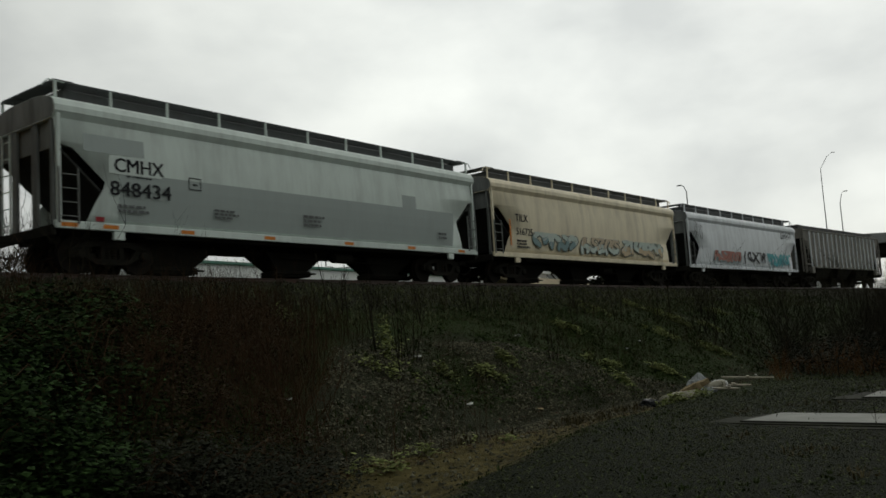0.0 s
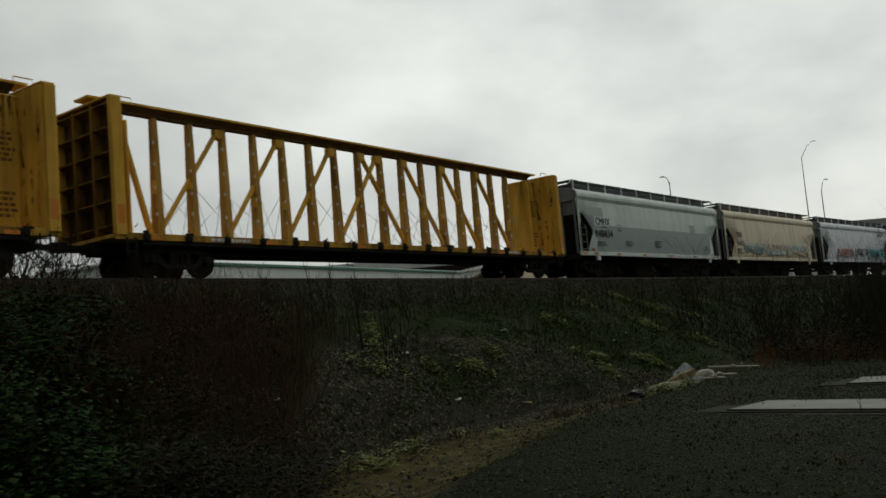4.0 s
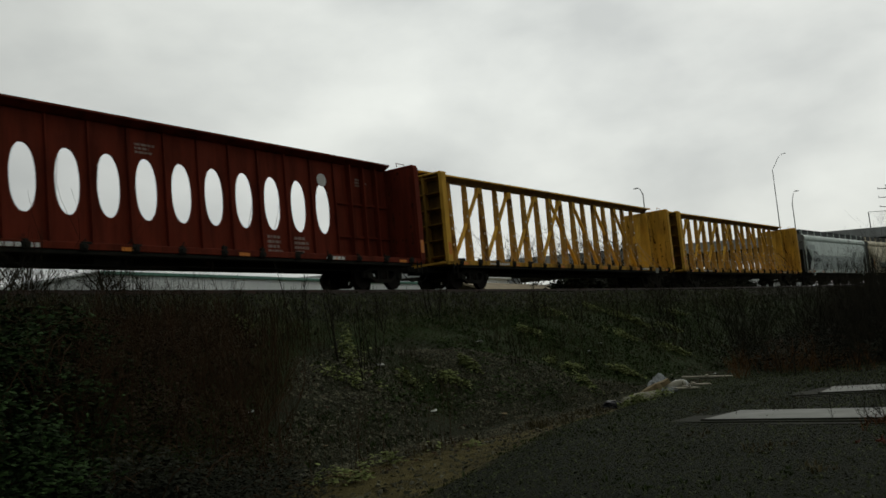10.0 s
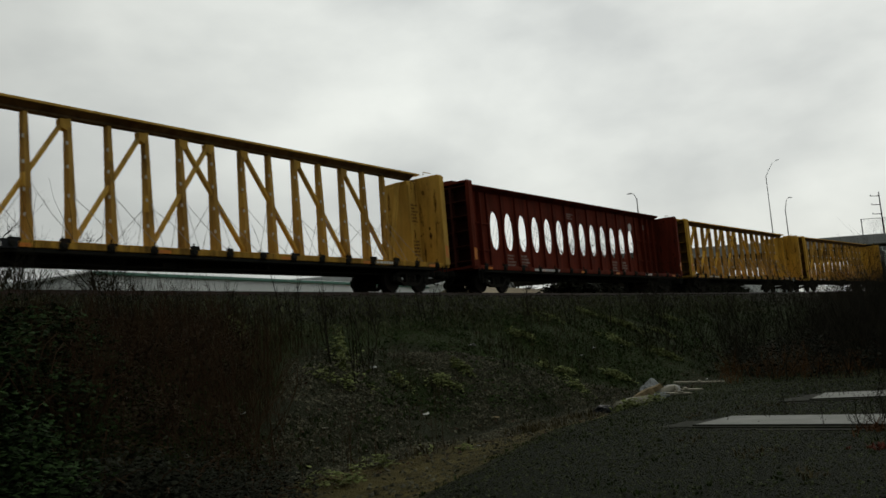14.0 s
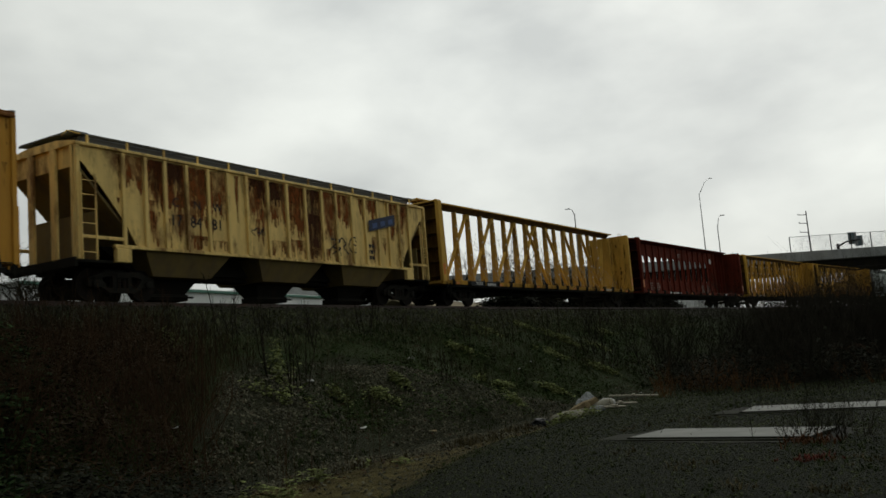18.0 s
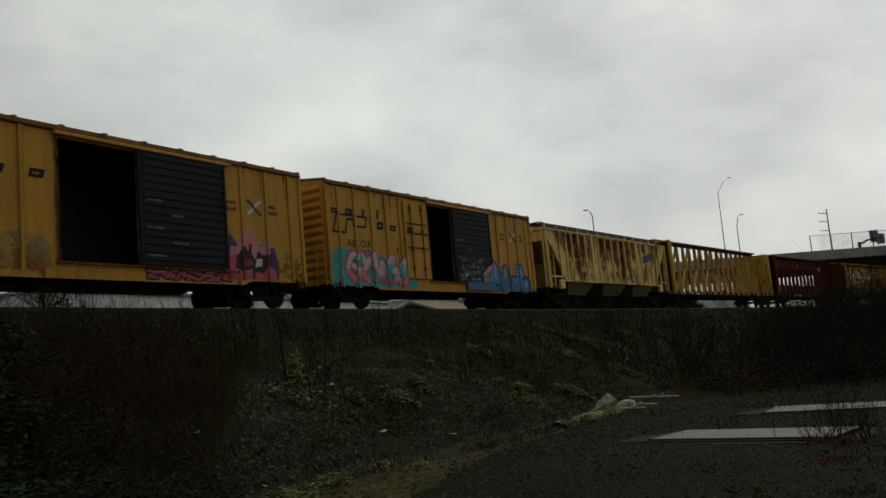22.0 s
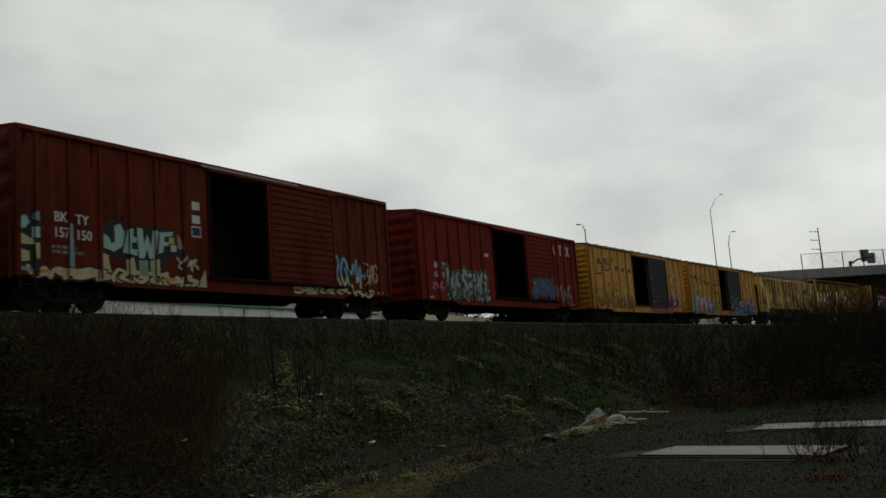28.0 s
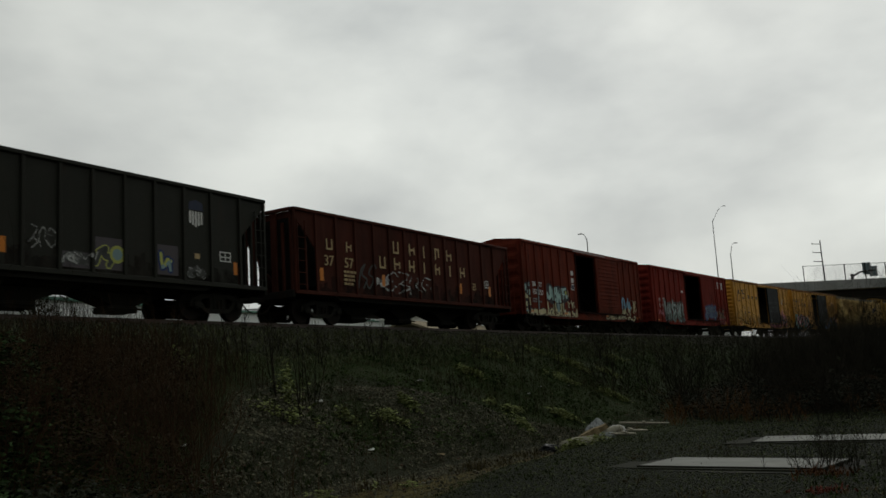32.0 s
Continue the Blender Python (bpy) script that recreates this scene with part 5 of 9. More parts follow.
            stroke(gf, pts, t, 0.007 + lift_k, gl if lower else None, z0 + 0.42 * hh)
            if rnd.random() < 0.6:
                stroke(gh, [(px - 0.2 * t, pz + 0.2 * t) for px, pz in pts[:2]], t * 0.14, 0.0095)
            if rnd.random() < drips:
                px, pz = pts[0]
                stroke(go, [(px, pz), (px, max(0.78, pz - rnd.uniform(0.2, 0.6)))], 0.045, 0.0062)
    for name, g, m, lab in (("graffiti_cloud", gb, back, "sprayed background"), ("graffiti_outline", go, line, "sprayed outline"), ("graffiti_fill", gf, fill, "sprayed letters"), ("graffiti_shade", gl, lower, "sprayed lower fill"), ("graffiti_highlight", gh, S_GLINT, "sprayed pale lines")):
        if m and g.f:
            tagged(part(name, g, m, parent, lab), kind="stuff")


def sprayed(parent, ribs, pts, mat, name, y=-1.5, rib_y=-1.55, off=0.004, line=None, edge=0.06, label="sprayed letter"):
    """One flat sprayed shape, a polygon in x, z, wrapped over wall and posts, with a line round it."""
    def columns(poly, lift):
        g = Geo()
        cuts = sorted({p[0] for p in poly} | {r + d for r in ribs for d in (-0.061, 0.061)})
        lo, hi = min(p[0] for p in poly), max(p[0] for p in poly)
        cuts = [c for c in cuts if lo <= c <= hi]
        for xa, xb in zip(cuts, cuts[1:]):
            if xb - xa < 0.002:
                continue
            m = (xa + xb) / 2
            deep = (rib_y if any(abs(m - r) < 0.061 for r in ribs) else y) - lift
            rows = []
            for (ax, az), (bx, bz) in zip(poly, poly[1:] + poly[:1]):
                if min(ax, bx) < m < max(ax, bx):
                    rows.append(tuple(az + (bz - az) * (c - ax) / (bx - ax) for c in (m, xa, xb)))
            rows.sort()
            for (_, a0, b0), (_, a1, b1) in zip(rows[::2], rows[1::2]):
                g.add([(xa, deep, a0), (xb, deep, b0), (xb, deep, b1), (xa, deep, a1)], [(0, 1, 2, 3)])
        return g

    if line:
        grown, k = [], len(pts)
        area = sum(pts[i][0] * pts[(i + 1) % k][1] - pts[(i + 1) % k][0] * pts[i][1] for i in range(k))
        for i in range(k):
            o, p, q = Vector(pts[i - 1]), Vector(pts[i]), Vector(pts[(i + 1) % k])
            d, e = (p - o).normalized(), (q - p).normalized()
            n = (Vector((d.y, -d.x)) + Vector((e.y, -e.x))) * (1 if area > 0 else -1)
            n = n.normalized() * edge / max(0.5, 0.5 * n.length) if n.length > 0.01 else d * edge
            grown.append(tuple(p + n))
        tagged(part(name + "_outline", columns(grown, off), line, parent, "sprayed outline"), kind="stuff")
    tagged(part(name, columns(list(pts), off + 0.0025), mat, parent, label), kind="stuff")


def spray(name, rgb, seed=0.0):
    return paint(name, rgb, 0.5, 0.03, 0.25, dust=tuple(c * 0.5 for c in rgb), seed=seed)


S_BLUE, S_TEAL, S_PINK = spray("spray_blue", (0.08, 0.25, 0.50), 30), spray("spray_teal", (0.04, 0.34, 0.34), 31), spray("spray_pink", (0.58, 0.22, 0.27), 32)
S_GLINT, S_ROSE, S_SKY, S_WHITE = spray("spray_glint", (0.55, 0.55, 0.52), 47), spray("spray_rose", (0.50, 0.09, 0.12), 48), spray("spray_sky_blue", (0.16, 0.36, 0.52), 49), spray("spray_chalk_pink", (0.60, 0.46, 0.48), 50)
S_RED, S_PURPLE, S_SILVER = spray("spray_red", (0.30, 0.03, 0.035), 33), spray("spray_purple", (0.07, 0.04, 0.14), 34), spray("spray_silver", (0.30, 0.36, 0.34), 35)
S_CHALKY, S_SMEAR = spray("spray_chalky_white", (0.50, 0.51, 0.48), 66), spray("spray_dull_blue", (0.05, 0.09, 0.13), 67)
S_SOOTY = spray("spray_sooty_grey", (0.055, 0.058, 0.052), 74)
S_DEEP = spray("spray_deep_blue", (0.045, 0.145, 0.30), 70)
S_AQUA = spray("spray_aqua", (0.10, 0.42, 0.46), 64)
S_STRAW, S_TAN = spray("spray_straw", (0.46, 0.42, 0.24), 60), spray("spray_dull_tan", (0.36, 0.24, 0.15), 61)
S_HAZE = spray("spray_pink_haze", (0.60, 0.25, 0.17), 58)
S_MINT, S_LIME, S_CREAM = spray("spray_mint", (0.34, 0.50, 0.46), 36), spray("spray_lime", (0.40, 0.42, 0.10), 37), spray("spray_cream", (0.52, 0.46, 0.26), 38)
S_NAVY, S_BLACK, S_FADE = spray("spray_navy", (0.015, 0.035, 0.12), 39), spray("spray_black", (0.02, 0.02, 0.022), 40), spray("spray_faded_blue", (0.20, 0.30, 0.30), 41)

TRAIN = []  # car, middle along the track, half the distance between its trucks


def blocks(car, xs, z, w, hgt, mat, y):
    """A large worn company name as plain bars: a stroke or two for each letter."""
    for i, x in enumerate(xs):
        g = Geo()
        k = 0.17 * hgt
        g.box(x, x + k, y, y + 0.003, z, z + hgt)
        if w[i] > 1.5 * k:
            cut = (0.0, 0.12, 0.0, 0.2, 0.08)[i % 5] * hgt
            g.box(x + w[i] - k, x + w[i], y, y + 0.003, z + cut, z + hgt - (0.25 * hgt if i % 3 == 1 else 0.0))
            m = z + hgt * (0.0, 0.42, 0.36, 0.83, 0.45)[i % 5]
            g.box(x + k, x + w[i] - k, y, y + 0.003, m, m + k)
        part("letter_bar", g, mat, car)


S_SMOKE = spray("spray_smoky_lilac", (0.075, 0.065, 0.07), 42)


def data_grid(car, x0, x1, z0, z1, mat=M_WHITE):
    """A stencilled table: an outline with cross lines."""
    k = 0.035
    g = Geo()
    for a, b, c, d in ((x0, x1, z0, z0 + k), (x0, x1, z1 - k, z1), (x0, x0 + k, z0 + k, z1 - k), (x1 - k, x1, z0 + k, z1 - k), ((x0 + x1) / 2 - k / 2, (x0 + x1) / 2 + k / 2, z0 + k, z1 - k), (x0 + k, x1 - k, z0 + 0.4 * (z1 - z0), z0 + 0.4 * (z1 - z0) + k)):
        g.box(a, b, -1.468, -1.462, c, d)
    part("data_table", g, mat, car)


def build_train():
    # grey flat-sided hopper far ahead
    ribs = [(k - 8) * 0.95 for k in range(17)]
    c = ribbed_hopper("dull grey ribbed hopper car with rust", 17.8, M_DULL, ribs, M_UNDER, [(k - 5) * 1.6 for k in range(11)], M_PALE)
    TRAIN.append((c, 77.1, 7.1))
    # pale grey hopper with small graffiti
    posts = [-8.5, -7.0, -5.3, -3.55, -1.8, -0.05, 1.7, 3.45, 5.2, 7.0, 8.5]
    c = covered_hopper("pale grey covered hopper car with graffiti", 17.5, M_PALE, posts)
    TRAIN.append((c, 57.75, 7.0))
    graffiti(c, (), -5.4, -1.5, 1.4, 2.3, spray("spray_rust_pink", (0.42, 0.17, 0.13)), S_FADE, 5, 21, y=-1.535, weight=0.5)
    graffiti(c, (), -0.95, 2.6, 1.4, 2.6, S_BLACK, S_BLACK, 4, 22, y=-1.54, weight=0.22, edge=0.0)
    graffiti(c, (), 3.0, 7.3, 1.3, 2.6, S_AQUA, S_AQUA, 7, 23, y=-1.54, weight=0.34, edge=0.03, drips=0.6)
    graffiti(c, (), -8.1, -6.9, 2.6, 3.7, S_BLACK, S_BLACK, 3, 24, y=-1.565, weight=0.10, edge=0.0, drips=0.0)
    blocks(c, [5.75, 6.25, 6.75, 7.3], 3.3, [0.36] * 4, 0.48, M_INK, -1.572)
    # tan hopper with a long piece along its foot
    c = covered_hopper("tan covered hopper car with long graffiti", 17.3, M_TAN, posts)
    TRAIN.append((c, 38.6, 6.9))
    writing(c, "TILX", -7.05, 2.55, 0.32, M_INK, -1.572)
    writing(c, "516725", -7.05, 1.98, 0.30, M_INK, -1.566)
    bars(c, -7.0, -5.9, 1.4, 1.8, 3, M_INK, -1.545, 301)
    pale, slate = spray("spray_pale_green", (0.50, 0.58, 0.52), 26), spray("spray_slate", (0.06, 0.08, 0.075), 62)
    graffiti(c, (), -5.75, -2.1, 1.36, 2.62, pale, slate, 5, 25, y=-1.538, weight=0.42, edge=0.05, lower=S_FADE, drips=0.1)
    graffiti(c, (), -1.7, 1.95, 1.32, 2.3, spray("spray_warm_sand", (0.56, 0.46, 0.32), 65), slate, 5, 28, y=-1.538, weight=0.36, edge=0.05, lower=pale, drips=0.0)
    graffiti(c, (), 2.3, 6.8, 1.34, 2.4, pale, slate, 5, 31, y=-1.538, weight=0.42, edge=0.05, lower=spray("spray_sand", (0.55, 0.43, 0.27), 63), drips=0.0)
    part("stripe", Geo().box(-7.5, -7.4, -1.566, -1.558, 1.5, 2.6), M_ORANGE, c)
    # grey hopper, repainted below
    c = covered_hopper("grey covered hopper car with darker repainted lower side", 17.3, M_GREY, posts,
                       [(-6.95, 7.15, 1.30, 2.55), (-7.9, -6.2, 3.0, 3.45), (4.2, 4.95, 2.5, 3.0)])
    TRAIN.append((c, 20.1, 6.9))
    part("repaint_patch", Geo().box(-7.25, -5.70, -1.575, -1.572, 2.50, 2.97), M_GREY, c)
    writing(c, "CMHX", -7.12, 2.56, 0.36, M_INK, -1.585, stretch=0.98, weight=0.03)
    writing(c, "848434", -7.24, 1.94, 0.38, M_INK, -1.580, stretch=1.12, weight=0.03)
    bars(c, -6.75, -5.9, 2.43, 2.49, 1, M_INK, -1.576, 315)
    bars(c, -7.0, -5.9, 1.5, 1.75, 2, M_FAINT, -1.552, 310)
    bars(c, -4.0, -3.1, 1.55, 1.85, 3, M_FAINT, -1.555, 311)
    bars(c, -0.6, 0.4, 1.55, 1.95, 3, M_FAINT, -1.555, 312)
    frame_mark = Geo()
    for xa, xb, za, zb in ((-4.85, -4.45, 2.30, 2.325), (-4.85, -4.45, 2.615, 2.64), (-4.85, -4.825, 2.325, 2.615), (-4.475, -4.45, 2.325, 2.615), (-4.72, -4.58, 2.42, 2.47)):
        frame_mark.box(xa, xb, -1.576, -1.573, za, zb)
    part("data_frame", frame_mark, M_INK, c, "thin black stencilled frame")
    part("warning_tag", Geo().box(-7.62, -7.38, -1.54, -1.536, 1.24, 1.36), S_RED, c, "small red tag")
    bars(c, 6.2, 6.7, 1.5, 1.8, 2, M_FAINT, -1.555, 314)
    reflectors(c, [-8.3, -7.2, -4.9, -2.0, 1.4, 4.6, 7.6], 1.12, -1.531)
    # two yellow centre-beam flats, a red one, a third yellow
    TRAIN.append((truss_flat("empty yellow centre-beam flat car, scuffed and rusty", 23.2, 1, close=0.989), -1.70, 9.4))
    TRAIN.append((truss_flat("empty yellow centre-beam flat car, scuffed and rusty", 23.2, 2, M_YELLOW, M_POST_RUST, 0.05, 0.80, 0.985), -26.45, 9.4))
    TRAIN.append((oval_flat("empty oxide-red centre-beam flat car with oval openings", 23.1), -51.2, 9.4))
    TRAIN.append((truss_flat("empty yellow centre-beam flat car with slack wires", 23.3, 3, M_YELLOW_PALE, M_POST, 0.12, 0.80, 0.99), -76.25, 9.4))
    # rusty cream hopper
    ribs = [-7.2, -6.42, -5.69, -4.85, -3.97, -3.12, -2.26, -1.26, -0.28, 0.7, 1.64, 2.48, 3.45, 4.3, 5.15, 5.9, 6.68, 7.4]
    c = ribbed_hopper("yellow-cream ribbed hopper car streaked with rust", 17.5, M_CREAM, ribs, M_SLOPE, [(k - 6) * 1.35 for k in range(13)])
    TRAIN.append((c, -97.93, 6.95))
    for ch, x in (("C", -5.42), ("N", -4.58), ("W", -3.78)):
        writing(c, ch, x, 2.82, 0.28, M_INK, -1.466)
    for ch, x in (("17", -5.52), ("84", -4.73), ("81", -3.85)):
        writing(c, ch, x, 2.24, 0.34, M_INK, -1.466)
    for k, z0 in ((0, 3.3), (1, 2.9), (2, 2.7), (3, 2.5), (4, 2.8), (6, 3.1), (7, 2.7), (8, 2.4), (10, 2.3), (11, 2.9), (13, 3.4), (15, 3.0), (16, 3.2)):
        rust_panel(c, ribs[k], ribs[k + 1], 4.14, z0, M_RUST_RUN, 720 + k)
    for k, z0 in ((1, 3.2), (2, 3.5), (6, 3.5), (7, 3.3), (9, 1.7)):
        rust_panel(c, ribs[k] + 0.1, ribs[k + 1] - 0.05, 4.13, z0, M_DARK_RUN, 760 + k)
    for k, z1 in ((3, 2.0), (4, 1.9), (7, 2.1), (8, 2.2), (9, 2.0), (10, 2.0)):
        rust_panel(c, ribs[k], ribs[k + 1], z1, 1.56, M_RUST_RUN, 780 + k)
    rust_streaks(c, -7.6, 7.6, 4.12, 30, M_STREAK, 71)
    rust_streaks(c, -6.3, -3.9, 4.1, 70, M_STREAK, 72)
    rust_streaks(c, -1.9, -1.3, 4.1, 18, M_STREAK, 73)
    rust_streaks(c, -0.2, 1.6, 4.1, 40, M_STREAK, 74)
    rust_streaks(c, 0.8, 1.6, 3.2, 30, M_STREAK, 75)
    g = Geo()
    g.add([(4.46, -1.556, 2.84), (6.30, -1.556, 3.24), (6.30, -1.556, 3.68), (4.46, -1.556, 3.28)], [(0, 1, 2, 3)])
    part("badge", g, M_NAVY, c, "dark blue slanted badge")
    for k in range(3):
        x = 4.72 + 0.55 * k
        part("badge_bar", Geo().add([(x, -1.559, 2.98 + 0.12 * k), (x + 0.32, -1.559, 3.05 + 0.12 * k), (x + 0.32, -1.559, 3.25 + 0.12 * k), (x, -1.559, 3.18 + 0.12 * k)], [(0, 1, 2, 3)]), M_BLUE, c)
    graffiti(c, ribs, 2.0, 3.7, 1.75, 2.5, M_INK, M_INK, 3, 332, y=-1.462, rib_y=-1.556, weight=0.12, edge=0.0, drips=0.0)
    graffiti(c, ribs, -2.1, -1.4, 2.2, 2.5, M_INK, M_INK, 3, 333, y=-1.462, rib_y=-1.556, weight=0.14, edge=0.0, drips=0.0)
    bars(c, 4.5, 5.0, 1.7, 2.4, 3, M_INK, -1.466, 330)
    bars(c, 6.6, 7.0, 1.7, 2.0, 2, M_INK, -1.466, 331)
    # two yellow boxcars
    ribs = (-7.3, -6.35, -5.33, -4.39, -3.45, 4.5, 5.48, 6.43, 7.41)
    c = boxcar("yellow boxcar with open black door and graffiti", 16.0, M_YELLOW2, ribs, (-1.42, 0.45), (0.45, 3.62), M_BLACK, plug=(-3.2, -1.5), eave_mat=M_EAVE_Y, dark_mat=M_SHADE_RUST)
    TRAIN.append((c, -116.45, 6.25))
    pool_marks(c, -7.63, 2.77, ((-7.72, 0.40, 0.20), (-6.9, 0.40, 0.24), (-5.9, 0.14, 0.30), (-4.98, 0.14, 0.36)), 3.46, ((-5.0, 0.40, 0.32), (-4.16, 0.40, 0.24), (-3.1, 0.42, 0.24, -1.602)), 3.03)
    writing(c, "AB", -6.88, 2.25, 0.29, M_INK, -1.504)
    writing(c, "OX", -6.07, 2.27, 0.29, M_INK, -1.504)
    writing(c, "52", -6.78, 1.90, 0.25, M_INK, -1.504)
    writing(c, "117", -6.08, 1.93, 0.25, M_INK, -1.504)
    for xa, xb, m in ((-7.9, -3.3, 14), (3.8, 7.9, 8)):
        rust_streaks(c, xa, xb, 4.5, m, M_SHADE_RUST, 170 + m, -1.5015, 0.05, 0.9)
    cross_mark(c, 6.03, 3.46)
    graffiti(c, ribs, -7.9, -2.7, 0.76, 1.95, S_TEAL, S_TEAL, 6, 40, weight=1.0, edge=0.10)
    graffiti(c, ribs, -7.1, -3.0, 0.78, 2.1, S_WHITE, S_ROSE, 5, 41, lower=S_PINK, weight=0.36, edge=0.075, lift=0.011, drips=0.0)
    graffiti(c, ribs, -7.9, -2.9, 0.74, 1.0, S_TEAL, S_SKY, 8, 141, edge=0.03)
    worn_patches(c, -7.9, -3.3, 0.8, 2.4, 24, M_SHADE_RUST, 66)
    # a blue angular piece on a pink haze, its foot carried along the sill
    sprayed(c, ribs, [(3.64, 1.12), (3.64, 2.05), (4.05, 2.28), (4.5, 2.10), (5.5, 2.12), (6.3, 2.20), (7.05, 2.08), (7.5, 1.76), (7.42, 1.15)], S_HAZE, "graffiti_cloud", off=0.002, label="pink sprayed haze")
    sprayed(c, (), [(2.72, 1.16), (2.72, 1.50), (3.10, 1.80), (3.60, 2.0), (3.60, 1.16)], S_HAZE, "graffiti_cloud", y=-1.642, off=0.002, label="pink sprayed haze")
    sprayed(c, (), [(3.22, 1.16), (3.26, 1.50), (3.6, 1.78), (3.6, 1.16)], S_BLUE, "graffiti_letter", y=-1.642, off=0.006, line=S_BLACK)
    for order, (pts, m) in enumerate((([(3.64, 0.86), (3.64, 1.95), (3.76, 2.08), (4.0, 2.2), (4.22, 1.92), (4.52, 1.42), (4.86, 1.30), (4.9, 0.86)], S_BLUE),
                   ([(4.6, 0.86), (4.66, 1.36), (4.75, 1.88), (5.02, 2.02), (5.26, 1.84), (5.29, 1.44), (5.5, 1.40), (5.6, 0.86)], S_DEEP),
                   ([(5.45, 0.86), (5.55, 1.46), (6.02, 1.44), (6.22, 1.88), (6.45, 2.10), (6.7, 2.12), (6.94, 1.60), (6.7, 1.3), (6.9, 0.86)], S_BLUE),
                   ([(6.45, 0.80), (6.6, 1.34), (7.18, 1.48), (7.4, 1.22), (7.48, 0.80)], S_DEEP))):
        sprayed(c, ribs, pts, m, "graffiti_letter", off=0.006 + 0.006 * order, line=S_BLACK, edge=0.085)
    for pts in ([(3.78, 1.2), (3.8, 1.9), (3.98, 2.05), (4.1, 1.75), (4.0, 1.3)], [(4.85, 1.3), (4.86, 1.85), (5.02, 1.92), (5.1, 1.5)], [(6.25, 1.5), (6.45, 1.98), (6.62, 1.98), (6.7, 1.6)], [(6.8, 1.0), (6.9, 1.3), (7.15, 1.35), (7.25, 1.0)]):
        sprayed(c, ribs, pts, S_SKY, "graffiti_glint", off=0.030, label="paler sprayed blue")
    sprayed(c, (), [(1.25, 0.76), (1.25, 1.12), (3.7, 1.14), (3.7, 0.76)], S_DEEP, "graffiti_band", y=-1.642, off=0.004, label="blue sprayed band")
    sprayed(c, ribs, [(3.64, 0.76), (3.64, 1.12), (4.6, 1.18), (6.2, 1.18), (6.2, 0.76)], S_DEEP, "graffiti_band", off=0.032, label="blue sprayed band")
    sprayed(c, (), [(5.83, 1.62), (5.83, 1.94), (6.27, 1.96), (6.27, 1.64)], M_WHITE, "notice", y=-1.556, off=0.034, label="white notice frame")
    for dx in (0.0, 0.21):
        for dz in (0.0, 0.15):
            sprayed(c, (), [(5.87 + dx, 1.655 + dz), (5.87 + dx, 1.775 + dz), (6.03 + dx, 1.785 + dz), (6.03 + dx, 1.665 + dz)], M_INK, "notice_box", y=-1.556, off=0.039, label="black box on the notice")
    sprayed(c, ribs, [(5.92, 2.02), (5.94, 2.2), (6.2, 2.2), (6.34, 2.1), (6.3, 2.0)], spray("spray_green", (0.05, 0.28, 0.06), 57), "graffiti_dab", off=0.032, label="green sprayed dab")
    worn_patches(c, -3.15, -1.45, 1.1, 4.3, 50, M_RUSTY, 67)
    graffiti(c, (), 0.9, 3.3, 1.75, 2.2, M_BLACK, S_CHALKY, 9, 43, y=-1.64, lift=0.002, weight=0.2, edge=0.016)
    graffiti(c, (), 0.8, 3.4, 1.15, 1.7, S_SMEAR, S_CHALKY, 6, 143, y=-1.64, lift=0.002, weight=0.22, edge=0.012)
    reflectors(c, [-7.4, -5.9, 0.6, 7.2], 0.92, -1.505)
    ribs = (-7.38, -6.13, -4.94, -3.79, -2.55, 5.07, 6.2, 7.35)
    c = boxcar("yellow boxcar with open black door, patched along its foot", 16.0, M_YELLOW2, ribs, (-1.55, 1.0), (1.0, 4.25), M_BLACK, eave_mat=M_EAVE_Y, dark_mat=M_SHADE_RUST)
    TRAIN.append((c, -133.80, 6.25))
    pool_marks(c, -7.15, 2.92, ((-6.92, 0.40, 0.20), (-5.98, 0.40, 0.24), (-5.37, 0.14, 0.30), (-4.8, 0.14, 0.36)), 3.68, ((-4.37, 0.40, 0.32), (-3.41, 0.40, 0.24), (-2.34, 0.42, 0.24)), 3.20)
    for tx, x, z in (("RB", -5.67, 2.22), ("OX", -4.83, 2.20), ("37", -5.53, 1.85), ("289", -4.80, 1.85)):
        writing(c, tx, x, z, 0.27, M_INK, -1.504)
    for xa, xb, m in ((-7.9, -1.7, 14), (4.4, 7.9, 8)):
        rust_streaks(c, xa, xb, 4.5, m, M_SHADE_RUST, 180 + m, -1.5015, 0.05, 0.9)
    cross_mark(c, 5.65, 3.22)
    peeling(c, -7.86, -4.95, 0.90, 1.95, M_PEEL, 90)
    peeling(c, -4.95, -1.75, 0.90, 1.55, M_PEEL, 91)
    peeling(c, -7.86, -1.75, 0.84, 1.35, M_PEEL_RUST, 92, -1.5033)
    peeling(c, 6.5, 7.86, 0.84, 1.5, M_PEEL_RUST, 93, -1.5033)
    worn_patches(c, -7.9, -1.9, 0.95, 2.05, 60, M_WORN, 60)
    worn_patches(c, 5.2, 7.9, 0.95, 1.9, 40, M_WORN, 61)
    worn_patches(c, -7.9, -1.7, 0.75, 1.5, 30, M_SHADE_RUST, 68)
    worn_patches(c, 4.4, 7.9, 0.75, 1.4, 14, M_SHADE_RUST, 69)
    worn_patches(c, -7.9, -5.5, 1.6, 2.6, 12, M_WORN, 62)
    # pink letters fading to red, black between them, on a purple ground
    sprayed(c, ribs, [(4.36, 0.84), (4.36, 2.1), (4.5, 2.30), (4.75, 2.0), (5.3, 1.9), (6.1, 1.9), (6.5, 1.95), (6.66, 1.5), (6.6, 0.86)], S_PURPLE, "graffiti_ground", off=0.002, label="purple sprayed ground")
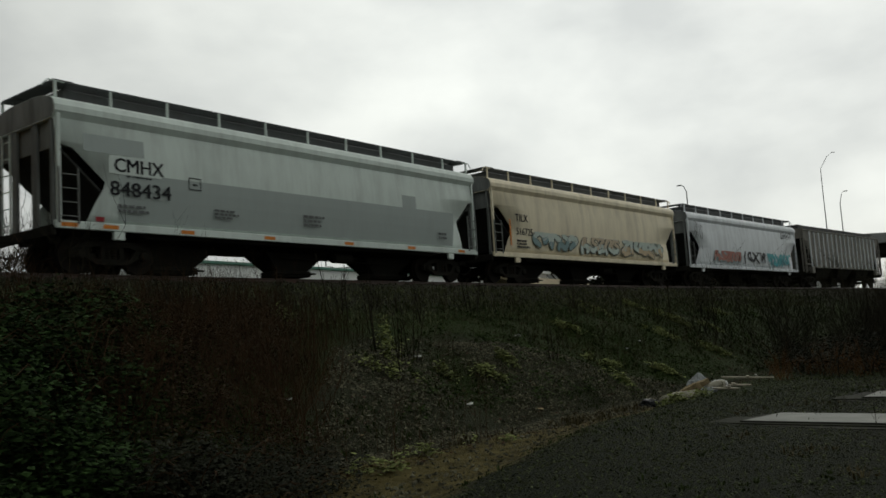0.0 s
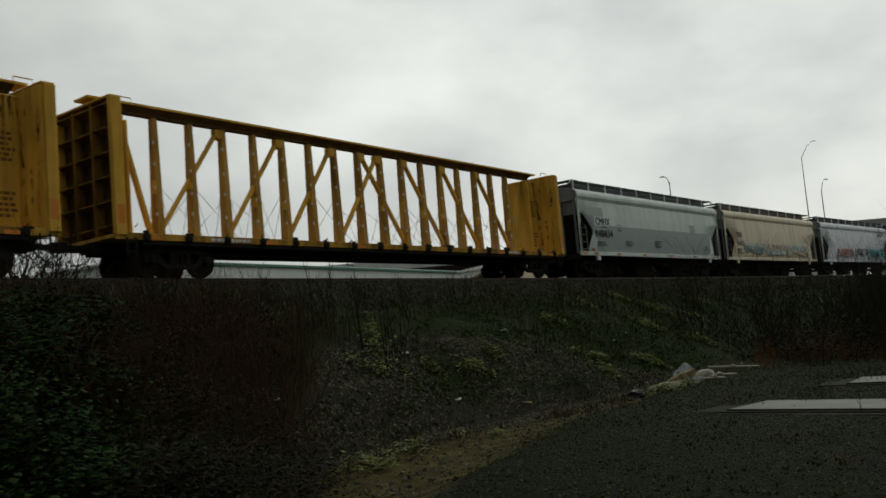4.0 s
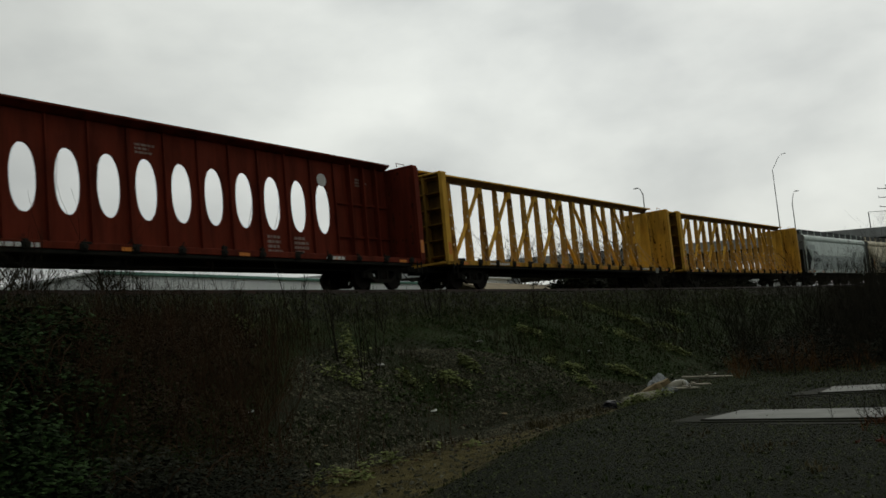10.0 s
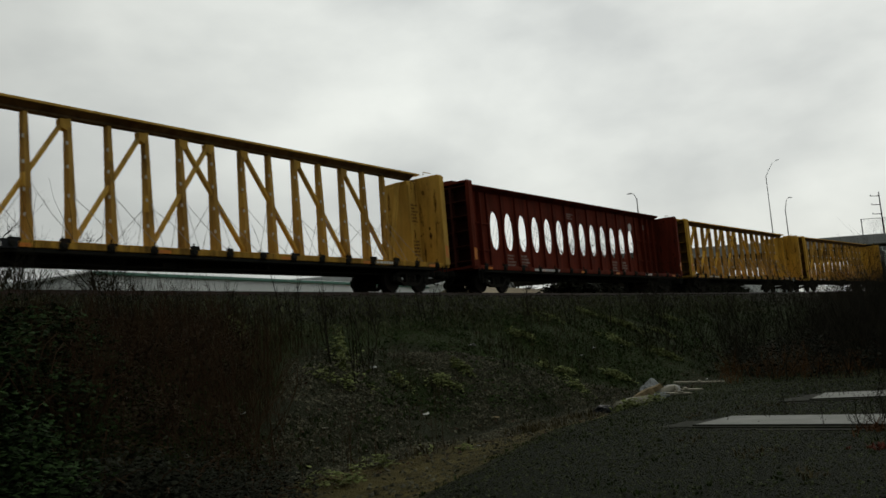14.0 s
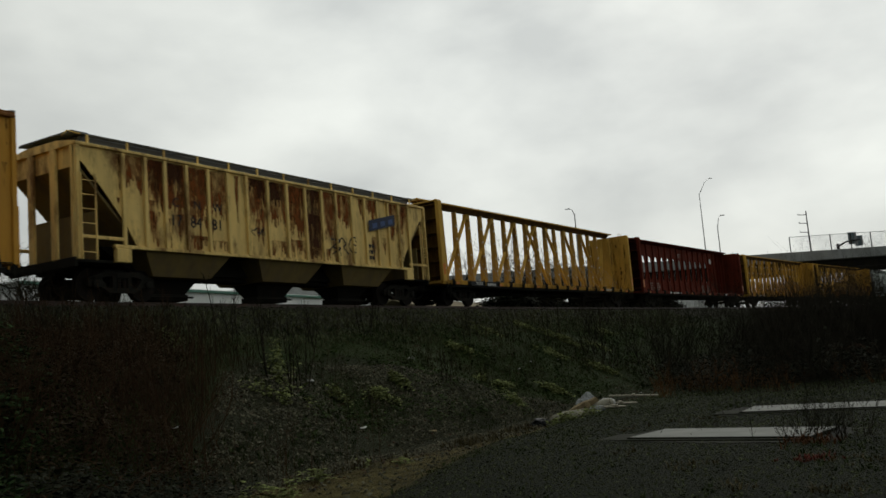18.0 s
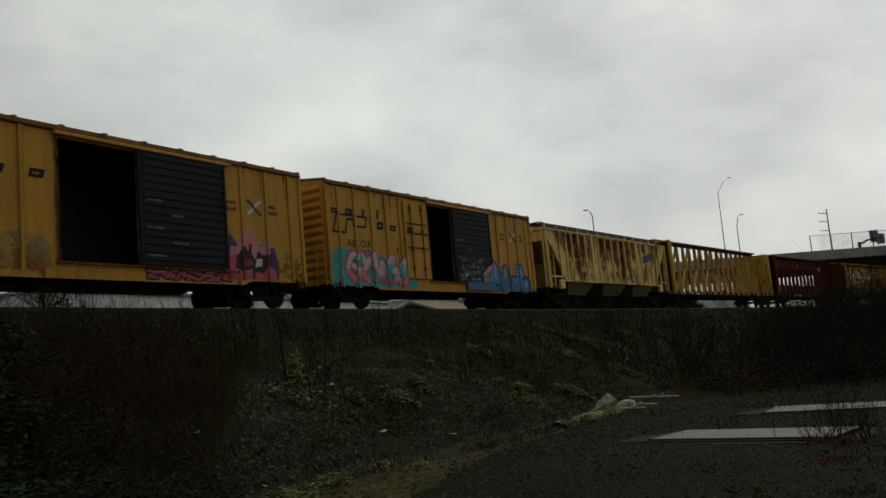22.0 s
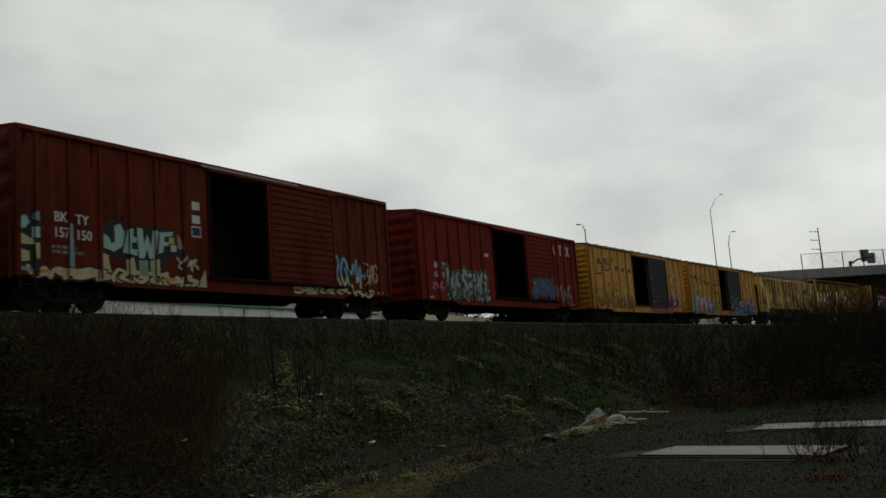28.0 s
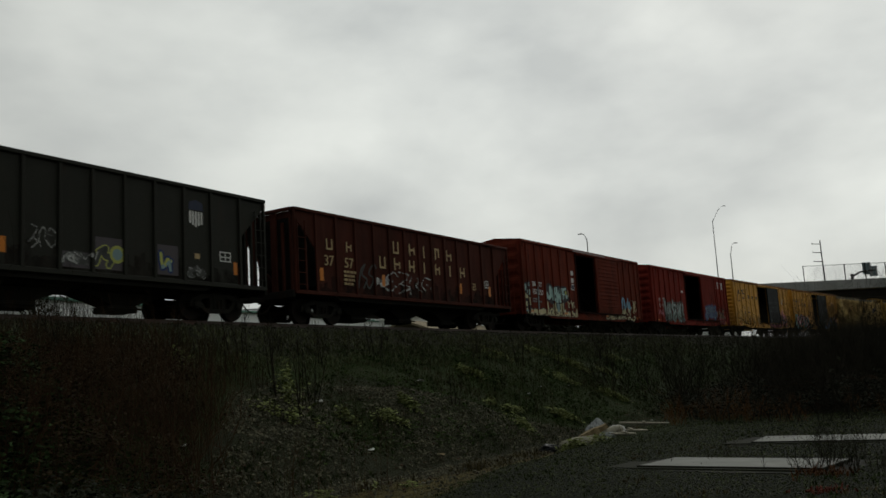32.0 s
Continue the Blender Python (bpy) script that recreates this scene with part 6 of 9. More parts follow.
    sprayed(c, ribs, [(4.55, 0.86), (4.7, 1.5), (5.0, 2.0), (6.1, 2.0), (6.35, 1.5), (6.3, 0.86)], S_BLACK, "graffiti_ground", off=0.004, label="black sprayed ground")
    for pts, m in (([(4.44, 1.55), (4.5, 1.9), (4.72, 1.86), (5.0, 2.34), (5.34, 2.48), (5.28, 1.75), (5.08, 1.95), (4.8, 1.62)], S_PINK),
                   ([(5.40, 1.7), (5.5, 2.42), (5.66, 2.46), (5.8, 1.95), (6.05, 2.0), (6.24, 2.18), (6.2, 1.7), (5.9, 1.66), (5.72, 1.82), (5.56, 1.5)], S_PINK),
                   ([(4.42, 0.86), (4.42, 1.52), (4.74, 1.58), (4.66, 1.2), (5.0, 1.1), (5.4, 1.2), (5.42, 0.86)], S_ROSE),
                   ([(4.95, 1.28), (5.1, 1.5), (5.42, 1.5), (5.46, 1.3)], S_RED), ([(5.55, 1.25), (5.62, 1.52), (5.9, 1.55), (5.85, 1.3)], S_WHITE),
                   ([(5.5, 0.86), (5.55, 1.1), (5.9, 1.05), (6.15, 1.3), (6.5, 1.2), (6.55, 0.86)], S_ROSE)):
        sprayed(c, ribs, pts, m, "graffiti_letter", off=0.008)
    graffiti(c, (), 1.2, 4.4, 0.72, 1.05, S_ROSE, S_BLACK, 6, 46, weight=0.4)
    reflectors(c, [-7.0, -0.4, 7.4], 0.92, -1.505)
    part("data_plate", Geo().box(-6.5, -6.05, -1.512, -1.503, 0.88, 1.02), M_CREAM, c)
    # two red boxcars
    ribs = (-7.46, -6.53, -5.57, -4.64, -3.67, -2.69, 5.49, 6.35, 7.3)
    c = boxcar("oxide-red boxcar with open door and silver graffiti", 16.0, M_RED2, ribs, (-1.57, 1.69), (1.69, 4.8), M_RED2, end_ribs=8, chalk=False, dark_mat=M_SHADE_GRIME, roof_ribs=False)
    TRAIN.append((c, -151.70, 6.25))
    for xa, xb, m in ((-7.9, -1.9, 12), (4.9, 7.9, 6)):
        rust_streaks(c, xa, xb, 4.5, m, M_SHADE_GRIME, 190 + m, -1.5015, 0.05, 0.9)
    for tx, x in (("A", 4.88), ("T", 5.79), ("X", 6.68)):
        writing(c, tx, x, 3.66, 0.57, M_WHITE, -1.504, stretch=0.78, weight=0.06)
    for tx, x, z in (("BK", -6.87, 2.22), ("TY", -6.24, 2.22), ("151", -6.91, 1.81), ("923", -6.24, 1.81)):
        writing(c, tx, x, z, 0.26, M_WHITE, -1.504, stretch=0.85)
    graffiti(c, ribs, -5.9, -2.2, 0.82, 1.5, S_FADE, S_BLACK, 8, 150, weight=0.34, edge=0.05)
    graffiti(c, ribs, -5.95, -2.5, 0.95, 2.25, S_SILVER, S_BLACK, 6, 51, lift=0.011, back=spray("spray_smoke", (0.085, 0.095, 0.08)), lower=spray("spray_grey_green", (0.20, 0.26, 0.23), 56), weight=0.46, edge=0.04)
    graffiti(c, ribs, -7.1, -6.2, 1.2, 1.65, S_PINK, M_RED2, 3, 151, weight=0.2, edge=0.02)
    graffiti(c, (), 2.1, 4.5, 1.2, 2.2, S_NAVY, S_FADE, 6, 52, y=-1.64, lift=0.002, back=S_NAVY, weight=0.34, edge=0.02)
    graffiti(c, ribs, 4.95, 7.0, 0.8, 2.05, spray("spray_tan", (0.26, 0.15, 0.08)), S_BLACK, 3, 53, lower=S_RED, weight=0.25, edge=0.05)
    reflectors(c, [-7.2, -3.6, 7.2], 0.93, -1.505)
    part("placard", Geo().box(-2.43, -2.08, -1.508, -1.503, 3.02, 3.16), M_WHITE, c)
    ribs = (-7.43, -6.48, -5.54, -4.56, -3.65, -2.62, 5.44, 6.46, 7.28)
    c = boxcar("dark red boxcar with open door and mint graffiti", 16.0, M_RED, ribs, (-1.58, 1.0), (1.0, 4.4), M_RED, end_ribs=6, chalk=False, dark_mat=M_SHADE_GRIME, roof_ribs=False)
    TRAIN.append((c, -169.92, 6.25))
    for tx, x, z in (("BK", -6.94, 2.28), ("TY", -6.30, 2.26), ("157", -6.96, 1.87), ("150", -6.30, 1.85)):
        writing(c, tx, x, z, 0.27, M_WHITE, -1.504, stretch=0.85)
    for xa, xb, m in ((-7.9, -1.8, 14), (4.5, 7.9, 8)):
        rust_streaks(c, xa, xb, 4.5, m, M_SHADE_GRIME, 195 + m, -1.5015, 0.06, 0.9)
    bars(c, -7.0, -5.9, 1.42, 1.68, 2, M_CHALK, -1.504, 340)
    # mint letters on a black ground, cream runs below them
    sprayed(c, ribs, [(-5.55, 1.62), (-5.50, 2.28), (-5.25, 2.52), (-4.88, 2.50), (-4.7, 2.36), (-4.1, 2.44), (-2.98, 2.46), (-2.88, 2.02), (-2.62, 1.74), (-3.3, 1.52), (-3.5, 0.98), (-3.95, 0.92), (-4.72, 0.98), (-4.78, 1.38)], S_BLACK, "graffiti_ground", off=0.003, label="black sprayed ground")
    sprayed(c, ribs, [(-5.60, 0.98), (-5.50, 1.55), (-5.30, 1.52), (-5.24, 1.12), (-4.95, 0.80), (-6.0, 0.84)], S_STRAW, "graffiti_ground", off=0.002, label="cream sprayed ground")
    for pts, m in (([(-5.46, 1.72), (-5.44, 2.1), (-5.28, 2.02), (-5.2, 1.84), (-5.08, 1.90), (-5.10, 2.34), (-4.9, 2.42), (-4.76, 2.2), (-4.82, 1.80), (-5.12, 1.62)], S_MINT),
                   ([(-4.82, 1.62), (-4.66, 2.3), (-4.46, 2.32), (-4.52, 2.1), (-4.34, 2.08), (-4.36, 1.94), (-4.56, 1.92), (-4.58, 1.74), (-4.32, 1.74), (-4.36, 1.56)], S_MINT),
                   ([(-4.28, 1.50), (-4.34, 2.36), (-4.14, 2.36), (-4.10, 1.90), (-3.98, 2.22), (-3.86, 1.86), (-3.78, 2.34), (-3.62, 2.34), (-3.74, 1.50), (-3.92, 1.52), (-4.0, 1.78), (-4.1, 1.50)], S_MINT),
                   ([(-3.64, 1.66), (-3.56, 2.30), (-3.02, 2.38), (-3.08, 2.24), (-3.36, 2.2), (-3.38, 2.06), (-3.2, 2.04), (-3.22, 1.94), (-3.4, 1.92), (-3.42, 1.74)], S_MINT),
                   ([(-4.70, 1.0), (-4.72, 1.42), (-4.46, 1.52), (-4.36, 1.02)], S_STRAW), ([(-4.26, 1.0), (-4.30, 1.44), (-3.98, 1.46), (-3.96, 1.0)], S_FADE),
                   ([(-3.86, 1.0), (-3.90, 1.44), (-3.60, 1.52), (-3.58, 1.04)], S_STRAW), ([(-3.14, 1.78), (-3.14, 1.98), (-2.92, 1.98), (-2.92, 1.78)], S_MINT),
                   ([(-3.20, 2.0), (-3.20, 2.20), (-3.0, 2.20), (-3.0, 2.0)], S_LIME), ([(-2.86, 1.86), (-2.90, 2.32), (-2.76, 2.2), (-2.66, 1.9)], S_TAN)):
        sprayed(c, ribs, pts, m, "graffiti_letter", off=0.008)
    # the piece at the corner: mint and cream fields cut by black
    sprayed(c, ribs, [(-7.97, 0.94), (-7.97, 2.32), (-7.7, 2.44), (-7.36, 2.52), (-7.34, 0.90)], S_BLACK, "graffiti_ground", off=0.003, label="black sprayed ground")
    for pts, m in (([(-7.96, 2.0), (-7.94, 2.26), (-7.72, 2.36), (-7.62, 2.18), (-7.74, 2.02)], S_MINT), ([(-7.55, 2.26), (-7.50, 2.42), (-7.38, 2.48), (-7.37, 2.22)], S_FADE),
                   ([(-7.96, 1.60), (-7.95, 1.92), (-7.78, 1.86), (-7.50, 1.74), (-7.48, 1.62)], S_STRAW), ([(-7.56, 1.78), (-7.56, 2.06), (-7.36, 2.08), (-7.36, 1.8)], S_MINT),
                   ([(-7.95, 1.16), (-7.94, 1.50), (-7.64, 1.44), (-7.62, 1.20)], S_STRAW), ([(-7.46, 1.26), (-7.50, 1.66), (-7.37, 1.66), (-7.37, 1.26)], S_STRAW), ([(-7.95, 0.96), (-7.95, 1.08), (-7.5, 0.98), (-7.5, 0.93)], S_FADE)):
        sprayed(c, ribs, pts, m, "graffiti_letter", off=0.008)
    sprayed(c, ribs, [(-6.52, 1.10), (-6.50, 2.26), (-6.38, 2.24), (-6.34, 1.10)], S_FADE, "graffiti_run", off=0.003, label="pale sprayed stripe")
    sprayed(c, ribs, [(-6.74, 0.86), (-6.70, 1.06), (-5.6, 1.10), (-5.6, 0.88)], S_STRAW, "graffiti_run", off=0.004, label="cream sprayed band")
    sprayed(c, ribs, [(-4.98, 0.78), (-5.2, 1.08), (-4.75, 0.98), (-3.0, 0.94), (-2.7, 0.84), (-2.1, 0.86), (-1.8, 1.32), (-1.76, 0.78)], S_STRAW, "graffiti_run", off=0.001, label="cream sprayed band")
    graffiti(c, ribs, 4.35, 6.1, 0.9, 2.25, S_SKY, S_BLACK, 4, 57, lower=S_CREAM, weight=0.32, edge=0.05)
    graffiti(c, ribs, 6.3, 7.2, 1.2, 2.1, S_CREAM, M_RED, 3, 157, weight=0.25, edge=0.03)
    graffiti(c, (), 2.2, 6.8, 0.74, 1.05, S_CREAM, S_BLACK, 8, 159, weight=0.4, edge=0.04)
    graffiti(c, (), -7.7, -2.1, 0.74, 1.15, S_CREAM, S_BLACK, 9, 58, weight=0.42, edge=0.05)
    graffiti(c, ribs, -2.9, -2.05, 1.2, 1.65, S_CREAM, S_BLACK, 3, 158, weight=0.25, edge=0.02)
    part("roof_patch", Geo().box(-1.9, 2.6, -1.583, -1.579, 4.535, 4.605), M_SILVERED, c, "bare worn metal along the eave")
    for z, m in ((2.32, M_NAVY), (2.70, M_WHITE), (3.12, M_WHITE)):
        part("placard", Geo().box(-2.28, -1.97, -1.512, -1.507, z + 0.02, z + 0.27), m, c)
    part("placard_frame", Geo().box(-2.31, -1.94, -1.506, -1.503, 2.30, 2.63), M_WHITE, c)
    reflectors(c, [-7.2, -3.2, 2.4, 7.3], 0.95, -1.505)
    # two open hoppers of the same company
    ribs = [-6.58, -5.45, -4.3, -3.15, -2.09, -1.04, 0.0, 1.0, 2.05, 3.1, 4.2, 5.3, 6.4]
    c = open_hopper("dark maroon open hopper car with worn pale lettering", 15.7, M_MAROON, [x - 0.1 for x in ribs])
    TRAIN.append((c, -187.20, 6.0))
    ribs = [x - 0.1 for x in ribs]
    blocks(c, [-6.17, -5.02], 2.67, [0.36, 0.32], 0.40, M_FADED, -1.535)
    blocks(c, [-2.0, -0.86, 0.20, 1.10, 2.03], 2.89, [0.40, 0.42, 0.09, 0.34, 0.42], 0.50, M_FADED, -1.535)
    blocks(c, [-2.96, -1.97, -0.91, 0.17, 1.07, 2.23, 3.12], 2.22, [0.40, 0.42, 0.40, 0.08, 0.36, 0.08, 0.40], 0.48, M_FADED, -1.535)
    for tx, x in (("37", -6.32), ("57", -5.16)):
        writing(c, tx, x, 2.08, 0.38, M_FADED, -1.535)
    reflectors(c, [-6.40, -2.65, 3.2, 5.85], 1.75, -1.466, 0.20, 0.46)
    peeling(c, -6.55, 6.4, 1.14, 1.62, M_SOOT, 94, -1.4612)
    sprayed(c, ribs, [(-3.17, 1.48), (-3.1, 1.86), (-2.8, 1.8), (-2.36, 1.92), (-2.30, 1.62), (-2.7, 1.5)], S_CHALKY, "graffiti_patch", y=-1.46, rib_y=-1.53, label="pale sprayed patch")
    graffiti(c, ribs, -2.75, 0.9, 1.28, 2.2, S_CHALKY, S_CHALKY, 4, 61, y=-1.462, rib_y=-1.53, weight=0.07, edge=0.0, drips=0.0)
    graffiti(c, ribs, -4.3, -3.3, 1.3, 2.3, S_SOOTY, S_SOOTY, 2, 161, y=-1.462, rib_y=-1.53, weight=0.12, edge=0.01, drips=0.0)
    bars(c, -5.2, -4.4, 1.4, 2.0, 4, M_FADED, -1.535, 350)
    data_grid(c, 5.42, 5.78, 1.90, 2.24)
    data_grid(c, 4.2, 4.55, 1.75, 2.05, M_FADED)
    ribs = [-7.2, -5.95, -4.85, -3.75, -2.7, -1.5, -0.4, 0.65, 1.65, 2.7, 3.75, 4.85, 5.95, 7.2]
    c = open_hopper("dark olive-grey open hopper car with graffiti panels", 16.8, M_OLIVE, ribs)
    TRAIN.append((c, -204.9, 6.2))
    shield(c, 5.35, 3.2)
    peeling(c, -7.1, 7.1, 1.14, 1.5, M_SOOT, 95, -1.4612)
    graffiti(c, ribs, 1.8, 2.3, 1.26, 1.95, S_SOOTY, S_LIME, 1, 63, y=-1.464, rib_y=-1.53, weight=0.6, edge=0.035, drips=0.0)
    graffiti(c, ribs, 0.75, 1.6, 1.24, 1.62, S_CHALKY, S_SOOTY, 3, 64, y=-1.464, rib_y=-1.53, weight=0.3, edge=0.03, drips=0.0)
    graffiti(c, ribs, 3.95, 4.35, 1.3, 1.95, S_LIME, S_NAVY, 1, 65, y=-1.464, rib_y=-1.53, lower=S_FADE, weight=0.3, drips=0.0)
    graffiti(c, ribs, -0.2, 0.55, 1.6, 2.2, S_CHALKY, S_CHALKY, 3, 66, y=-1.462, rib_y=-1.53, weight=0.10, edge=0.0, drips=0.0)
    graffiti(c, ribs, 5.0, 5.7, 1.2, 1.6, S_SOOTY, S_CHALKY, 2, 67, y=-1.462, rib_y=-1.53, weight=0.4, edge=0.015, drips=0.0)
    data_grid(c, 6.31, 6.79, 1.80, 2.12)
    part("data_plate", Geo().box(5.28, 5.48, -1.466, -1.462, 1.80, 1.96), M_FADED, c)
    for xa, xb, za, zb, m in ((1.72, 2.62, 1.22, 2.10, S_SMOKE), (3.85, 4.62, 1.22, 2.10, S_SMOKE), (0.75, 1.58, 1.20, 1.62, S_SMOKE)):
        part("painted_panel", Geo().box(xa, xb, -1.4635, -1.4625, za, zb), m, c, "faded sprayed panel")
    part("sprayed_ring", Geo().disc((2.45, -1.470, 1.66), (0, -1, 0), [(0, 0.25), (0.002, 0.25)], 20), S_LIME, c)
    part("sprayed_disc", Geo().disc((2.45, -1.474, 1.66), (0, -1, 0), [(0, 0.16), (0.002, 0.16)], 20), S_FADE, c)
    reflectors(c, [6.98, -0.9, -6.0], 1.62, -1.466, 0.16, 0.4)


def worn_patches(car, x0, x1, z0, z1, count, mat, seed):
    """Many small irregular spots where the paint is worn or dabbed over, thicker towards the sill."""
    rnd = random.Random(seed)
    g = Geo()
    for _ in range(count):
        cx, cz = rnd.uniform(x0, x1), z0 + (z1 - z0) * rnd.random() ** 1.7
        rx, rz = rnd.uniform(0.02, 0.16), rnd.uniform(0.03, 0.22)
        k = 9
        g.add([(cx + rx * rnd.uniform(0.5, 1.0) * math.cos(6.283 * i / k), -1.503 - 0.0004 * rnd.random(), cz + rz * rnd.uniform(0.5, 1.0) * math.sin(6.283 * i / k)) for i in range(k)], [tuple(range(k))])
    tagged(part("worn_paint", g, mat, car, "worn grey paint spots"), kind="stuff")


M_WORN = paint("worn_grey_paint", (0.31, 0.245, 0.115), 0.8, 0.4, 0.7, dust=(0.12, 0.075, 0.03), seed=45)


def rust_streaks(car, x0, x1, top, count, mat, seed, y0=-1.4615, wide=0.22, low=1.55):
    """Tapered runs of rust down the side sheet, from the top chord or from a scrape lower down."""
    rnd = random.Random(seed)
    g = Geo()
    for _ in range(count):
        x, w = rnd.uniform(x0, x1), rnd.uniform(0.15, 1.0) * wide
        z = top if rnd.random() < 0.7 else rnd.uniform(2.4, 3.9)
        ln = rnd.uniform(0.2, 1.5) * rnd.uniform(0.4, 1.2)
        if abs(x) > 7.0 and z - ln < 2.7 < z - 0.1:
            ln = z - 2.7
        y = y0 - 0.0015 * rnd.random()
        k, left, right = 6, [], []
        for i in range(k + 1):
            zz = max(low, z - ln * i / k)
            ww = w * (1 - 0.8 * i / k) * rnd.uniform(0.6, 1.2)
            left.append((x - ww + rnd.gauss(0, 0.012), y, zz))
            right.append((x + ww + rnd.gauss(0, 0.012), y, zz))
        vs = left + right
        g.add(vs, [(i, i + 1, k + 2 + i, k + 1 + i) for i in range(k)])
    tagged(part("rust_streak", g, mat, car, "dark red-brown runs of rust"), kind="stuff")


M_STREAK = paint("dark_rust_run", (0.23, 0.074, 0.020), 0.9, 0.4, 0.5, gloss=0.04, dust=(0.16, 0.085, 0.025), seed=59)


def fray(mat, scale, lo, hi, stretch):
    """Lets the sheet below show through a mark in broken spots."""
    n, l = mat.node_tree.nodes, mat.node_tree.links
    l.new(grain(n, l, scale, lo, hi, stretch, 6.0, 0.7, shift=31.0), n["Principled BSDF"].inputs["Alpha"])


M_RUST_RUN = paint("orange_rust_run", (0.20, 0.062, 0.017), 0.9, 0.5, 0.5, gloss=0.04, dust=(0.30, 0.12, 0.03), seed=68, rust_rgb=(0.06, 0.022, 0.012))
M_DARK_RUN = paint("black_rust_run", (0.060, 0.026, 0.014), 0.9, 0.4, 0.5, gloss=0.04, dust=(0.10, 0.045, 0.016), seed=69)
fray(M_RUST_RUN, 3.2, 0.36, 0.60, (1, 1, 0.40))
fray(M_DARK_RUN, 3.2, 0.28, 0.54, (1, 1, 0.30))
fray(S_CHALKY, 6.0, 0.42, 0.62, (0.4, 1, 1))
fray(S_SMEAR, 4.0, 0.42, 0.62, (0.4, 1, 1))


def rust_panel(car, xa, xb, z1, z0, mat, seed):
    """Rust bled down one panel between two posts, ragged at its foot."""
    rnd = random.Random(seed)
    g = Geo()
    x, low = xa + 0.07, z0
    while x < xb - 0.08:
        w = min(rnd.uniform(0.03, 0.07), xb - 0.07 - x)
        low = max(1.56, 0.5 * low + 0.5 * (z0 + rnd.uniform(-0.5, 0.6)))
        g.add([(x, -1.4635, low), (x + w, -1.4635, low + rnd.uniform(-0.05, 0.05)), (x + w, -1.4635, z1), (x, -1.4635, z1)], [(0, 1, 2, 3)])
        x += w
    tagged(part("rust_run", g, mat, car, "rust bled down the panel"), kind="stuff")


M_PEEL = paint("peeled_grey_green_primer", (0.33, 0.29, 0.165), 0.85, 0.12, 0.4, gloss=0.04, dust=(0.20, 0.15, 0.07), seed=71, rust_rgb=(0.22, 0.10, 0.03))
M_SOOT = paint("caked_black_grime", (0.014, 0.012, 0.010), 0.95, 0.2, 0.4, gloss=0.03, seed=73)
fray(M_SOOT, 2.6, 0.34, 0.66, (1, 1, 0.5))
M_PEEL_RUST = paint("peeled_orange_rust", (0.36, 0.15, 0.026), 0.85, 0.2, 0.6, gloss=0.04, dust=(0.12, 0.05, 0.014), seed=72)
fray(M_PEEL, 3.4, 0.36, 0.74, (0.7, 1, 1))
fray(M_PEEL_RUST, 3.0, 0.46, 0.60, (0.8, 1, 1))


def peeling(car, xa, xb, z0, z1, mat, seed, y=-1.5025):
    """Paint scoured off along a car's foot, up to a ragged line."""
    rnd = random.Random(seed)
    g = Geo()
    x, high = xa, z1
    while x < xb:
        w = min(rnd.uniform(0.05, 0.22), xb - x)
        high = 0.4 * high + 0.6 * (z1 + rnd.uniform(-0.45, 0.4))
        g.add([(x, y, z0), (x + w, y, z0), (x + w, y, high + rnd.uniform(-0.1, 0.1)), (x, y, high)], [(0, 1, 2, 3)])
        x += w
    tagged(part("peeled_paint", g, mat, car, "grey primer showing where paint peeled"), kind="stuff")


fray(M_STREAK, 7.0, 0.36, 0.62, (1, 1, 0.25))
fray(M_STAIN, 9.0, 0.40, 0.66, (1, 1, 0.3))
fray(M_WORN, 9.0, 0.42, 0.66, (1, 1, 0.6))
fray(M_SHADE_RUST, 8.0, 0.38, 0.66, (1, 1, 0.3))


def pool_marks(car, x, z, tops, z_top, lows, z_low):
    """The car pool's mark as plain shapes: a bent double track and slanted solid blocks."""
    g = Geo()
    y0, w = -1.508, 0.042
    ring = [(0.0, 0.0), (0.70, 0.0), (0.84, 0.53), (1.20, 0.52), (1.20, 0.28), (1.90, 0.28), (2.0, 0.67), (0.22, 0.67), (0.0, 0.0)]
    for (ax, az), (bx, bz) in zip(ring, ring[1:]):
        d = math.hypot(bx - ax, bz - az)
        ux, uz = (bx - ax) / d * w, (bz - az) / d * w
        g.add([(x + ax - ux - uz, y0, z + az - uz + ux), (x + ax - ux + uz, y0, z + az - uz - ux), (x + bx + ux + uz, y0, z + bz + uz - ux), (x + bx + ux - uz, y0, z + bz + uz + ux)], [(0, 1, 2, 3)])
    part("badge", g, M_INK, car, "black bent-rail badge")
    for row, zz in ((tops, z_top), (lows, z_low)):
        for bx, wd, hg, *out in row:
            y0 = out[0] if out else -1.508
            k = 0.13 if wd > 0.3 else 0.0
            ring = [(0, 0), (wd, 0), (wd + 0.06, hg), (0.06, hg)]
            b = Geo()
            if k:
                hole = [(k, 0.36 * hg), (wd - k, 0.36 * hg), (wd - k + 0.02, 0.60 * hg), (k + 0.02, 0.60 * hg)]
                b.add([(bx + p, y0, zz + q) for p, q in ring + hole], [(0, 1, 5, 4), (1, 2, 6, 5), (2, 3, 7, 6), (3, 0, 4, 7)])
            else:
                b.add([(bx + p, y0, zz + q) for p, q in ring], [(0, 1, 2, 3)])
            part("letter_block", b, M_INK, car)


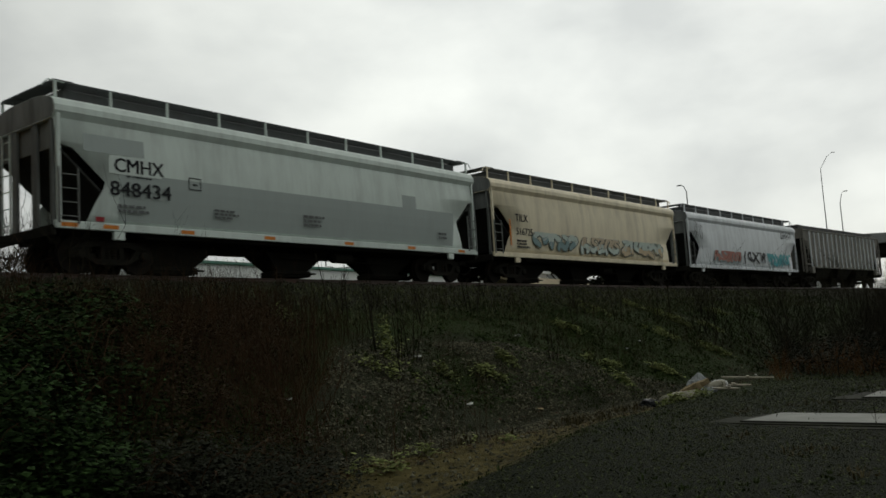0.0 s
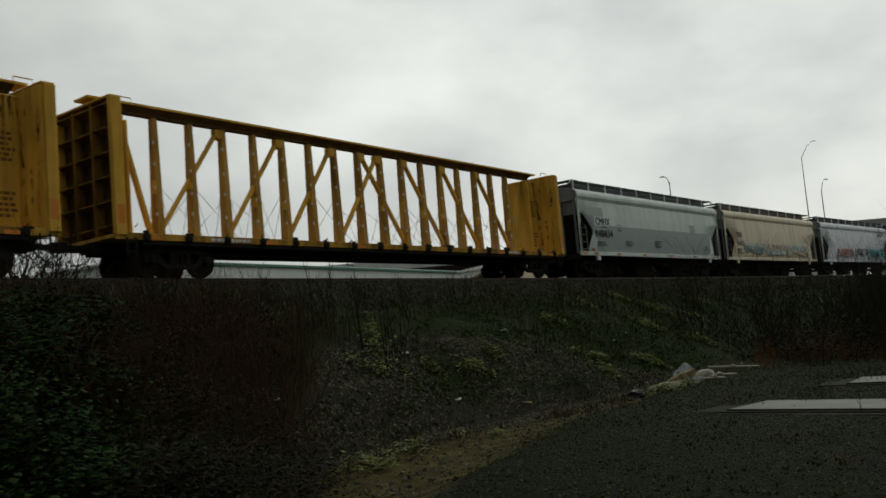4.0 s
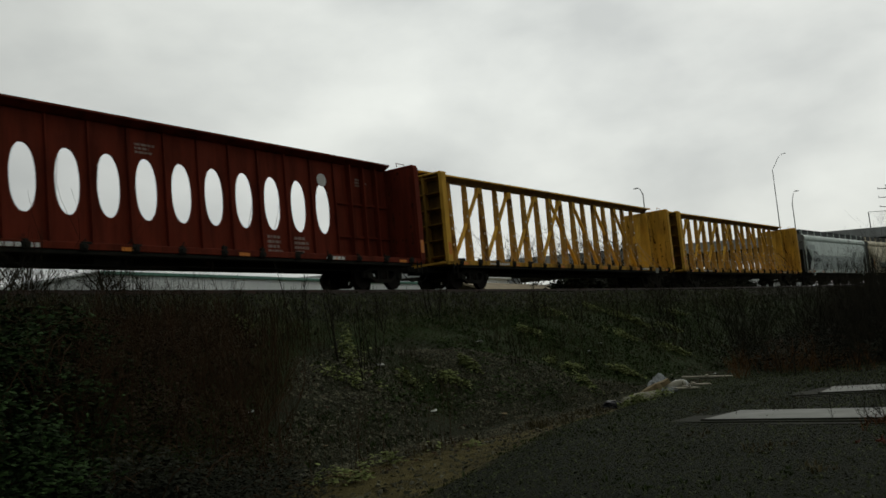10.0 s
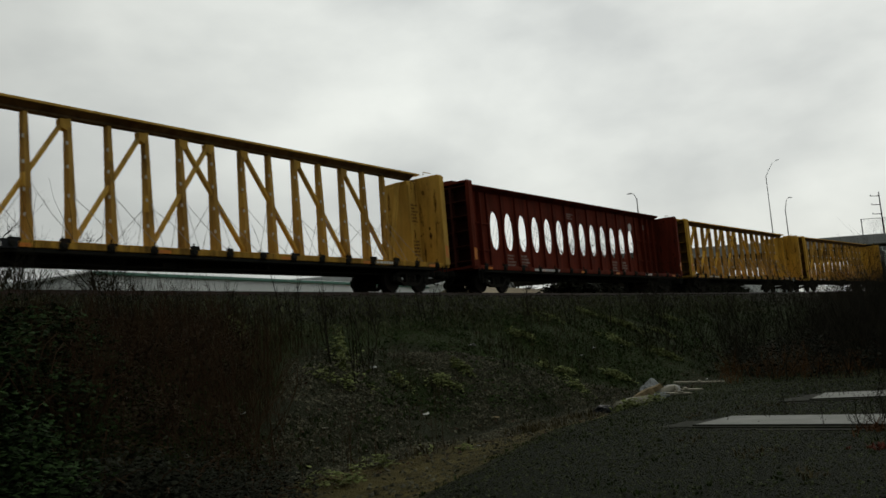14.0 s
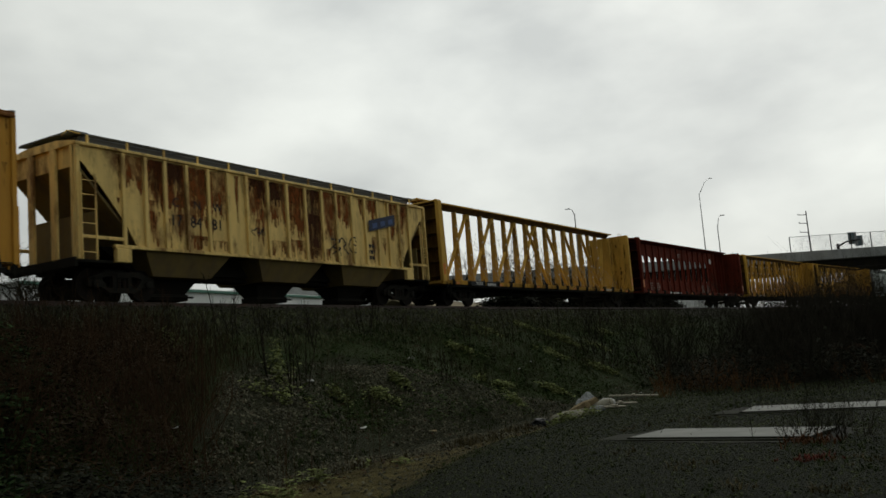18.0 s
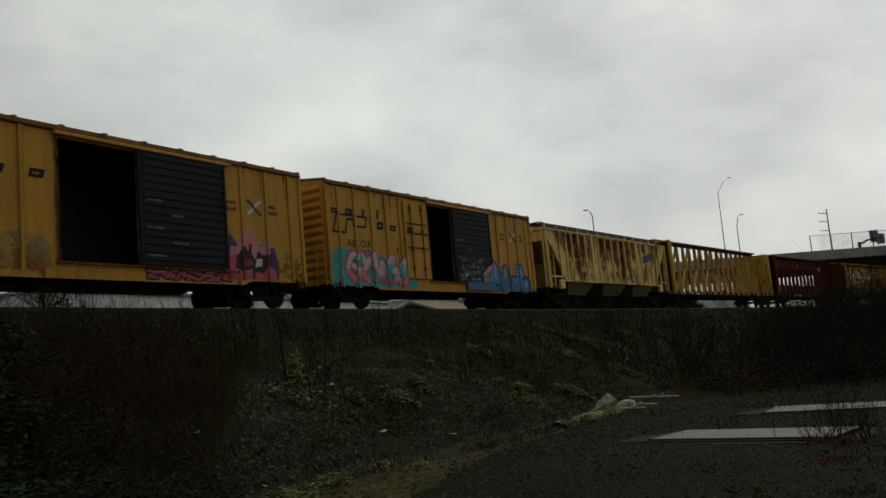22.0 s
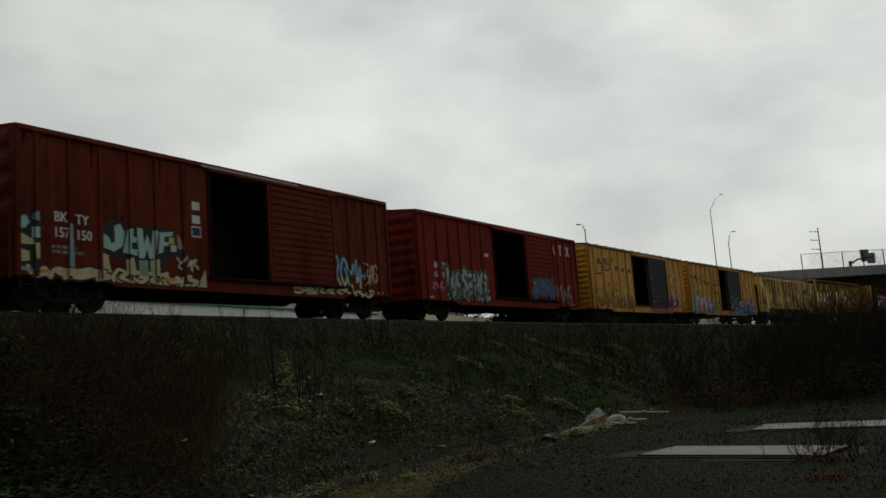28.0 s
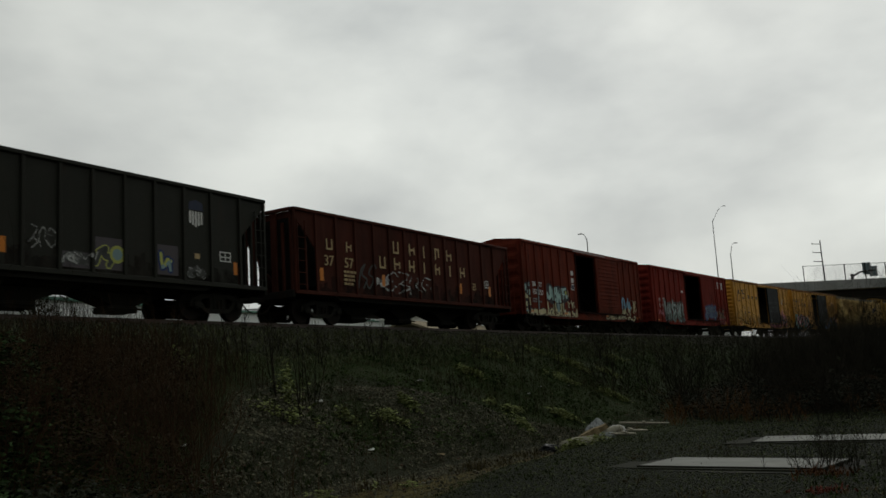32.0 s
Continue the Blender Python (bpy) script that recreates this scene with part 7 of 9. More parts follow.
def cross_mark(car, x, z):
    """A crossed mark: a dark bar over a white one, with small words at both sides."""
    w = 0.085
    for k, m, d in ((1, M_WHITE, 0.0), (-1, M_CROSS, 0.002)):
        g = Geo()
        g.add([(x - 0.30 * k - w, -1.504 - d, z - 0.25), (x - 0.30 * k + w, -1.504 - d, z - 0.25), (x + 0.30 * k + w, -1.504 - d, z + 0.25), (x + 0.30 * k - w, -1.504 - d, z + 0.25)], [(0, 1, 2, 3)])
        part("cross_bar", g, m, car)
    for k in (-1, 1):  # white tips on the dark bar, dark tips on the white one
        for up, m in ((k, M_WHITE), (-k, M_CROSS)):
            px, pz = x + 0.24 * k, z + 0.2 * up
            part("cross_tip", Geo().add([(px - 0.10, -1.5085, pz - 0.045), (px + 0.04, -1.5085, pz - 0.045), (px + 0.10, -1.5085, pz + 0.045), (px - 0.04, -1.5085, pz + 0.045)], [(0, 1, 2, 3)]), m, car)
    for tx, dx, dz in (("next", -1.25, 0.02), ("load", -1.22, -0.20), ("any", 0.68, 0.04), ("road", 0.64, -0.17)):
        writing(car, tx, x + dx, z + dz, 0.17, M_INK, -1.504, stretch=0.95, weight=0.06)


M_CROSS = paint("dark_slate_mark", (0.055, 0.075, 0.09), 0.6, 0.1, 0.3)


def shield(car, x, z):
    g = Geo()
    pts = [(-0.30, 0.10), (-0.26, 0.34), (0.0, 0.42), (0.26, 0.34), (0.30, 0.10)]
    g.add([(x + a, -1.466, z + b) for a, b in pts], [(0, 4, 3, 2, 1)])
    part("badge", g, M_NAVY, car, "dark blue shield top")
    s = Geo()
    for k in range(5):
        a = x - 0.27 + k * 0.115
        dip = 0.10 * abs(k - 2) / 2
        s.add([(a, -1.466, z - 0.42 + dip), (a + 0.075, -1.466, z - 0.42 + dip), (a + 0.075, -1.466, z + 0.06), (a, -1.466, z + 0.06)], [(0, 1, 2, 3)])
    part("badge_stripes", s, M_WHITE, car, "white shield stripes")


M_BLUE = paint("blue_mark_paint", (0.05, 0.09, 0.22), 0.5, 0, 0.2)
M_NAVY = paint("navy_badge_paint", (0.02, 0.03, 0.06), 0.5, 0.05, 0.2)
M_FADED = paint("worn_pale_lettering", (0.46, 0.34, 0.17), 0.65, 0.1, 0.5, dust=(0.12, 0.07, 0.05))
# Bins and slopes of the cream car: shade put into an olive paint.
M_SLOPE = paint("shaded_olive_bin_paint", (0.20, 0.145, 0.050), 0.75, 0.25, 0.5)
build_train()


# ---- bridge, lamps, signs and buildings beyond the track ----
def lamp_post(x, y, z0, height, arm, rise, way, label):
    """A street lamp: tapered pole with a raised, bent arm and a flat head."""
    ob = tagged(new("street_lamp"), label, "street lamp", "street lamps")
    ob.location = (x, y, z0)
    part("base", Geo().disc((0, 0, 0), (0, 0, 1), [(0, 0.28), (0.05, 0.28), (0.08, 0.2), (0.5, 0.17)], 12), M_GALV, ob)
    part("pole", Geo().tube([(0, 0, 0.1), (0, 0, height)], 0.085, 0.045, 10), M_GALV, ob)
    w = Vector(way).normalized()
    tip = Vector((0, 0, height)) + w * (arm - 0.5) + Vector((0, 0, rise * 0.95))
    mid = Vector((0, 0, height)) + w * (arm - 0.5) * 0.6 + Vector((0, 0, rise * 0.72))
    a = part("arm", Geo().tube([(0, 0, height - 0.1), mid, tip, tip + w * 0.2 + Vector((0, 0, rise * 0.05))], 0.038, 0.028, 8), M_GALV, ob)
    h = Geo()
    s = Vector((-w.y, w.x, 0)) * 0.09
    p, q = tip + w * 0.1, tip + w * 0.48
    h.add([p - s, p + s, q + s, q - s, p - s * 0.7 + Vector((0, 0, 0.10)), p + s * 0.7 + Vector((0, 0, 0.10)), q + s * 0.6 + Vector((0, 0, 0.06)), q - s * 0.6 + Vector((0, 0, 0.06))], [(0, 3, 2, 1), (4, 5, 6, 7), (0, 1, 5, 4), (1, 2, 6, 5), (2, 3, 7, 6), (3, 0, 4, 7)])
    part("lamp_head", h, M_GALV, a)
    return ob


# Girder tone holds the shade under the overhanging deck, beside dark steel.
M_GIRDER = paint("shaded_weathered_steel", (0.030, 0.028, 0.024), 0.85, 0.3, 0.5, gloss=0.04, dust=(0.03, 0.026, 0.02), seed=91)
BR0, BR1, DECK_Z = Vector((160.0, -26.0, 0)), Vector((104.0, 60.0, 0)), EYE + 11.2


def bridge_point(k, off=0.0, z=0.0):
    d = (BR1 - BR0).normalized()
    n = Vector((d.y, -d.x, 0))  # to the far side from the yard
    p = BR0 + (BR1 - BR0) * k + n * off
    return Vector((p.x, p.y, z))


def build_bridge():
    br = tagged(new("overpass"), "grey concrete road overpass crossing the railway", "bridge", kind="structure")
    d = (BR1 - BR0).normalized()
    n = Vector((d.y, -d.x, 0))
    m = Matrix((d, n, (0, 0, 1))).transposed().to_4x4()
    m.translation = BR0
    br.matrix_basis = m
    ln = (BR1 - BR0).length + 60
    part("deck", Geo().box(-40, ln, 0.0, 11, DECK_Z - 0.45, DECK_Z, 0.03), M_BRIDGE, br)
    for y in (-0.12, 10.82):
        part("parapet", Geo().box(-40, ln, y, y + 0.3, DECK_Z - 0.5, DECK_Z + 0.85, 0.03), M_BRIDGE, br)
    for y in (1.9, 4.2, 6.5, 8.8):
        part("girder", Geo().loft([(y - 0.3, DECK_Z - 1.9), (y + 0.3, DECK_Z - 1.9), (y + 0.3, DECK_Z - 1.7), (y + 0.1, DECK_Z - 1.55), (y + 0.1, DECK_Z - 0.7), (y + 0.4, DECK_Z - 0.452), (y - 0.4, DECK_Z - 0.452), (y - 0.1, DECK_Z - 0.7), (y - 0.1, DECK_Z - 1.55), (y - 0.3, DECK_Z - 1.7)], -40, ln), M_GIRDER, br, "weathered girder, deck shade in its colour")
    for x in (12.0, 70.0, 100.0, 130):
        p = bridge_point(0)
        part("pier_cap", Geo().box(x - 0.8, x + 0.8, 0.2, 10.8, DECK_Z - 2.9, DECK_Z - 1.902, 0.05), M_BRIDGE, br)
        for y in (2.0, 9.0):
            part("pier", Geo().disc((x, y, -1), (0, 0, 1), [(0, 0.6), (DECK_Z - 1.9, 0.6)], 16), M_BRIDGE, br)
    # fence over the railway
    fence = tagged(new("bridge_fence"), "chain-link fence on the overpass parapet", "fence")
    fence.matrix_basis = m
    zb = DECK_Z + 0.85
    xs = [11.7 + 3.0 * k for k in range(14)]
    for x in xs:
        part("fence_post", Geo().tube([(x, 0.03, zb), (x, 0.03, zb + 2.2)], 0.07, n=6), M_UNDER, fence)
    part("top_rail", Geo().tube([(xs[0], 0.03, zb + 2.18), (xs[-1], 0.03, zb + 2.18)], 0.035, n=6), M_GALV, fence)
    g = Geo()
    for k in range(240):
        a = xs[0] + (xs[-1] - xs[0]) * k / 240
        for e in (-1, 1):
            b = a + e * 1.8
            if xs[0] <= b <= xs[-1]:
                g.tube([(a, 0.03, zb + 0.05), (b, 0.03, zb + 2.15)], 0.006, n=3, cap=False)
    tagged(part("wire_mesh", g, M_GALV, fence), kind="stuff")
    # sign seen from behind
    sign = tagged(new("road_sign"), "backs of dark green road signs on a mast arm", "road sign")
    sign.matrix_basis = m @ Matrix.Translation((42.3, 2.6, DECK_Z))
    part("mast", Geo().tube([(0, 0, 0), (0, 0, 1.9)], 0.24, 0.22, 10), M_UNDER, sign)
    part("mast_arm", Geo().tube([(0, 0, 1.5), (-1.2, 0, 2.1), (-3.4, 0, 2.35)], 0.15, 0.10, 8), M_UNDER, sign)
    for x, z, w, hg in ((-2.45, 1.75, 1.3, 1.75), (-3.4, 1.45, 1.2, 1.5)):
        pl = part("sign_panel", Geo().box(x - w / 2, x + w / 2, 0.18 - x * 0.02, 0.24 - x * 0.02, z, z + hg, 0.02), M_SIGN, sign)
        for k in (-0.3, 0.3):
            part("stiffener", Geo().box(x + k * w - 0.05, x + k * w + 0.05, 0.05, 0.175, z + 0.1, z + hg - 0.1), M_GALV, pl)


M_SIGN = paint("dark_sign_back", (0.10, 0.15, 0.16), 0.5, 0.02, 0.2)
build_bridge()
lamp_post(126.0, 26.9, DECK_Z, 10.2, 2.0, 2.05, (0.25, -1, 0), "tall grey street lamp on the overpass")
lamp_post(96.0, 18.98, ground_z(96.0, 18.98), 14.11 - ground_z(96.0, 18.98), 0.85, 1.12, (0.25, -1, 0), "grey street lamp beyond the railway")
lamp_post(74.0, 26.9, ground_z(74.0, 26.9), 14.07 - ground_z(74.0, 26.9), 0.80, 0.52, (-0.2, 1, 0), "small grey street lamp beyond the railway")


def utility_pole(x, y, h):
    ob = tagged(new("utility_pole"), "dark steel utility pole with short insulator arms", "utility pole")
    ob.location = (x, y, 0)
    part("pole", Geo().tube([(0, 0, 0), (0, 0, h)], 0.17, 0.09, 10), M_UNDER, ob)
    for k, z in enumerate((h - 0.7, h - 2.2, h - 3.8)):
        arm = part("arm", Geo().tube([(0, 0, z), (-0.5, 1.25, z + 0.1)], 0.07, 0.05, 6), M_UNDER, ob)
        part("insulator", Geo().disc((-0.5, 1.25, z + 0.05), (0, 0, 1), [(0, 0.05), (0.05, 0.12), (0.1, 0.06), (0.15, 0.12), (0.2, 0.06), (0.3, 0.04)], 8), M_GALV, arm)


utility_pole(165.0, 17.3, EYE + 22.0)


def warehouse(x0, x1, y, depth, z_top, wall_mat, trim_mat, label, bays):
    ob = tagged(new("warehouse"), label, "warehouse")
    zb = ground_z(min(x0, 150), y) - 0.3
    part("wall", Geo().box(x0, x1, y, y + depth, zb, z_top - 0.1), wall_mat, ob)
    part("roof", Geo().loft([(y - 0.3, z_top - 0.098), (y + depth + 0.3, z_top - 0.098), (y + depth + 0.3, z_top), (y + depth / 2, z_top + 0.3), (y - 0.3, z_top)], x0 - 0.3, x1 + 0.3), wall_mat, ob)
    part("fascia", Geo().box(x0 - 0.3, x1 + 0.3, y - 0.35, y - 0.003, z_top - 0.30, z_top - 0.05, 0.03), trim_mat, ob, "green roof edge")
    for k in range(bays + 1):
        x = x0 + (x1 - x0) * k / bays
        part("wall_rib", Geo().box(x - 0.12, x + 0.12, y - 0.10, y - 0.003, zb, z_top - 0.56), wall_mat, ob)
    return ob


M_SIDING = matte("pale_metal_siding", (0.80, 0.82, 0.80), 0.5, 0.08, 0.5, 0.05)
M_GREEN = paint("green_trim", (0.12, 0.26, 0.20), 0.5, 0.0, 0.2)
M_TANROOF = matte("tan_roofing", (0.24, 0.20, 0.13), 0.85, 0.2, 0.8, 0.2)
warehouse(44, 100, 62, 30, EYE + 9.0, M_SIDING, M_GREEN, "long pale warehouse with green roof edge", 8)
warehouse(76, 80.5, 45, 6, EYE + 7.4, M_SIDING, M_SIDING, "small white shed behind the railway", 2)


def low_house(x0, x1, y, depth, z_wall, z_ridge):
    ob = tagged(new("low_house"), "low building with a broad tan roof", "house")
    zb = ground_z(x0, y) - 0.3
    part("wall", Geo().box(x0 + 0.5, x1 - 0.5, y + 0.5, y + depth - 0.5, zb, z_wall), M_SIDING, ob)
    part("roof", Geo().loft([(y, z_wall), (y + depth / 2, z_ridge), (y + depth, z_wall), (y + depth, z_wall + 0.2), (y + depth / 2, z_ridge + 0.2), (y, z_wall + 0.2)], x0, x1), M_TANROOF, ob)


low_house(68, 96, 38.5, 9, EYE + 4.6, EYE + 6.2)


def box_trailer(x, y, turn):
    ob = tagged(new("box_trailer"), "white road trailer parked behind the railway", "trailer")
    ob.matrix_basis = pose(x, y, ground_z(x, y), 0, 0, turn)
    part("body", Geo().box(-6, 6, -1.25, 1.25, 1.15, 3.9, 0.04), M_SIDING, ob)
    part("chassis", Geo().box(-5.8, 5.8, -0.6, 0.6, 0.85, 1.148, 0.02), M_UNDER, ob)
    for wx in (-4.6, -3.3):
        for s in (-1, 1):
            part("wheel", Geo().disc((wx, s * 0.95, 0.5), (0, s, 0), [(0, 0.5), (0.25, 0.5), (0.27, 0.3), (0.2, 0.15)], 16), M_UNDER, ob)
    for s in (-0.7, 0.7):
        part("landing_leg", Geo().box(3.6, 3.75, s - 0.08, s + 0.08, 0, 1.148), M_GALV, ob)


box_trailer(118, 29, 75)


# ---- yard things ----
M_FOOTING = matte("dark_footing_edge", (0.012, 0.013, 0.007), 0.9, 0.4, 4, 0.4)

M_STEP = matte("mossy_wet_concrete", (0.014, 0.016, 0.008), 0.9, 0.4, 3, 0.4)


def slab(x, y, turn, lx, ly, zt, label):
    """A concrete pad on a rough footing, its edge chipped."""
    ob = tagged(new("concrete_slab"), label, "concrete slab", "concrete slabs on the yard")
    ob.matrix_basis = pose(x, y, zt, 0, 0, turn)
    part("pad", Geo().box(-lx / 2, lx / 2, -ly / 2, ly / 2, -0.10, 0.04, 0.012), M_CONCRETE, ob)
    # Strips added round the pad; edge shade and dirt are in their colour.
    part("edge_shade_strip", Geo().box(-lx / 2 - 0.03, lx / 2 + 0.03, -ly / 2 - 0.03, -ly / 2 - 0.002, -0.12, 0.036), M_FOOTING, ob, "dark strip round the slab, shade and dirt in its colour")
    part("edge_shade_strip", Geo().box(-lx / 2 - 0.03, lx / 2 + 0.03, ly / 2 + 0.002, ly / 2 + 0.03, -0.12, 0.036), M_FOOTING, ob, "dark strip round the slab, shade and dirt in its colour")
    part("edge_shade_strip", Geo().box(-lx / 2 - 0.03, -lx / 2 - 0.002, -ly / 2, ly / 2, -0.12, 0.036), M_FOOTING, ob, "dark strip round the slab, shade and dirt in its colour")
    part("edge_shade_strip", Geo().box(lx / 2 + 0.002, lx / 2 + 0.03, -ly / 2, ly / 2, -0.12, 0.036), M_FOOTING, ob, "dark strip round the slab, shade and dirt in its colour")
    step = Geo().box(-lx / 2 + 0.1, lx / 2 + 0.62, ly / 2 + 0.034, ly / 2 + 0.17, -0.14, 0.012, 0.01)
    step.box(lx / 2 + 0.034, lx / 2 + 0.62, -0.1 * ly, ly / 2 + 0.03, -0.14, 0.010, 0.01)
    part("lower_step", step, M_STEP, ob, "mossy lower edge of the slab")
    rnd = random.Random(int(x * 10))
    pts = [(math.cos(a) * 1 / max(abs(math.cos(a)), abs(math.sin(a))), math.sin(a) / max(abs(math.cos(a)), abs(math.sin(a)))) for a in [2 * math.pi * k / 32 for k in range(32)]]
    vs = [(px * (lx / 2 + 0.38 + rnd.uniform(-0.1, 0.12)), py * (ly / 2 + 0.38 + rnd.uniform(-0.1, 0.12)), -0.012) for px, py in pts]
    g = Geo().add(vs + [(a * 1.03, b * 1.03, -0.35) for a, b, _ in vs], [tuple(range(32))] + [(k, k + 32, (k + 1) % 32 + 32, (k + 1) % 32) for k in range(32)])
    part("footing", g, M_FOOTING, ob, "rough dark footing")


slab(16.08, 3.37, 80, 3.15, 1.5, 0.02, "pale weathered concrete slab lying in the gravel")
slab(21.5, 0.9, 90, 6.3, 1.65, 0.02, "pale concrete slab further along the yard")


def debris_heap(x, y):
    """Dumped rubbish: a crumpled tarpaulin, a rolled mat, boards and bags."""
    rnd = random.Random(8)

    def lump(name, label, cat, cx, cy, sx, sy, sz, turn, mat, seed):
        v, f = [], []
        a, b = 30, 18
        for j in range(b + 1):
            th = math.pi * j / b
            for i in range(a):
                ph = 2 * math.pi * i / a
                d = Vector((math.sin(th) * math.cos(ph), math.sin(th) * math.sin(ph), math.cos(th)))
                k = 1 + 0.30 * noise.noise(d * 1.4 + Vector((seed, 0, 0))) + 0.16 * noise.noise(d * 3.4 + Vector((seed, 3, 0))) + 0.06 * noise.noise(d * 9 + Vector((seed, 5, 0)))
                v.append((d.x * sx * k, d.y * sy * k, max(0.0, d.z * sz * k * 0.8 + sz * 0.4)))
        for j in range(b):
            for i in range(a):
                f.append((j * a + i, (j + 1) * a + i, (j + 1) * a + (i + 1) % a, j * a + (i + 1) % a))
        ob = tagged(new(name, Geo().add(v, f).mesh(name, mat)), label, cat)
        ob.matrix_basis = pose(cx, cy, ground_z(cx, cy) - 0.03, 0, 0, turn)

    lump("tarpaulin", "bundled pale grey tarpaulin dumped by the ditch", "tarpaulin", x - 0.1, y - 0.12, 0.26, 0.34, 0.52, 25, M_TARP, 1)
    lump("tarpaulin", "crumpled grey tarpaulin under the rubbish", "tarpaulin", x - 0.75, y - 0.45, 0.24, 0.50, 0.24, 10, M_TARP, 3)
    lump("plastic_sheet", "dirty white plastic sheet lying on the rubbish", "plastic sheet", x + 0.2, y - 0.65, 0.20, 0.32, 0.26, 10, M_SHEET, 13)
    lump("bin_bag", "dark red rubbish bag", "bag", x - 1.65, y + 0.40, 0.15, 0.18, 0.15, 0, M_BAG, 17)
    lump("bin_bag", "black rubbish bag beside the ditch", "bag", x - 1.9, y + 0.65, 0.24, 0.32, 0.20, 10, M_BLACKBAG, 19)
    # the folded carpet leans on the bundle; the foam mat lies along the foot
    carpet = tagged(new("carpet"), "stiff folded tan carpet leaning on the bundle", "carpet")
    cx, cy = x - 1.0, y + 0.30
    carpet.matrix_basis = pose(cx, cy, ground_z(cx, cy), 0, 0, -63)
    g = Geo()
    for i in range(9):
        k = i / 8
        px, pz, wob = 0.95 * k, 0.10 + 0.50 * k ** 0.85, 0.03 * math.sin(2.3 * i)
        th = 0.10 + 0.13 * math.sin(math.pi * min(1.0, k + 0.12))
        g.v += [(px + 0.06, -0.26 + wob, pz - 0.5 * th), (px + 0.05, 0.26 + wob, pz - 0.5 * th), (px, 0.24 + wob, pz + 0.5 * th), (px, -0.24 + wob, pz + 0.5 * th + 0.02 * math.sin(4.1 * i))]
    g.f = [(4 * i + j, 4 * i + (j + 1) % 4, 4 * i + 4 + (j + 1) % 4, 4 * i + 4 + j) for i in range(8) for j in range(4)] + [(3, 2, 1, 0), (32, 33, 34, 35)]
    part("carpet_sheet", g, M_CARPET, carpet)
    pad = tagged(new("foam_mat"), "long pale foam mat lying rolled on the gravel", "mat")
    pts = []
    for i in range(13):
        k = i / 12
        px, py = x - 2.3 + 2.5 * k + 0.10 * math.sin(5 * k), y + 0.10 - 0.85 * k
        pts.append(Vector((px, py, ground_z(px, py) + 0.13 + 0.03 * math.sin(9 * k))))
    part("mat_roll", Geo().tube(pts, 0.17, 0.14, 9), M_PAD, pad, smooth=True)
    for k, (dx, dy, ln, tn) in enumerate(((0.5, -0.95, 1.0, -62), (-0.9, -1.2, 0.7, -40), (4.9, 0.0, 1.7, -72))):
        b = tagged(new("board"), "weathered pale board lying on the ground", "board", "dumped boards")
        b.matrix_basis = pose(x + dx, y + dy, ground_z(x + dx, y + dy) + 0.06, 2, 3, tn)
        part("plank", Geo().box(-ln / 2, ln / 2, -0.13, 0.13, -0.02, 0.02, 0.006), M_BOARD, b)
        part("batten", Geo().box(-0.05, 0.05, -0.18, 0.18, 0.022, 0.06, 0.005), M_BOARD, b)


M_BLACKBAG = matte("black_bag", (0.006, 0.007, 0.008), 0.4, 0.3, 4, 0.2)
M_PAD = matte("dirty_foam_mat", (0.22, 0.21, 0.16), 0.9, 0.35, 4, 0.4)
M_TARP = matte("grey_tarpaulin", (0.27, 0.29, 0.29), 0.6, 0.3, 3, 0.3)
M_CARPET = matte("tan_carpet", (0.20, 0.155, 0.085), 0.95, 0.3, 8, 0.5)
M_SHEET = matte("dirty_white_plastic", (0.50, 0.50, 0.47), 0.5, 0.25, 4, 0.2)
M_BAG = matte("dark_red_bag", (0.05, 0.008, 0.008), 0.4, 0.3, 4, 0.2)
M_BOARD = matte("weathered_board", (0.27, 0.25, 0.19), 0.85, 0.25, 5, 0.3)
debris_heap(25.6, 9.55)


def litter(x, y, r, mat, label, seed):
    rnd = random.Random(seed)
    g = Geo()
    pts = [(r * rnd.uniform(0.7, 1.1) * math.cos(a), r * rnd.uniform(0.7, 1.1) * math.sin(a), rnd.uniform(0, 0.6) * r) for a in [2 * math.pi * k / 7 for k in range(7)]]
    g.add(pts + [(a * 0.95, b * 0.95, c - 0.012) for a, b, c in pts], [tuple(range(7)), tuple(range(13, 6, -1))] + [(k, k + 7, (k + 1) % 7 + 7, (k + 1) % 7) for k in range(7)])
    ob = tagged(new("litter", g.mesh("litter", mat)), label, "litter")
    ob.location = (x, y, ground_z(x, y) + 0.02)


rnd = random.Random(77)
litter(24.1, 14.7, 0.16, M_SHEET, "crumpled white scrap on the embankment", 1)
for k in range(14):
    lx = rnd.uniform(10, 38)
    lu = rnd.uniform(-12.5, -6.5)
    litter(lx, bend_y(lx) + lu, rnd.uniform(0.04, 0.11), rnd.choice((M_SHEET, M_SHEET, M_BOARD, M_CARPET)), "small scrap of pale litter on the ground", 100 + k)


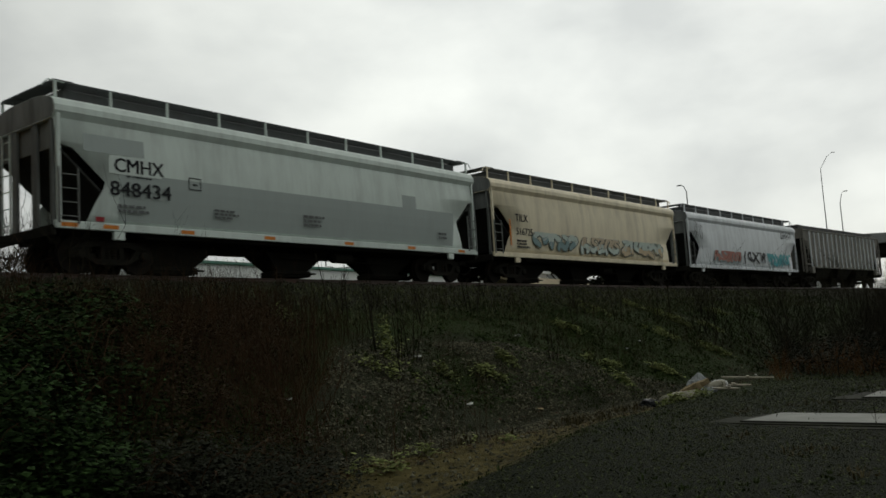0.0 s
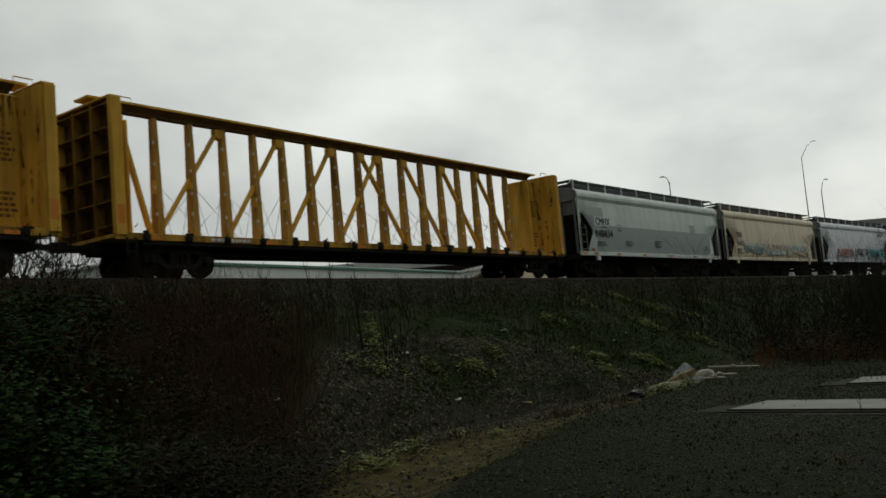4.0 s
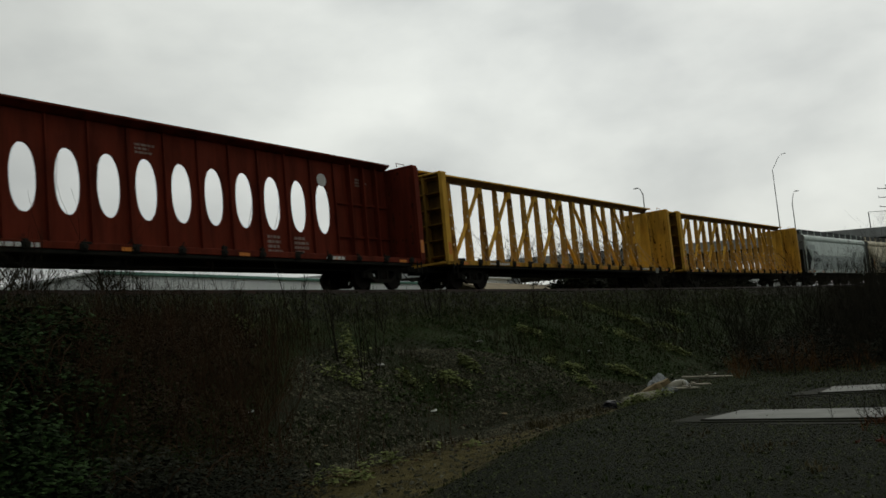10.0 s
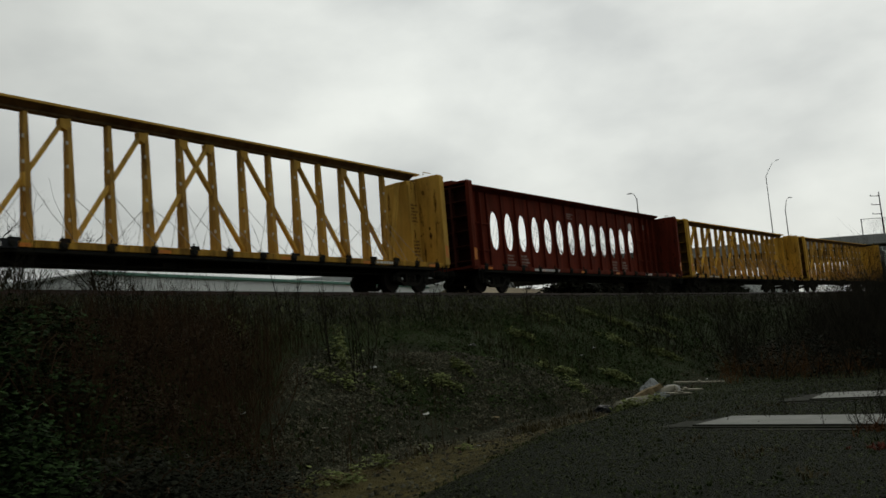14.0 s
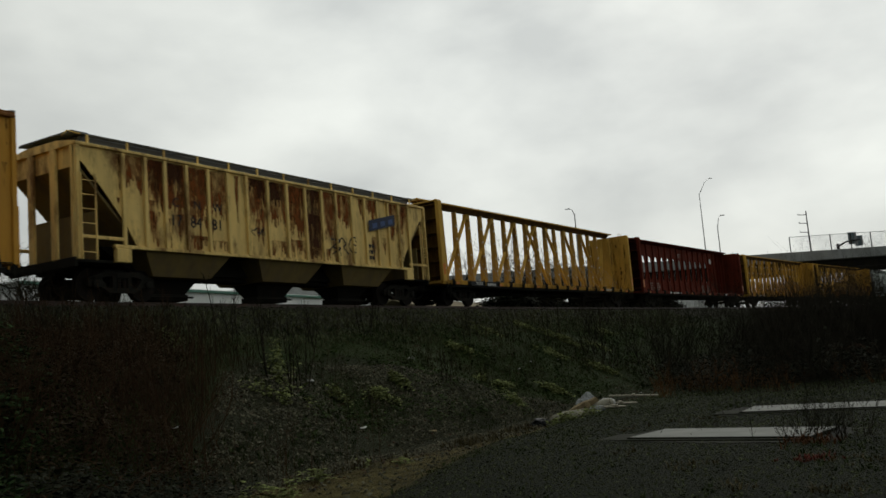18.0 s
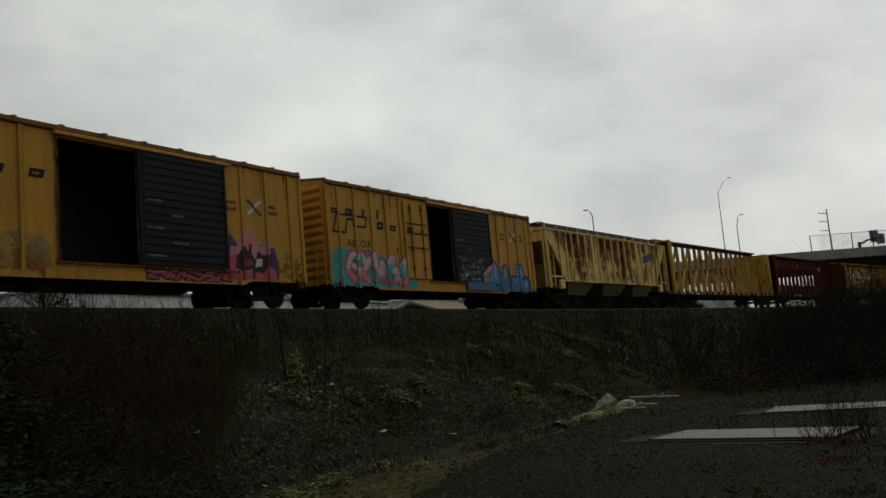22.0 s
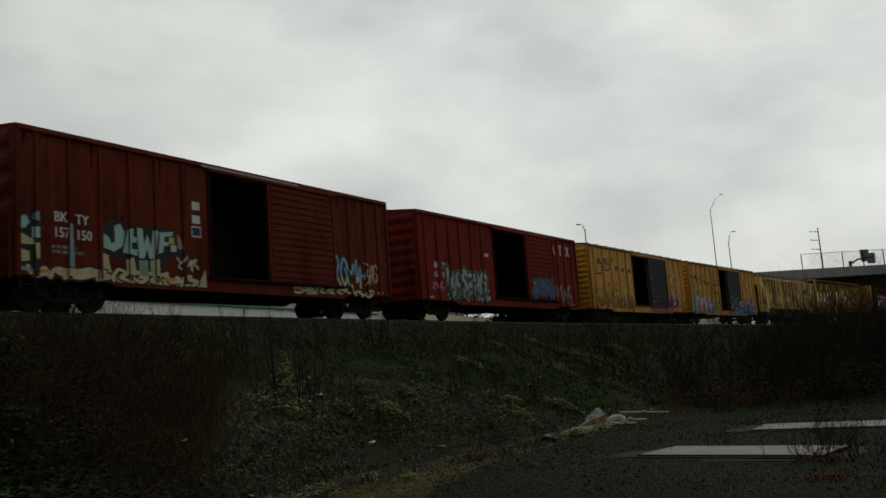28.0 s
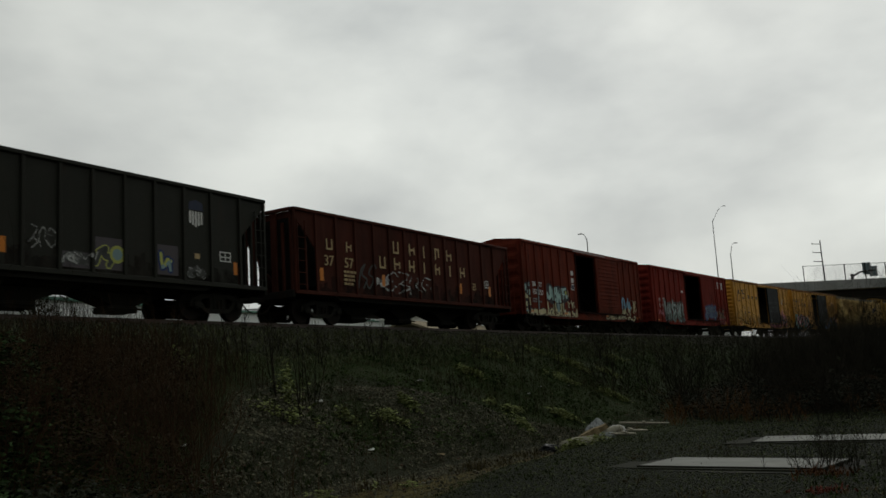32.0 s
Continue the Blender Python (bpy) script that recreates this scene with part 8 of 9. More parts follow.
# ---- plants ----
def branch(g, rnd, p, d, length, r, depth, spread=0.7, lift=0.12, n=4):
    """A crooked branch with its twigs, into one mesh."""
    pts = [Vector(p)]
    d = Vector(d).normalized()
    k = 4 if depth else 3
    for i in range(k):
        d = (d + Vector((rnd.gauss(0, 0.16), rnd.gauss(0, 0.16), lift + rnd.gauss(0, 0.10)))).normalized()
        pts.append(pts[-1] + d * length / k)
    g.tube(pts, r, r * 0.45, 3 if r < 0.02 else 5, cap=False)
    if depth:
        for i in range(n):
            q = pts[min(k, 1 + int(rnd.random() * k))]
            e = (d + Vector((rnd.gauss(0, spread), rnd.gauss(0, spread), rnd.gauss(0.1, spread * 0.6)))).normalized()
            branch(g, rnd, q, e, length * rnd.uniform(0.4, 0.7), r * 0.5, depth - 1, spread, lift, n)


def twig_shrub(x, y, height, stems, seed, mat, label, r=0.012, depth=2, lean=(0, 0)):
    rnd = random.Random(seed)
    ob = tagged(new("bare_shrub"), label, "shrub", "bare shrubs on the embankment")
    ob.location = (x, y, ground_z(x, y) - 0.05)
    for _ in range(stems):
        g = Geo()
        a = rnd.uniform(0, 6.28)
        branch(g, rnd, (rnd.gauss(0, 0.25), rnd.gauss(0, 0.25), 0), (0.45 * math.cos(a) + lean[0], 0.45 * math.sin(a) + lean[1], 1), height * rnd.uniform(0.6, 1.05), r * rnd.uniform(0.8, 1.4), depth, 0.55, 0.1, 4)
        part("stem", g, mat, ob)


def bare_tree(x, y, height, seed, label):
    rnd = random.Random(seed)
    ob = tagged(new("bare_tree"), label, "tree", "bare trees behind the railway")
    ob.location = (x, y, ground_z(x, y) - 0.1)
    trunk = Geo()
    top = Vector((rnd.gauss(0, 0.3), rnd.gauss(0, 0.3), height * 0.55))
    trunk.tube([(0, 0, 0), top * 0.5 + Vector((0.1, 0, 0)), top], 0.16, 0.08, 7)
    part("trunk", trunk, M_TWIG, ob)
    crown = Geo()
    for k in range(15):
        p = top * rnd.uniform(0.35, 1.0)
        a = rnd.uniform(0, 6.28)
        branch(crown, rnd, p, (math.cos(a) * 0.8, math.sin(a) * 0.8, rnd.uniform(0.4, 1.2)), height * rnd.uniform(0.3, 0.5), 0.05, 3, 0.6, 0.06, 4)
    part("crown", crown, M_TWIG, ob)


def leaf(v, f, c, rnd, s):
    """A small folded leaf of two halves."""
    a = rnd.uniform(0, 6.28)
    d = Vector((math.cos(a), math.sin(a), rnd.uniform(-0.5, 0.3))).normalized()
    w = d.cross(Vector((rnd.gauss(0, 0.4), rnd.gauss(0, 0.4), 1))).normalized() * s * 0.42
    n = w.cross(d).normalized() * s * 0.10
    o = len(v)
    v += [tuple(c), tuple(c + d * s * 0.45 + w - n), tuple(c + d * s), tuple(c + d * s * 0.45 - w - n), tuple(c + d * s * 0.5 + n)]
    f += [(o, o + 4, o + 1), (o + 1, o + 4, o + 2), (o, o + 3, o + 4), (o + 3, o + 2, o + 4)]


def bramble(x, y, rx, ry, h, count, seed, label, size=0.10, mat=None):
    """An evergreen bramble thicket: arching canes and many small leaves in clumps."""
    rnd = random.Random(seed)
    ob = tagged(new("bramble_bush"), label, "bush", "bramble thicket")
    z0 = ground_z(x, y)
    ob.location = (x, y, z0)
    for k in range(10):
        g = Geo()
        a = rnd.uniform(0, 6.28)
        px, py = rnd.uniform(-0.7, 0.7) * rx, rnd.uniform(-0.7, 0.7) * ry
        pts = [Vector((px + math.cos(a) * t * rx * 0.8, py + math.sin(a) * t * ry * 0.8, ground_z(x + px, y + py) - z0 + h * (1.9 * t - 1.25 * t * t) * 1.15)) for t in (0, 0.25, 0.5, 0.75, 1.0)]
        part("cane", g.tube(pts, 0.012, 0.005, 4), M_TWIG_RED, ob)
    v, f = [], []
    clumps = []
    for _ in range(70):
        a, q = rnd.uniform(0, 6.28), math.sqrt(rnd.random())
        cx, cy = rx * q * math.cos(a), ry * q * math.sin(a)
        gz = ground_z(x + cx, y + cy) - z0
        clumps.append(Vector((cx, cy, gz + h * rnd.uniform(0.1, 1.0) * (1 - 0.55 * q * q) + rnd.gauss(0, 0.05))))
    for _ in range(count):
        c = rnd.choice(clumps)
        leaf(v, f, c + Vector((rnd.gauss(0, 0.22), rnd.gauss(0, 0.22), rnd.gauss(0, 0.15))), rnd, size * rnd.uniform(0.6, 1.4))
    g = Geo()
    g.v, g.f = v, f
    tagged(part("leaves", g, mat or M_LEAF, ob, "small dense leaves"), kind="stuff")


def grass(name, label, mat, count, spot, seed, height):
    rnd = random.Random(seed)
    v, f = [], []
    while count > 0:
        got = spot(rnd)
        if not got:
            continue
        count -= 1
        x, y, k = got
        p = Vector((x, y, ground_z(x, y) - 0.01))
        for _ in range(5):
            a = rnd.uniform(0, 6.28)
            d = Vector((math.cos(a), math.sin(a), 0))
            h = height * k * rnd.uniform(0.5, 1.2)
            w = d.cross(Vector((0, 0, 1))) * 0.008 * (1 + h)
            q = p + d * 0.03
            m, t = q + d * h * 0.25 + Vector((0, 0, h * 0.6)), q + d * h * rnd.uniform(0.4, 0.9) + Vector((0, 0, h * rnd.uniform(0.6, 1.0)))
            o = len(v)
            v += [tuple(q - w), tuple(q + w), tuple(m + w), tuple(m - w), tuple(t)]
            f += [(o, o + 1, o + 2, o + 3), (o + 3, o + 2, o + 4)]
    g = Geo()
    g.v, g.f = v, f
    return tagged(new(name, g.mesh(name, mat)), label, "grass", kind="stuff")


def slope_spot(rnd):
    x = 6 + 60 * rnd.random()
    u = rnd.uniform(-9.6, -3.6)
    if noise.noise((x * 0.3, u * 0.5, 21.0)) < (0.05 if x < 24 else -0.2):
        return None
    return x, bend_y(x) + u, rnd.uniform(0.5, 1.1)


def yard_grass_spot(rnd):
    x, y = 6 + 34 * rnd.random(), rnd.uniform(-4, 8.5)
    if noise.noise((x * 0.4, y * 0.5, 31.0)) < 0.12:
        return None
    return x, y, rnd.uniform(0.2, 0.6)


def straw_spot(rnd):
    cx, cu, w = rnd.choice(((19.4, -10.7, 0.6), (19.4, -10.7, 0.5), (22.0, -10.6, 0.5), (8.2, -9.9, 0.6), (8.2, -9.9, 0.6), (26.0, -11.6, 1.0), (15.0, -10.4, 1.2)))
    x = rnd.gauss(cx, w)
    return x, bend_y(x) + rnd.gauss(cu, 0.35), rnd.uniform(0.4, 1.1)


grass("slope_grass", "short dark winter grass on the embankment", M_GRASS, 6000, slope_spot, 5, 0.17)
def shoulder_spot(rnd):
    x = 5 + 55 * rnd.random()
    return x, bend_y(x) + rnd.uniform(-4.9, -2.7), rnd.uniform(0.4, 1.2)


M_DULLGRASS = matte("dull_brown_green_grass", (0.092, 0.102, 0.052), 0.9, 0.4, 3, 0.0, True)
grass("shoulder_grass", "thin dull grass along the top of the bank", M_DULLGRASS, 4200, shoulder_spot, 25, 0.24)
grass("yard_grass", "sparse low weeds in the gravel", M_GRASS, 1500, yard_grass_spot, 6, 0.16)
def tuft_spot(rnd):
    cx, cy, w = rnd.choice(((12.0, 3.2, 0.22), (12.0, 3.2, 0.22), (12.6, 0.9, 0.3), (10.4, 2.2, 0.2), (17.8, 5.6, 0.3), (13.4, 4.4, 0.25), (19.5, 4.7, 0.4), (10.2, 1.2, 0.2)))
    return rnd.gauss(cx, w), rnd.gauss(cy, w * 0.7), rnd.uniform(0.3, 0.9)


grass("yard_tuft", "low dry tufts growing in the gravel", M_STRAW, 90, tuft_spot, 27, 0.13)
grass("dead_grass", "tufts of dry brown grass along the ditch", M_STRAW, 220, straw_spot, 7, 0.26)


def moss_patch(x, u, length, width, seed, count=420, tall=0.0, lean=-0.55):
    """A low cushion of bright ground plants, drawn out slantwise down the bank."""
    rnd = random.Random(seed)
    v, f = [], []
    for _ in range(count):
        a, q = rnd.gauss(0, 0.36) * min(length, 0.72), rnd.gauss(0, 0.50) * (0.14 + width)
        px = x + a - 0.3 * q
        py = bend_y(x) + u + lean * a + q
        k = max(0.0, 1 - abs(a) / length)
        if noise.noise((px * 2.6, py * 2.6, seed * 0.7)) < -0.12:
            continue
        leaf(v, f, Vector((px, py, ground_z(px, py) + 0.02 + rnd.uniform(0.0, 0.24 + tall) * k)), rnd, rnd.uniform(0.06, 0.14))
    g = Geo()
    g.v, g.f = v, f
    tagged(new("ground_plants", g.mesh("ground_plants", M_MOSS)), "yellow-green low plants growing on the slope", "plants", "moss patches", kind="stuff")


# x, from the track, length, width, leaves, height of the stalks
for k, (x, u, ln, wd, n, tall) in enumerate((
        (31.8, -4.5, 0.7, 0.35, 600, 0.0), (35.7, -4.4, 0.9, 0.25, 600, 0.0), (36.9, -5.5, 1.1, 0.4, 1300, 0.05), (33.6, -6.5, 0.7, 0.25, 700, 0.0),
        (27.2, -7.3, 0.8, 0.3, 800, 0.0), (29.1, -8.6, 0.45, 0.2, 450, 0.0), (35.1, -8.0, 1.6, 0.25, 700, 0.0), (28.4, -5.4, 0.5, 0.3, 400, 0.0),
        (19.5, -8.1, 0.35, 0.22, 350, 0.05), (20.6, -7.8, 0.3, 0.2, 350, 0.1), (25.4, -8.9, 0.5, 0.25, 350, 0.1), (20.6, -12.5, 0.6, 0.12, 220, 0.0),
        (16.7, -7.75, 0.42, 0.28, 620, 0.12), (16.0, -7.4, 0.25, 0.22, 350, 0.15), (17.8, -6.3, 0.28, 0.25, 420, 0.75), (17.1, -6.9, 0.2, 0.2, 220, 0.6),
        (15.8, -4.4, 0.2, 0.2, 160, 0.2), (11.1, -11.6, 0.45, 0.25, 450, 0.05), (14.9, -11.2, 0.4, 0.15, 160, 0.0), (22.4, -12.5, 0.5, 0.12, 130, 0.0),
        (39.5, -6.2, 1.0, 0.2, 350, 0.0), (43.0, -5.0, 1.2, 0.2, 350, 0.0), (18.4, -7.4, 0.2, 0.15, 160, 0.1), (13.0, -10.9, 0.5, 0.15, 160, 0.0))):
    moss_patch(x, u, ln, wd, 200 + k, n, tall)


def stalk_field(name, label, mat, count, spot, seed, r=0.007):
    """Dead upright stalks, a bent thin stem each with a twig or two."""
    rnd = random.Random(seed)
    g = Geo()
    while count > 0:
        got = spot(rnd)
        if not got:
            continue
        count -= 1
        x, y, h = got
        z = ground_z(x, y) - 0.03
        dx, dy = rnd.gauss(0, 0.10) * h, rnd.gauss(0, 0.10) * h
        p, m, q = Vector((x, y, z)), Vector((x + 0.3 * dx, y + 0.3 * dy, z + 0.55 * h)), Vector((x + dx, y + dy, z + h))
        g.tube([p, m, q], r, r * 0.5, 3, cap=False)
        for _ in range(rnd.choice((1, 2, 3))):
            b = m.lerp(q, rnd.uniform(-0.4, 0.7))
            g.tube([b, b + Vector((rnd.gauss(0, 0.12), rnd.gauss(0, 0.12), rnd.uniform(0.08, 0.22))) * (0.5 + h)], r * 0.6, r * 0.3, 3, cap=False)
    return tagged(new(name, g.mesh(name, mat)), label, "weeds", kind="stuff")


def upper_bank_spot(rnd):
    x, u = 13.5 + 25 * rnd.random(), rnd.uniform(-8.6, -3.5)
    if heap_weight(x, u) > rnd.uniform(0.05, 0.9) or noise.noise((x * 0.4, u * 0.5, 61.0)) < -0.15:
        return None
    return x, bend_y(x) + u, rnd.uniform(0.25, 0.75)


def thicket_spot(rnd):
    x, u = rnd.uniform(7.5, 15.5), rnd.uniform(-11.0, -4.0)
    if heap_weight(x, u) > 0.3 or noise.noise((x * 0.5, u * 0.5, 71.0)) < -0.1:
        return None
    return x, bend_y(x) + u, rnd.uniform(0.7, 1.5) * (1.0 if u < -6 else 0.7)


M_STALK = matte("dead_weed_stalks", (0.030, 0.024, 0.011), 0.95, 0.4, 4, 0.0, True)
stalk_field("dead_stalks", "dead dark weed stalks on the embankment", M_STALK, 900, upper_bank_spot, 33, 0.006)
def hollow_spot(rnd):
    x, u = rnd.uniform(12.0, 17.2), rnd.uniform(-8.2, -3.8)
    if heap_weight(x, u) > rnd.uniform(0.2, 0.5):
        return None
    return x, bend_y(x) + u, rnd.uniform(0.3, 0.9)


stalk_field("hollow_stalks", "dead brown stems and stubble beside the thicket", M_BRAMBLE_RED, 700, hollow_spot, 35, 0.007)
stalk_field("thicket_stalks", "thin red-brown canes standing in the thicket", M_TWIG_RED, 450, thicket_spot, 34, 0.005)


def sapling(x, u, h, seed):
    """A few straight bare stems side by side with short twigs."""
    rnd = random.Random(seed)
    y = bend_y(x) + u
    ob = tagged(new("sapling"), "thin straight bare sapling on the embankment", "sapling", "bare saplings on the embankment")
    ob.location = (x, y, ground_z(x, y) - 0.05)
    for _ in range(rnd.choice((2, 3, 3))):
        g, tw = Geo(), Geo()
        dx, dy, hh = rnd.gauss(0, 0.16), rnd.gauss(0, 0.10), h * rnd.uniform(0.7, 1.05)
        pts = [Vector((dx * (1 + 0.3 * k) + rnd.gauss(0, 0.015), dy, hh * k / 5)) for k in range(6)]
        g.tube(pts, 0.016, 0.006, 5)
        for _ in range(9):
            p = pts[rnd.choice((1, 2, 3, 4))]
            a = rnd.uniform(0, 6.28)
            d = Vector((math.cos(a) * 0.5, math.sin(a) * 0.5, 1.0)).normalized() * rnd.uniform(0.15, 0.5)
            tw.tube([p, p + d * 0.5 + Vector((0.02, 0, 0)), p + d], 0.006, 0.003, 3, cap=False)
        tagged(part("twig", tw, M_TWIG, part("stem", g, M_TWIG, ob)), kind="stuff")


def weed_clumps(count, seed):
    """Many small tufts of low green weeds over the bank."""
    rnd = random.Random(seed)
    v, f = [], []
    for _ in range(count):
        x = 14 + 34 * rnd.random()
        u = rnd.uniform(-9.2, -3.8)
        y = bend_y(x) + u
        if noise.noise((x * 0.25, u * 0.4, 41.0)) < (0.12 if x < 22 else -0.12):
            continue
        r = rnd.uniform(0.1, 0.35)
        for _ in range(rnd.choice((12, 20, 34))):
            px, py = x + rnd.gauss(0, r), y + rnd.gauss(0, r * 0.6)
            leaf(v, f, Vector((px, py, ground_z(px, py) + rnd.uniform(0.0, 0.10))), rnd, rnd.uniform(0.05, 0.12))
    g = Geo()
    g.v, g.f = v, f
    tagged(new("bank_weeds", g.mesh("bank_weeds", M_WEED)), "low olive-green weeds in tufts over the embankment", "weeds", kind="stuff")


M_WEED = matte("olive_weeds", (0.030, 0.050, 0.012), 0.9, 0.4, 3, 0.0, True)
weed_clumps(900, 19)
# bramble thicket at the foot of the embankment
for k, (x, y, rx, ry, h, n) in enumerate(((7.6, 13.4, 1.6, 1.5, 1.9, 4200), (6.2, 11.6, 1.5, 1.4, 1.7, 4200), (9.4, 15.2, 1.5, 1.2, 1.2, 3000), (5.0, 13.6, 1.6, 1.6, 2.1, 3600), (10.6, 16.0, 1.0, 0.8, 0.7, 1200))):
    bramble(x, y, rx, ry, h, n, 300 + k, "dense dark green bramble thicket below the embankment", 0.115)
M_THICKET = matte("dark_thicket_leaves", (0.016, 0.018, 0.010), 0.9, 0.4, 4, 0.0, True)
bramble(7.9, 10.6, 1.2, 0.9, 0.9, 2600, 304, "dark bramble thicket below the embankment", 0.09, M_THICKET)
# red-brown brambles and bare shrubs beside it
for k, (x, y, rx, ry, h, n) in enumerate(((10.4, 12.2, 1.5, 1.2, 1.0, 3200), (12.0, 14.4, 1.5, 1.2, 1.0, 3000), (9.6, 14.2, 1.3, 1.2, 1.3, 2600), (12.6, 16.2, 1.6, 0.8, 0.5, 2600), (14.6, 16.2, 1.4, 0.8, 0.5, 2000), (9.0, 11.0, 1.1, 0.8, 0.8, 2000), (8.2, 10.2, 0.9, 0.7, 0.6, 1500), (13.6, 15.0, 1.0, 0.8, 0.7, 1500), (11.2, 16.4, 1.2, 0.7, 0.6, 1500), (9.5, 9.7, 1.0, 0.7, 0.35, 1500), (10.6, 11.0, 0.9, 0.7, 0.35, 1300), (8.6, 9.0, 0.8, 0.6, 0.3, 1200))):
    # The lower bushes take the darker leaf colour.
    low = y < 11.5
    bramble(x, y, rx, ry, h, n, 350 + k, "dark brambles low down in the thicket" if low else "dense red-brown bramble thicket on the embankment", 0.065, M_THICKET if low else M_BRAMBLE_RED)
rnd = random.Random(12)
for k in range(34):
    x = rnd.uniform(8.6, 15.4)
    u = rnd.uniform(-9.6, -4.0)
    if x > 12.8 and u < -7.0:
        continue
    twig_shrub(x, bend_y(x) + u, rnd.uniform(1.0, 1.9) * (1.0 if u < -6 else 0.62), 9, 400 + k, M_TWIG_RED, "bare red-brown shrub on the embankment", 0.009)
for k, (x, u, h) in enumerate(((18.2, -4.0, 1.7), (18.1, -5.3, 1.8), (17.9, -4.6, 1.5), (17.2, -6.4, 1.9), (16.8, -7.4, 1.9), (17.6, -7.0, 1.6), (24.1, -4.5, 1.6), (25.2, -3.9, 1.2), (28.8, -5.4, 1.9), (32.3, -5.4, 1.9), (35.1, -5.7, 2.1), (23.0, -8.0, 1.1), (21.0, -4.6, 1.3), (15.4, -4.6, 1.3), (12.8, -4.4, 1.5), (30.6, -4.4, 1.3), (38.0, -5.0, 1.9), (40.5, -6.0, 2.2))):
    sapling(x, u, h, 450 + k)
for k, (x, u, h) in enumerate(((10.2, -4.6, 2.2), (19.6, -4.2, 1.0), (27.0, -4.2, 1.0))):
    twig_shrub(x, bend_y(x) + u, h, 5, 470 + k, M_TWIG, "thin bare grey-brown shrub on the embankment", 0.010, 1)
# fine twigs at the top of the bank, before the rails
for k, (x, u, h) in enumerate(((8.6, -4.3, 1.3), (9.6, -4.0, 1.2), (10.4, -4.4, 1.5), (11.2, -4.0, 1.1), (11.8, -4.6, 1.4), (12.6, -4.1, 1.1), (13.4, -4.5, 1.2), (14.2, -4.2, 0.9))):
    twig_shrub(x, bend_y(x) + u, h, 10, 480 + k, M_TWIG, "bare fine-twigged shrub at the top of the bank", 0.007)
# thick dark brush further along: on the bank's foot and closing off the end of the yard
for k in range(74):
    x = 29 + 34 * rnd.random() ** 1.2
    lo = 1.5 - 0.25 * (x - 29)
    y = rnd.uniform(lo, bend_y(x) - 6.0 - max(0, 36 - x) * 0.75)
    if y > 8.5 - 0.05 * x and x < 33:
        continue
    h = rnd.uniform(1.9, 2.6) + 0.03 * (x - 30)
    if x > 44:
        h = min(h, 1.6 + x * 0.052 - ground_z(x, y) + 0.5)
    twig_shrub(x, y, max(1.2, h), 9, 500 + k, M_TWIG, "tall dense dark bare brush at the end of the yard", 0.014)
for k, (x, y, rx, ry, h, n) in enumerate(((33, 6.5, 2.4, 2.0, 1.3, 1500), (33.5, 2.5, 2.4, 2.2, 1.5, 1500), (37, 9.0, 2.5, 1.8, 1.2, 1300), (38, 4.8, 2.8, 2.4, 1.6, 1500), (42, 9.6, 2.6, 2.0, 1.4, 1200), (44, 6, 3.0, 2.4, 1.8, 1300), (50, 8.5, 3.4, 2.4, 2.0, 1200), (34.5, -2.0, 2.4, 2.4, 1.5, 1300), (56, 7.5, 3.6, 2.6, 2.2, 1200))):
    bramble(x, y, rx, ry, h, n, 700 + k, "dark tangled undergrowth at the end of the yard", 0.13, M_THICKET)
for k in range(26):
    x = 28.8 + 7.5 * rnd.random()
    y = 8.8 - (x - 29) * 0.12 - 6.8 * rnd.random() ** 1.4
    twig_shrub(x, y, rnd.uniform(0.4, 0.8), 7, 560 + k, M_FERN, "low orange-brown dead bracken", 0.008)
# the tallest brush, closing off the view along the yard
for k in range(44):
    x = rnd.uniform(36, 47)
    az = rnd.uniform(2.0, 9.6)
    y = x * math.tan(radians(az))
    twig_shrub(x, y, (2.75 if az < 6.5 else 2.2) + 0.05 * (x - 36) + rnd.uniform(-0.1, 0.3), 24, 1500 + k, M_TWIG, "tall dense dark bare brush at the end of the yard", 0.012)
M_REDWEED = matte("dull_red_weed", (0.105, 0.022, 0.014), 0.9, 0.4, 4, 0.0, True)
M_FERN_DARK = matte("rust_brown_weed", (0.075, 0.032, 0.012), 0.9, 0.4, 4, 0.0, True)


def red_weed_spot(rnd):
    return rnd.gauss(12.55, 0.14), rnd.gauss(1.68, 0.20), rnd.uniform(0.4, 1.0)


def rust_weed_spot(rnd):
    return rnd.gauss(14.7, 0.25), rnd.gauss(1.95, 0.25), rnd.uniform(0.4, 1.0)


grass("red_weed", "low dull red weed in the gravel", M_REDWEED, 26, red_weed_spot, 41, 0.11)
grass("rust_weed", "low rust-brown weed beside the concrete slab", M_FERN_DARK, 45, rust_weed_spot, 42, 0.17)
for k in range(6):
    twig_shrub(15.3 + rnd.uniform(-0.5, 0.8), 1.9 + rnd.uniform(-0.4, 0.5), rnd.uniform(0.35, 0.6), 8, 1550 + k, M_TWIG, "dark dry weed beside the concrete slab", 0.007, 2)
for k in range(7):
    twig_shrub(15.5 + rnd.uniform(-1.2, 6), rnd.uniform(1.6, 4.2), rnd.uniform(0.3, 0.55), 4, 590 + k, M_TWIG, "small dry weed beside the concrete slab", 0.006, 1)
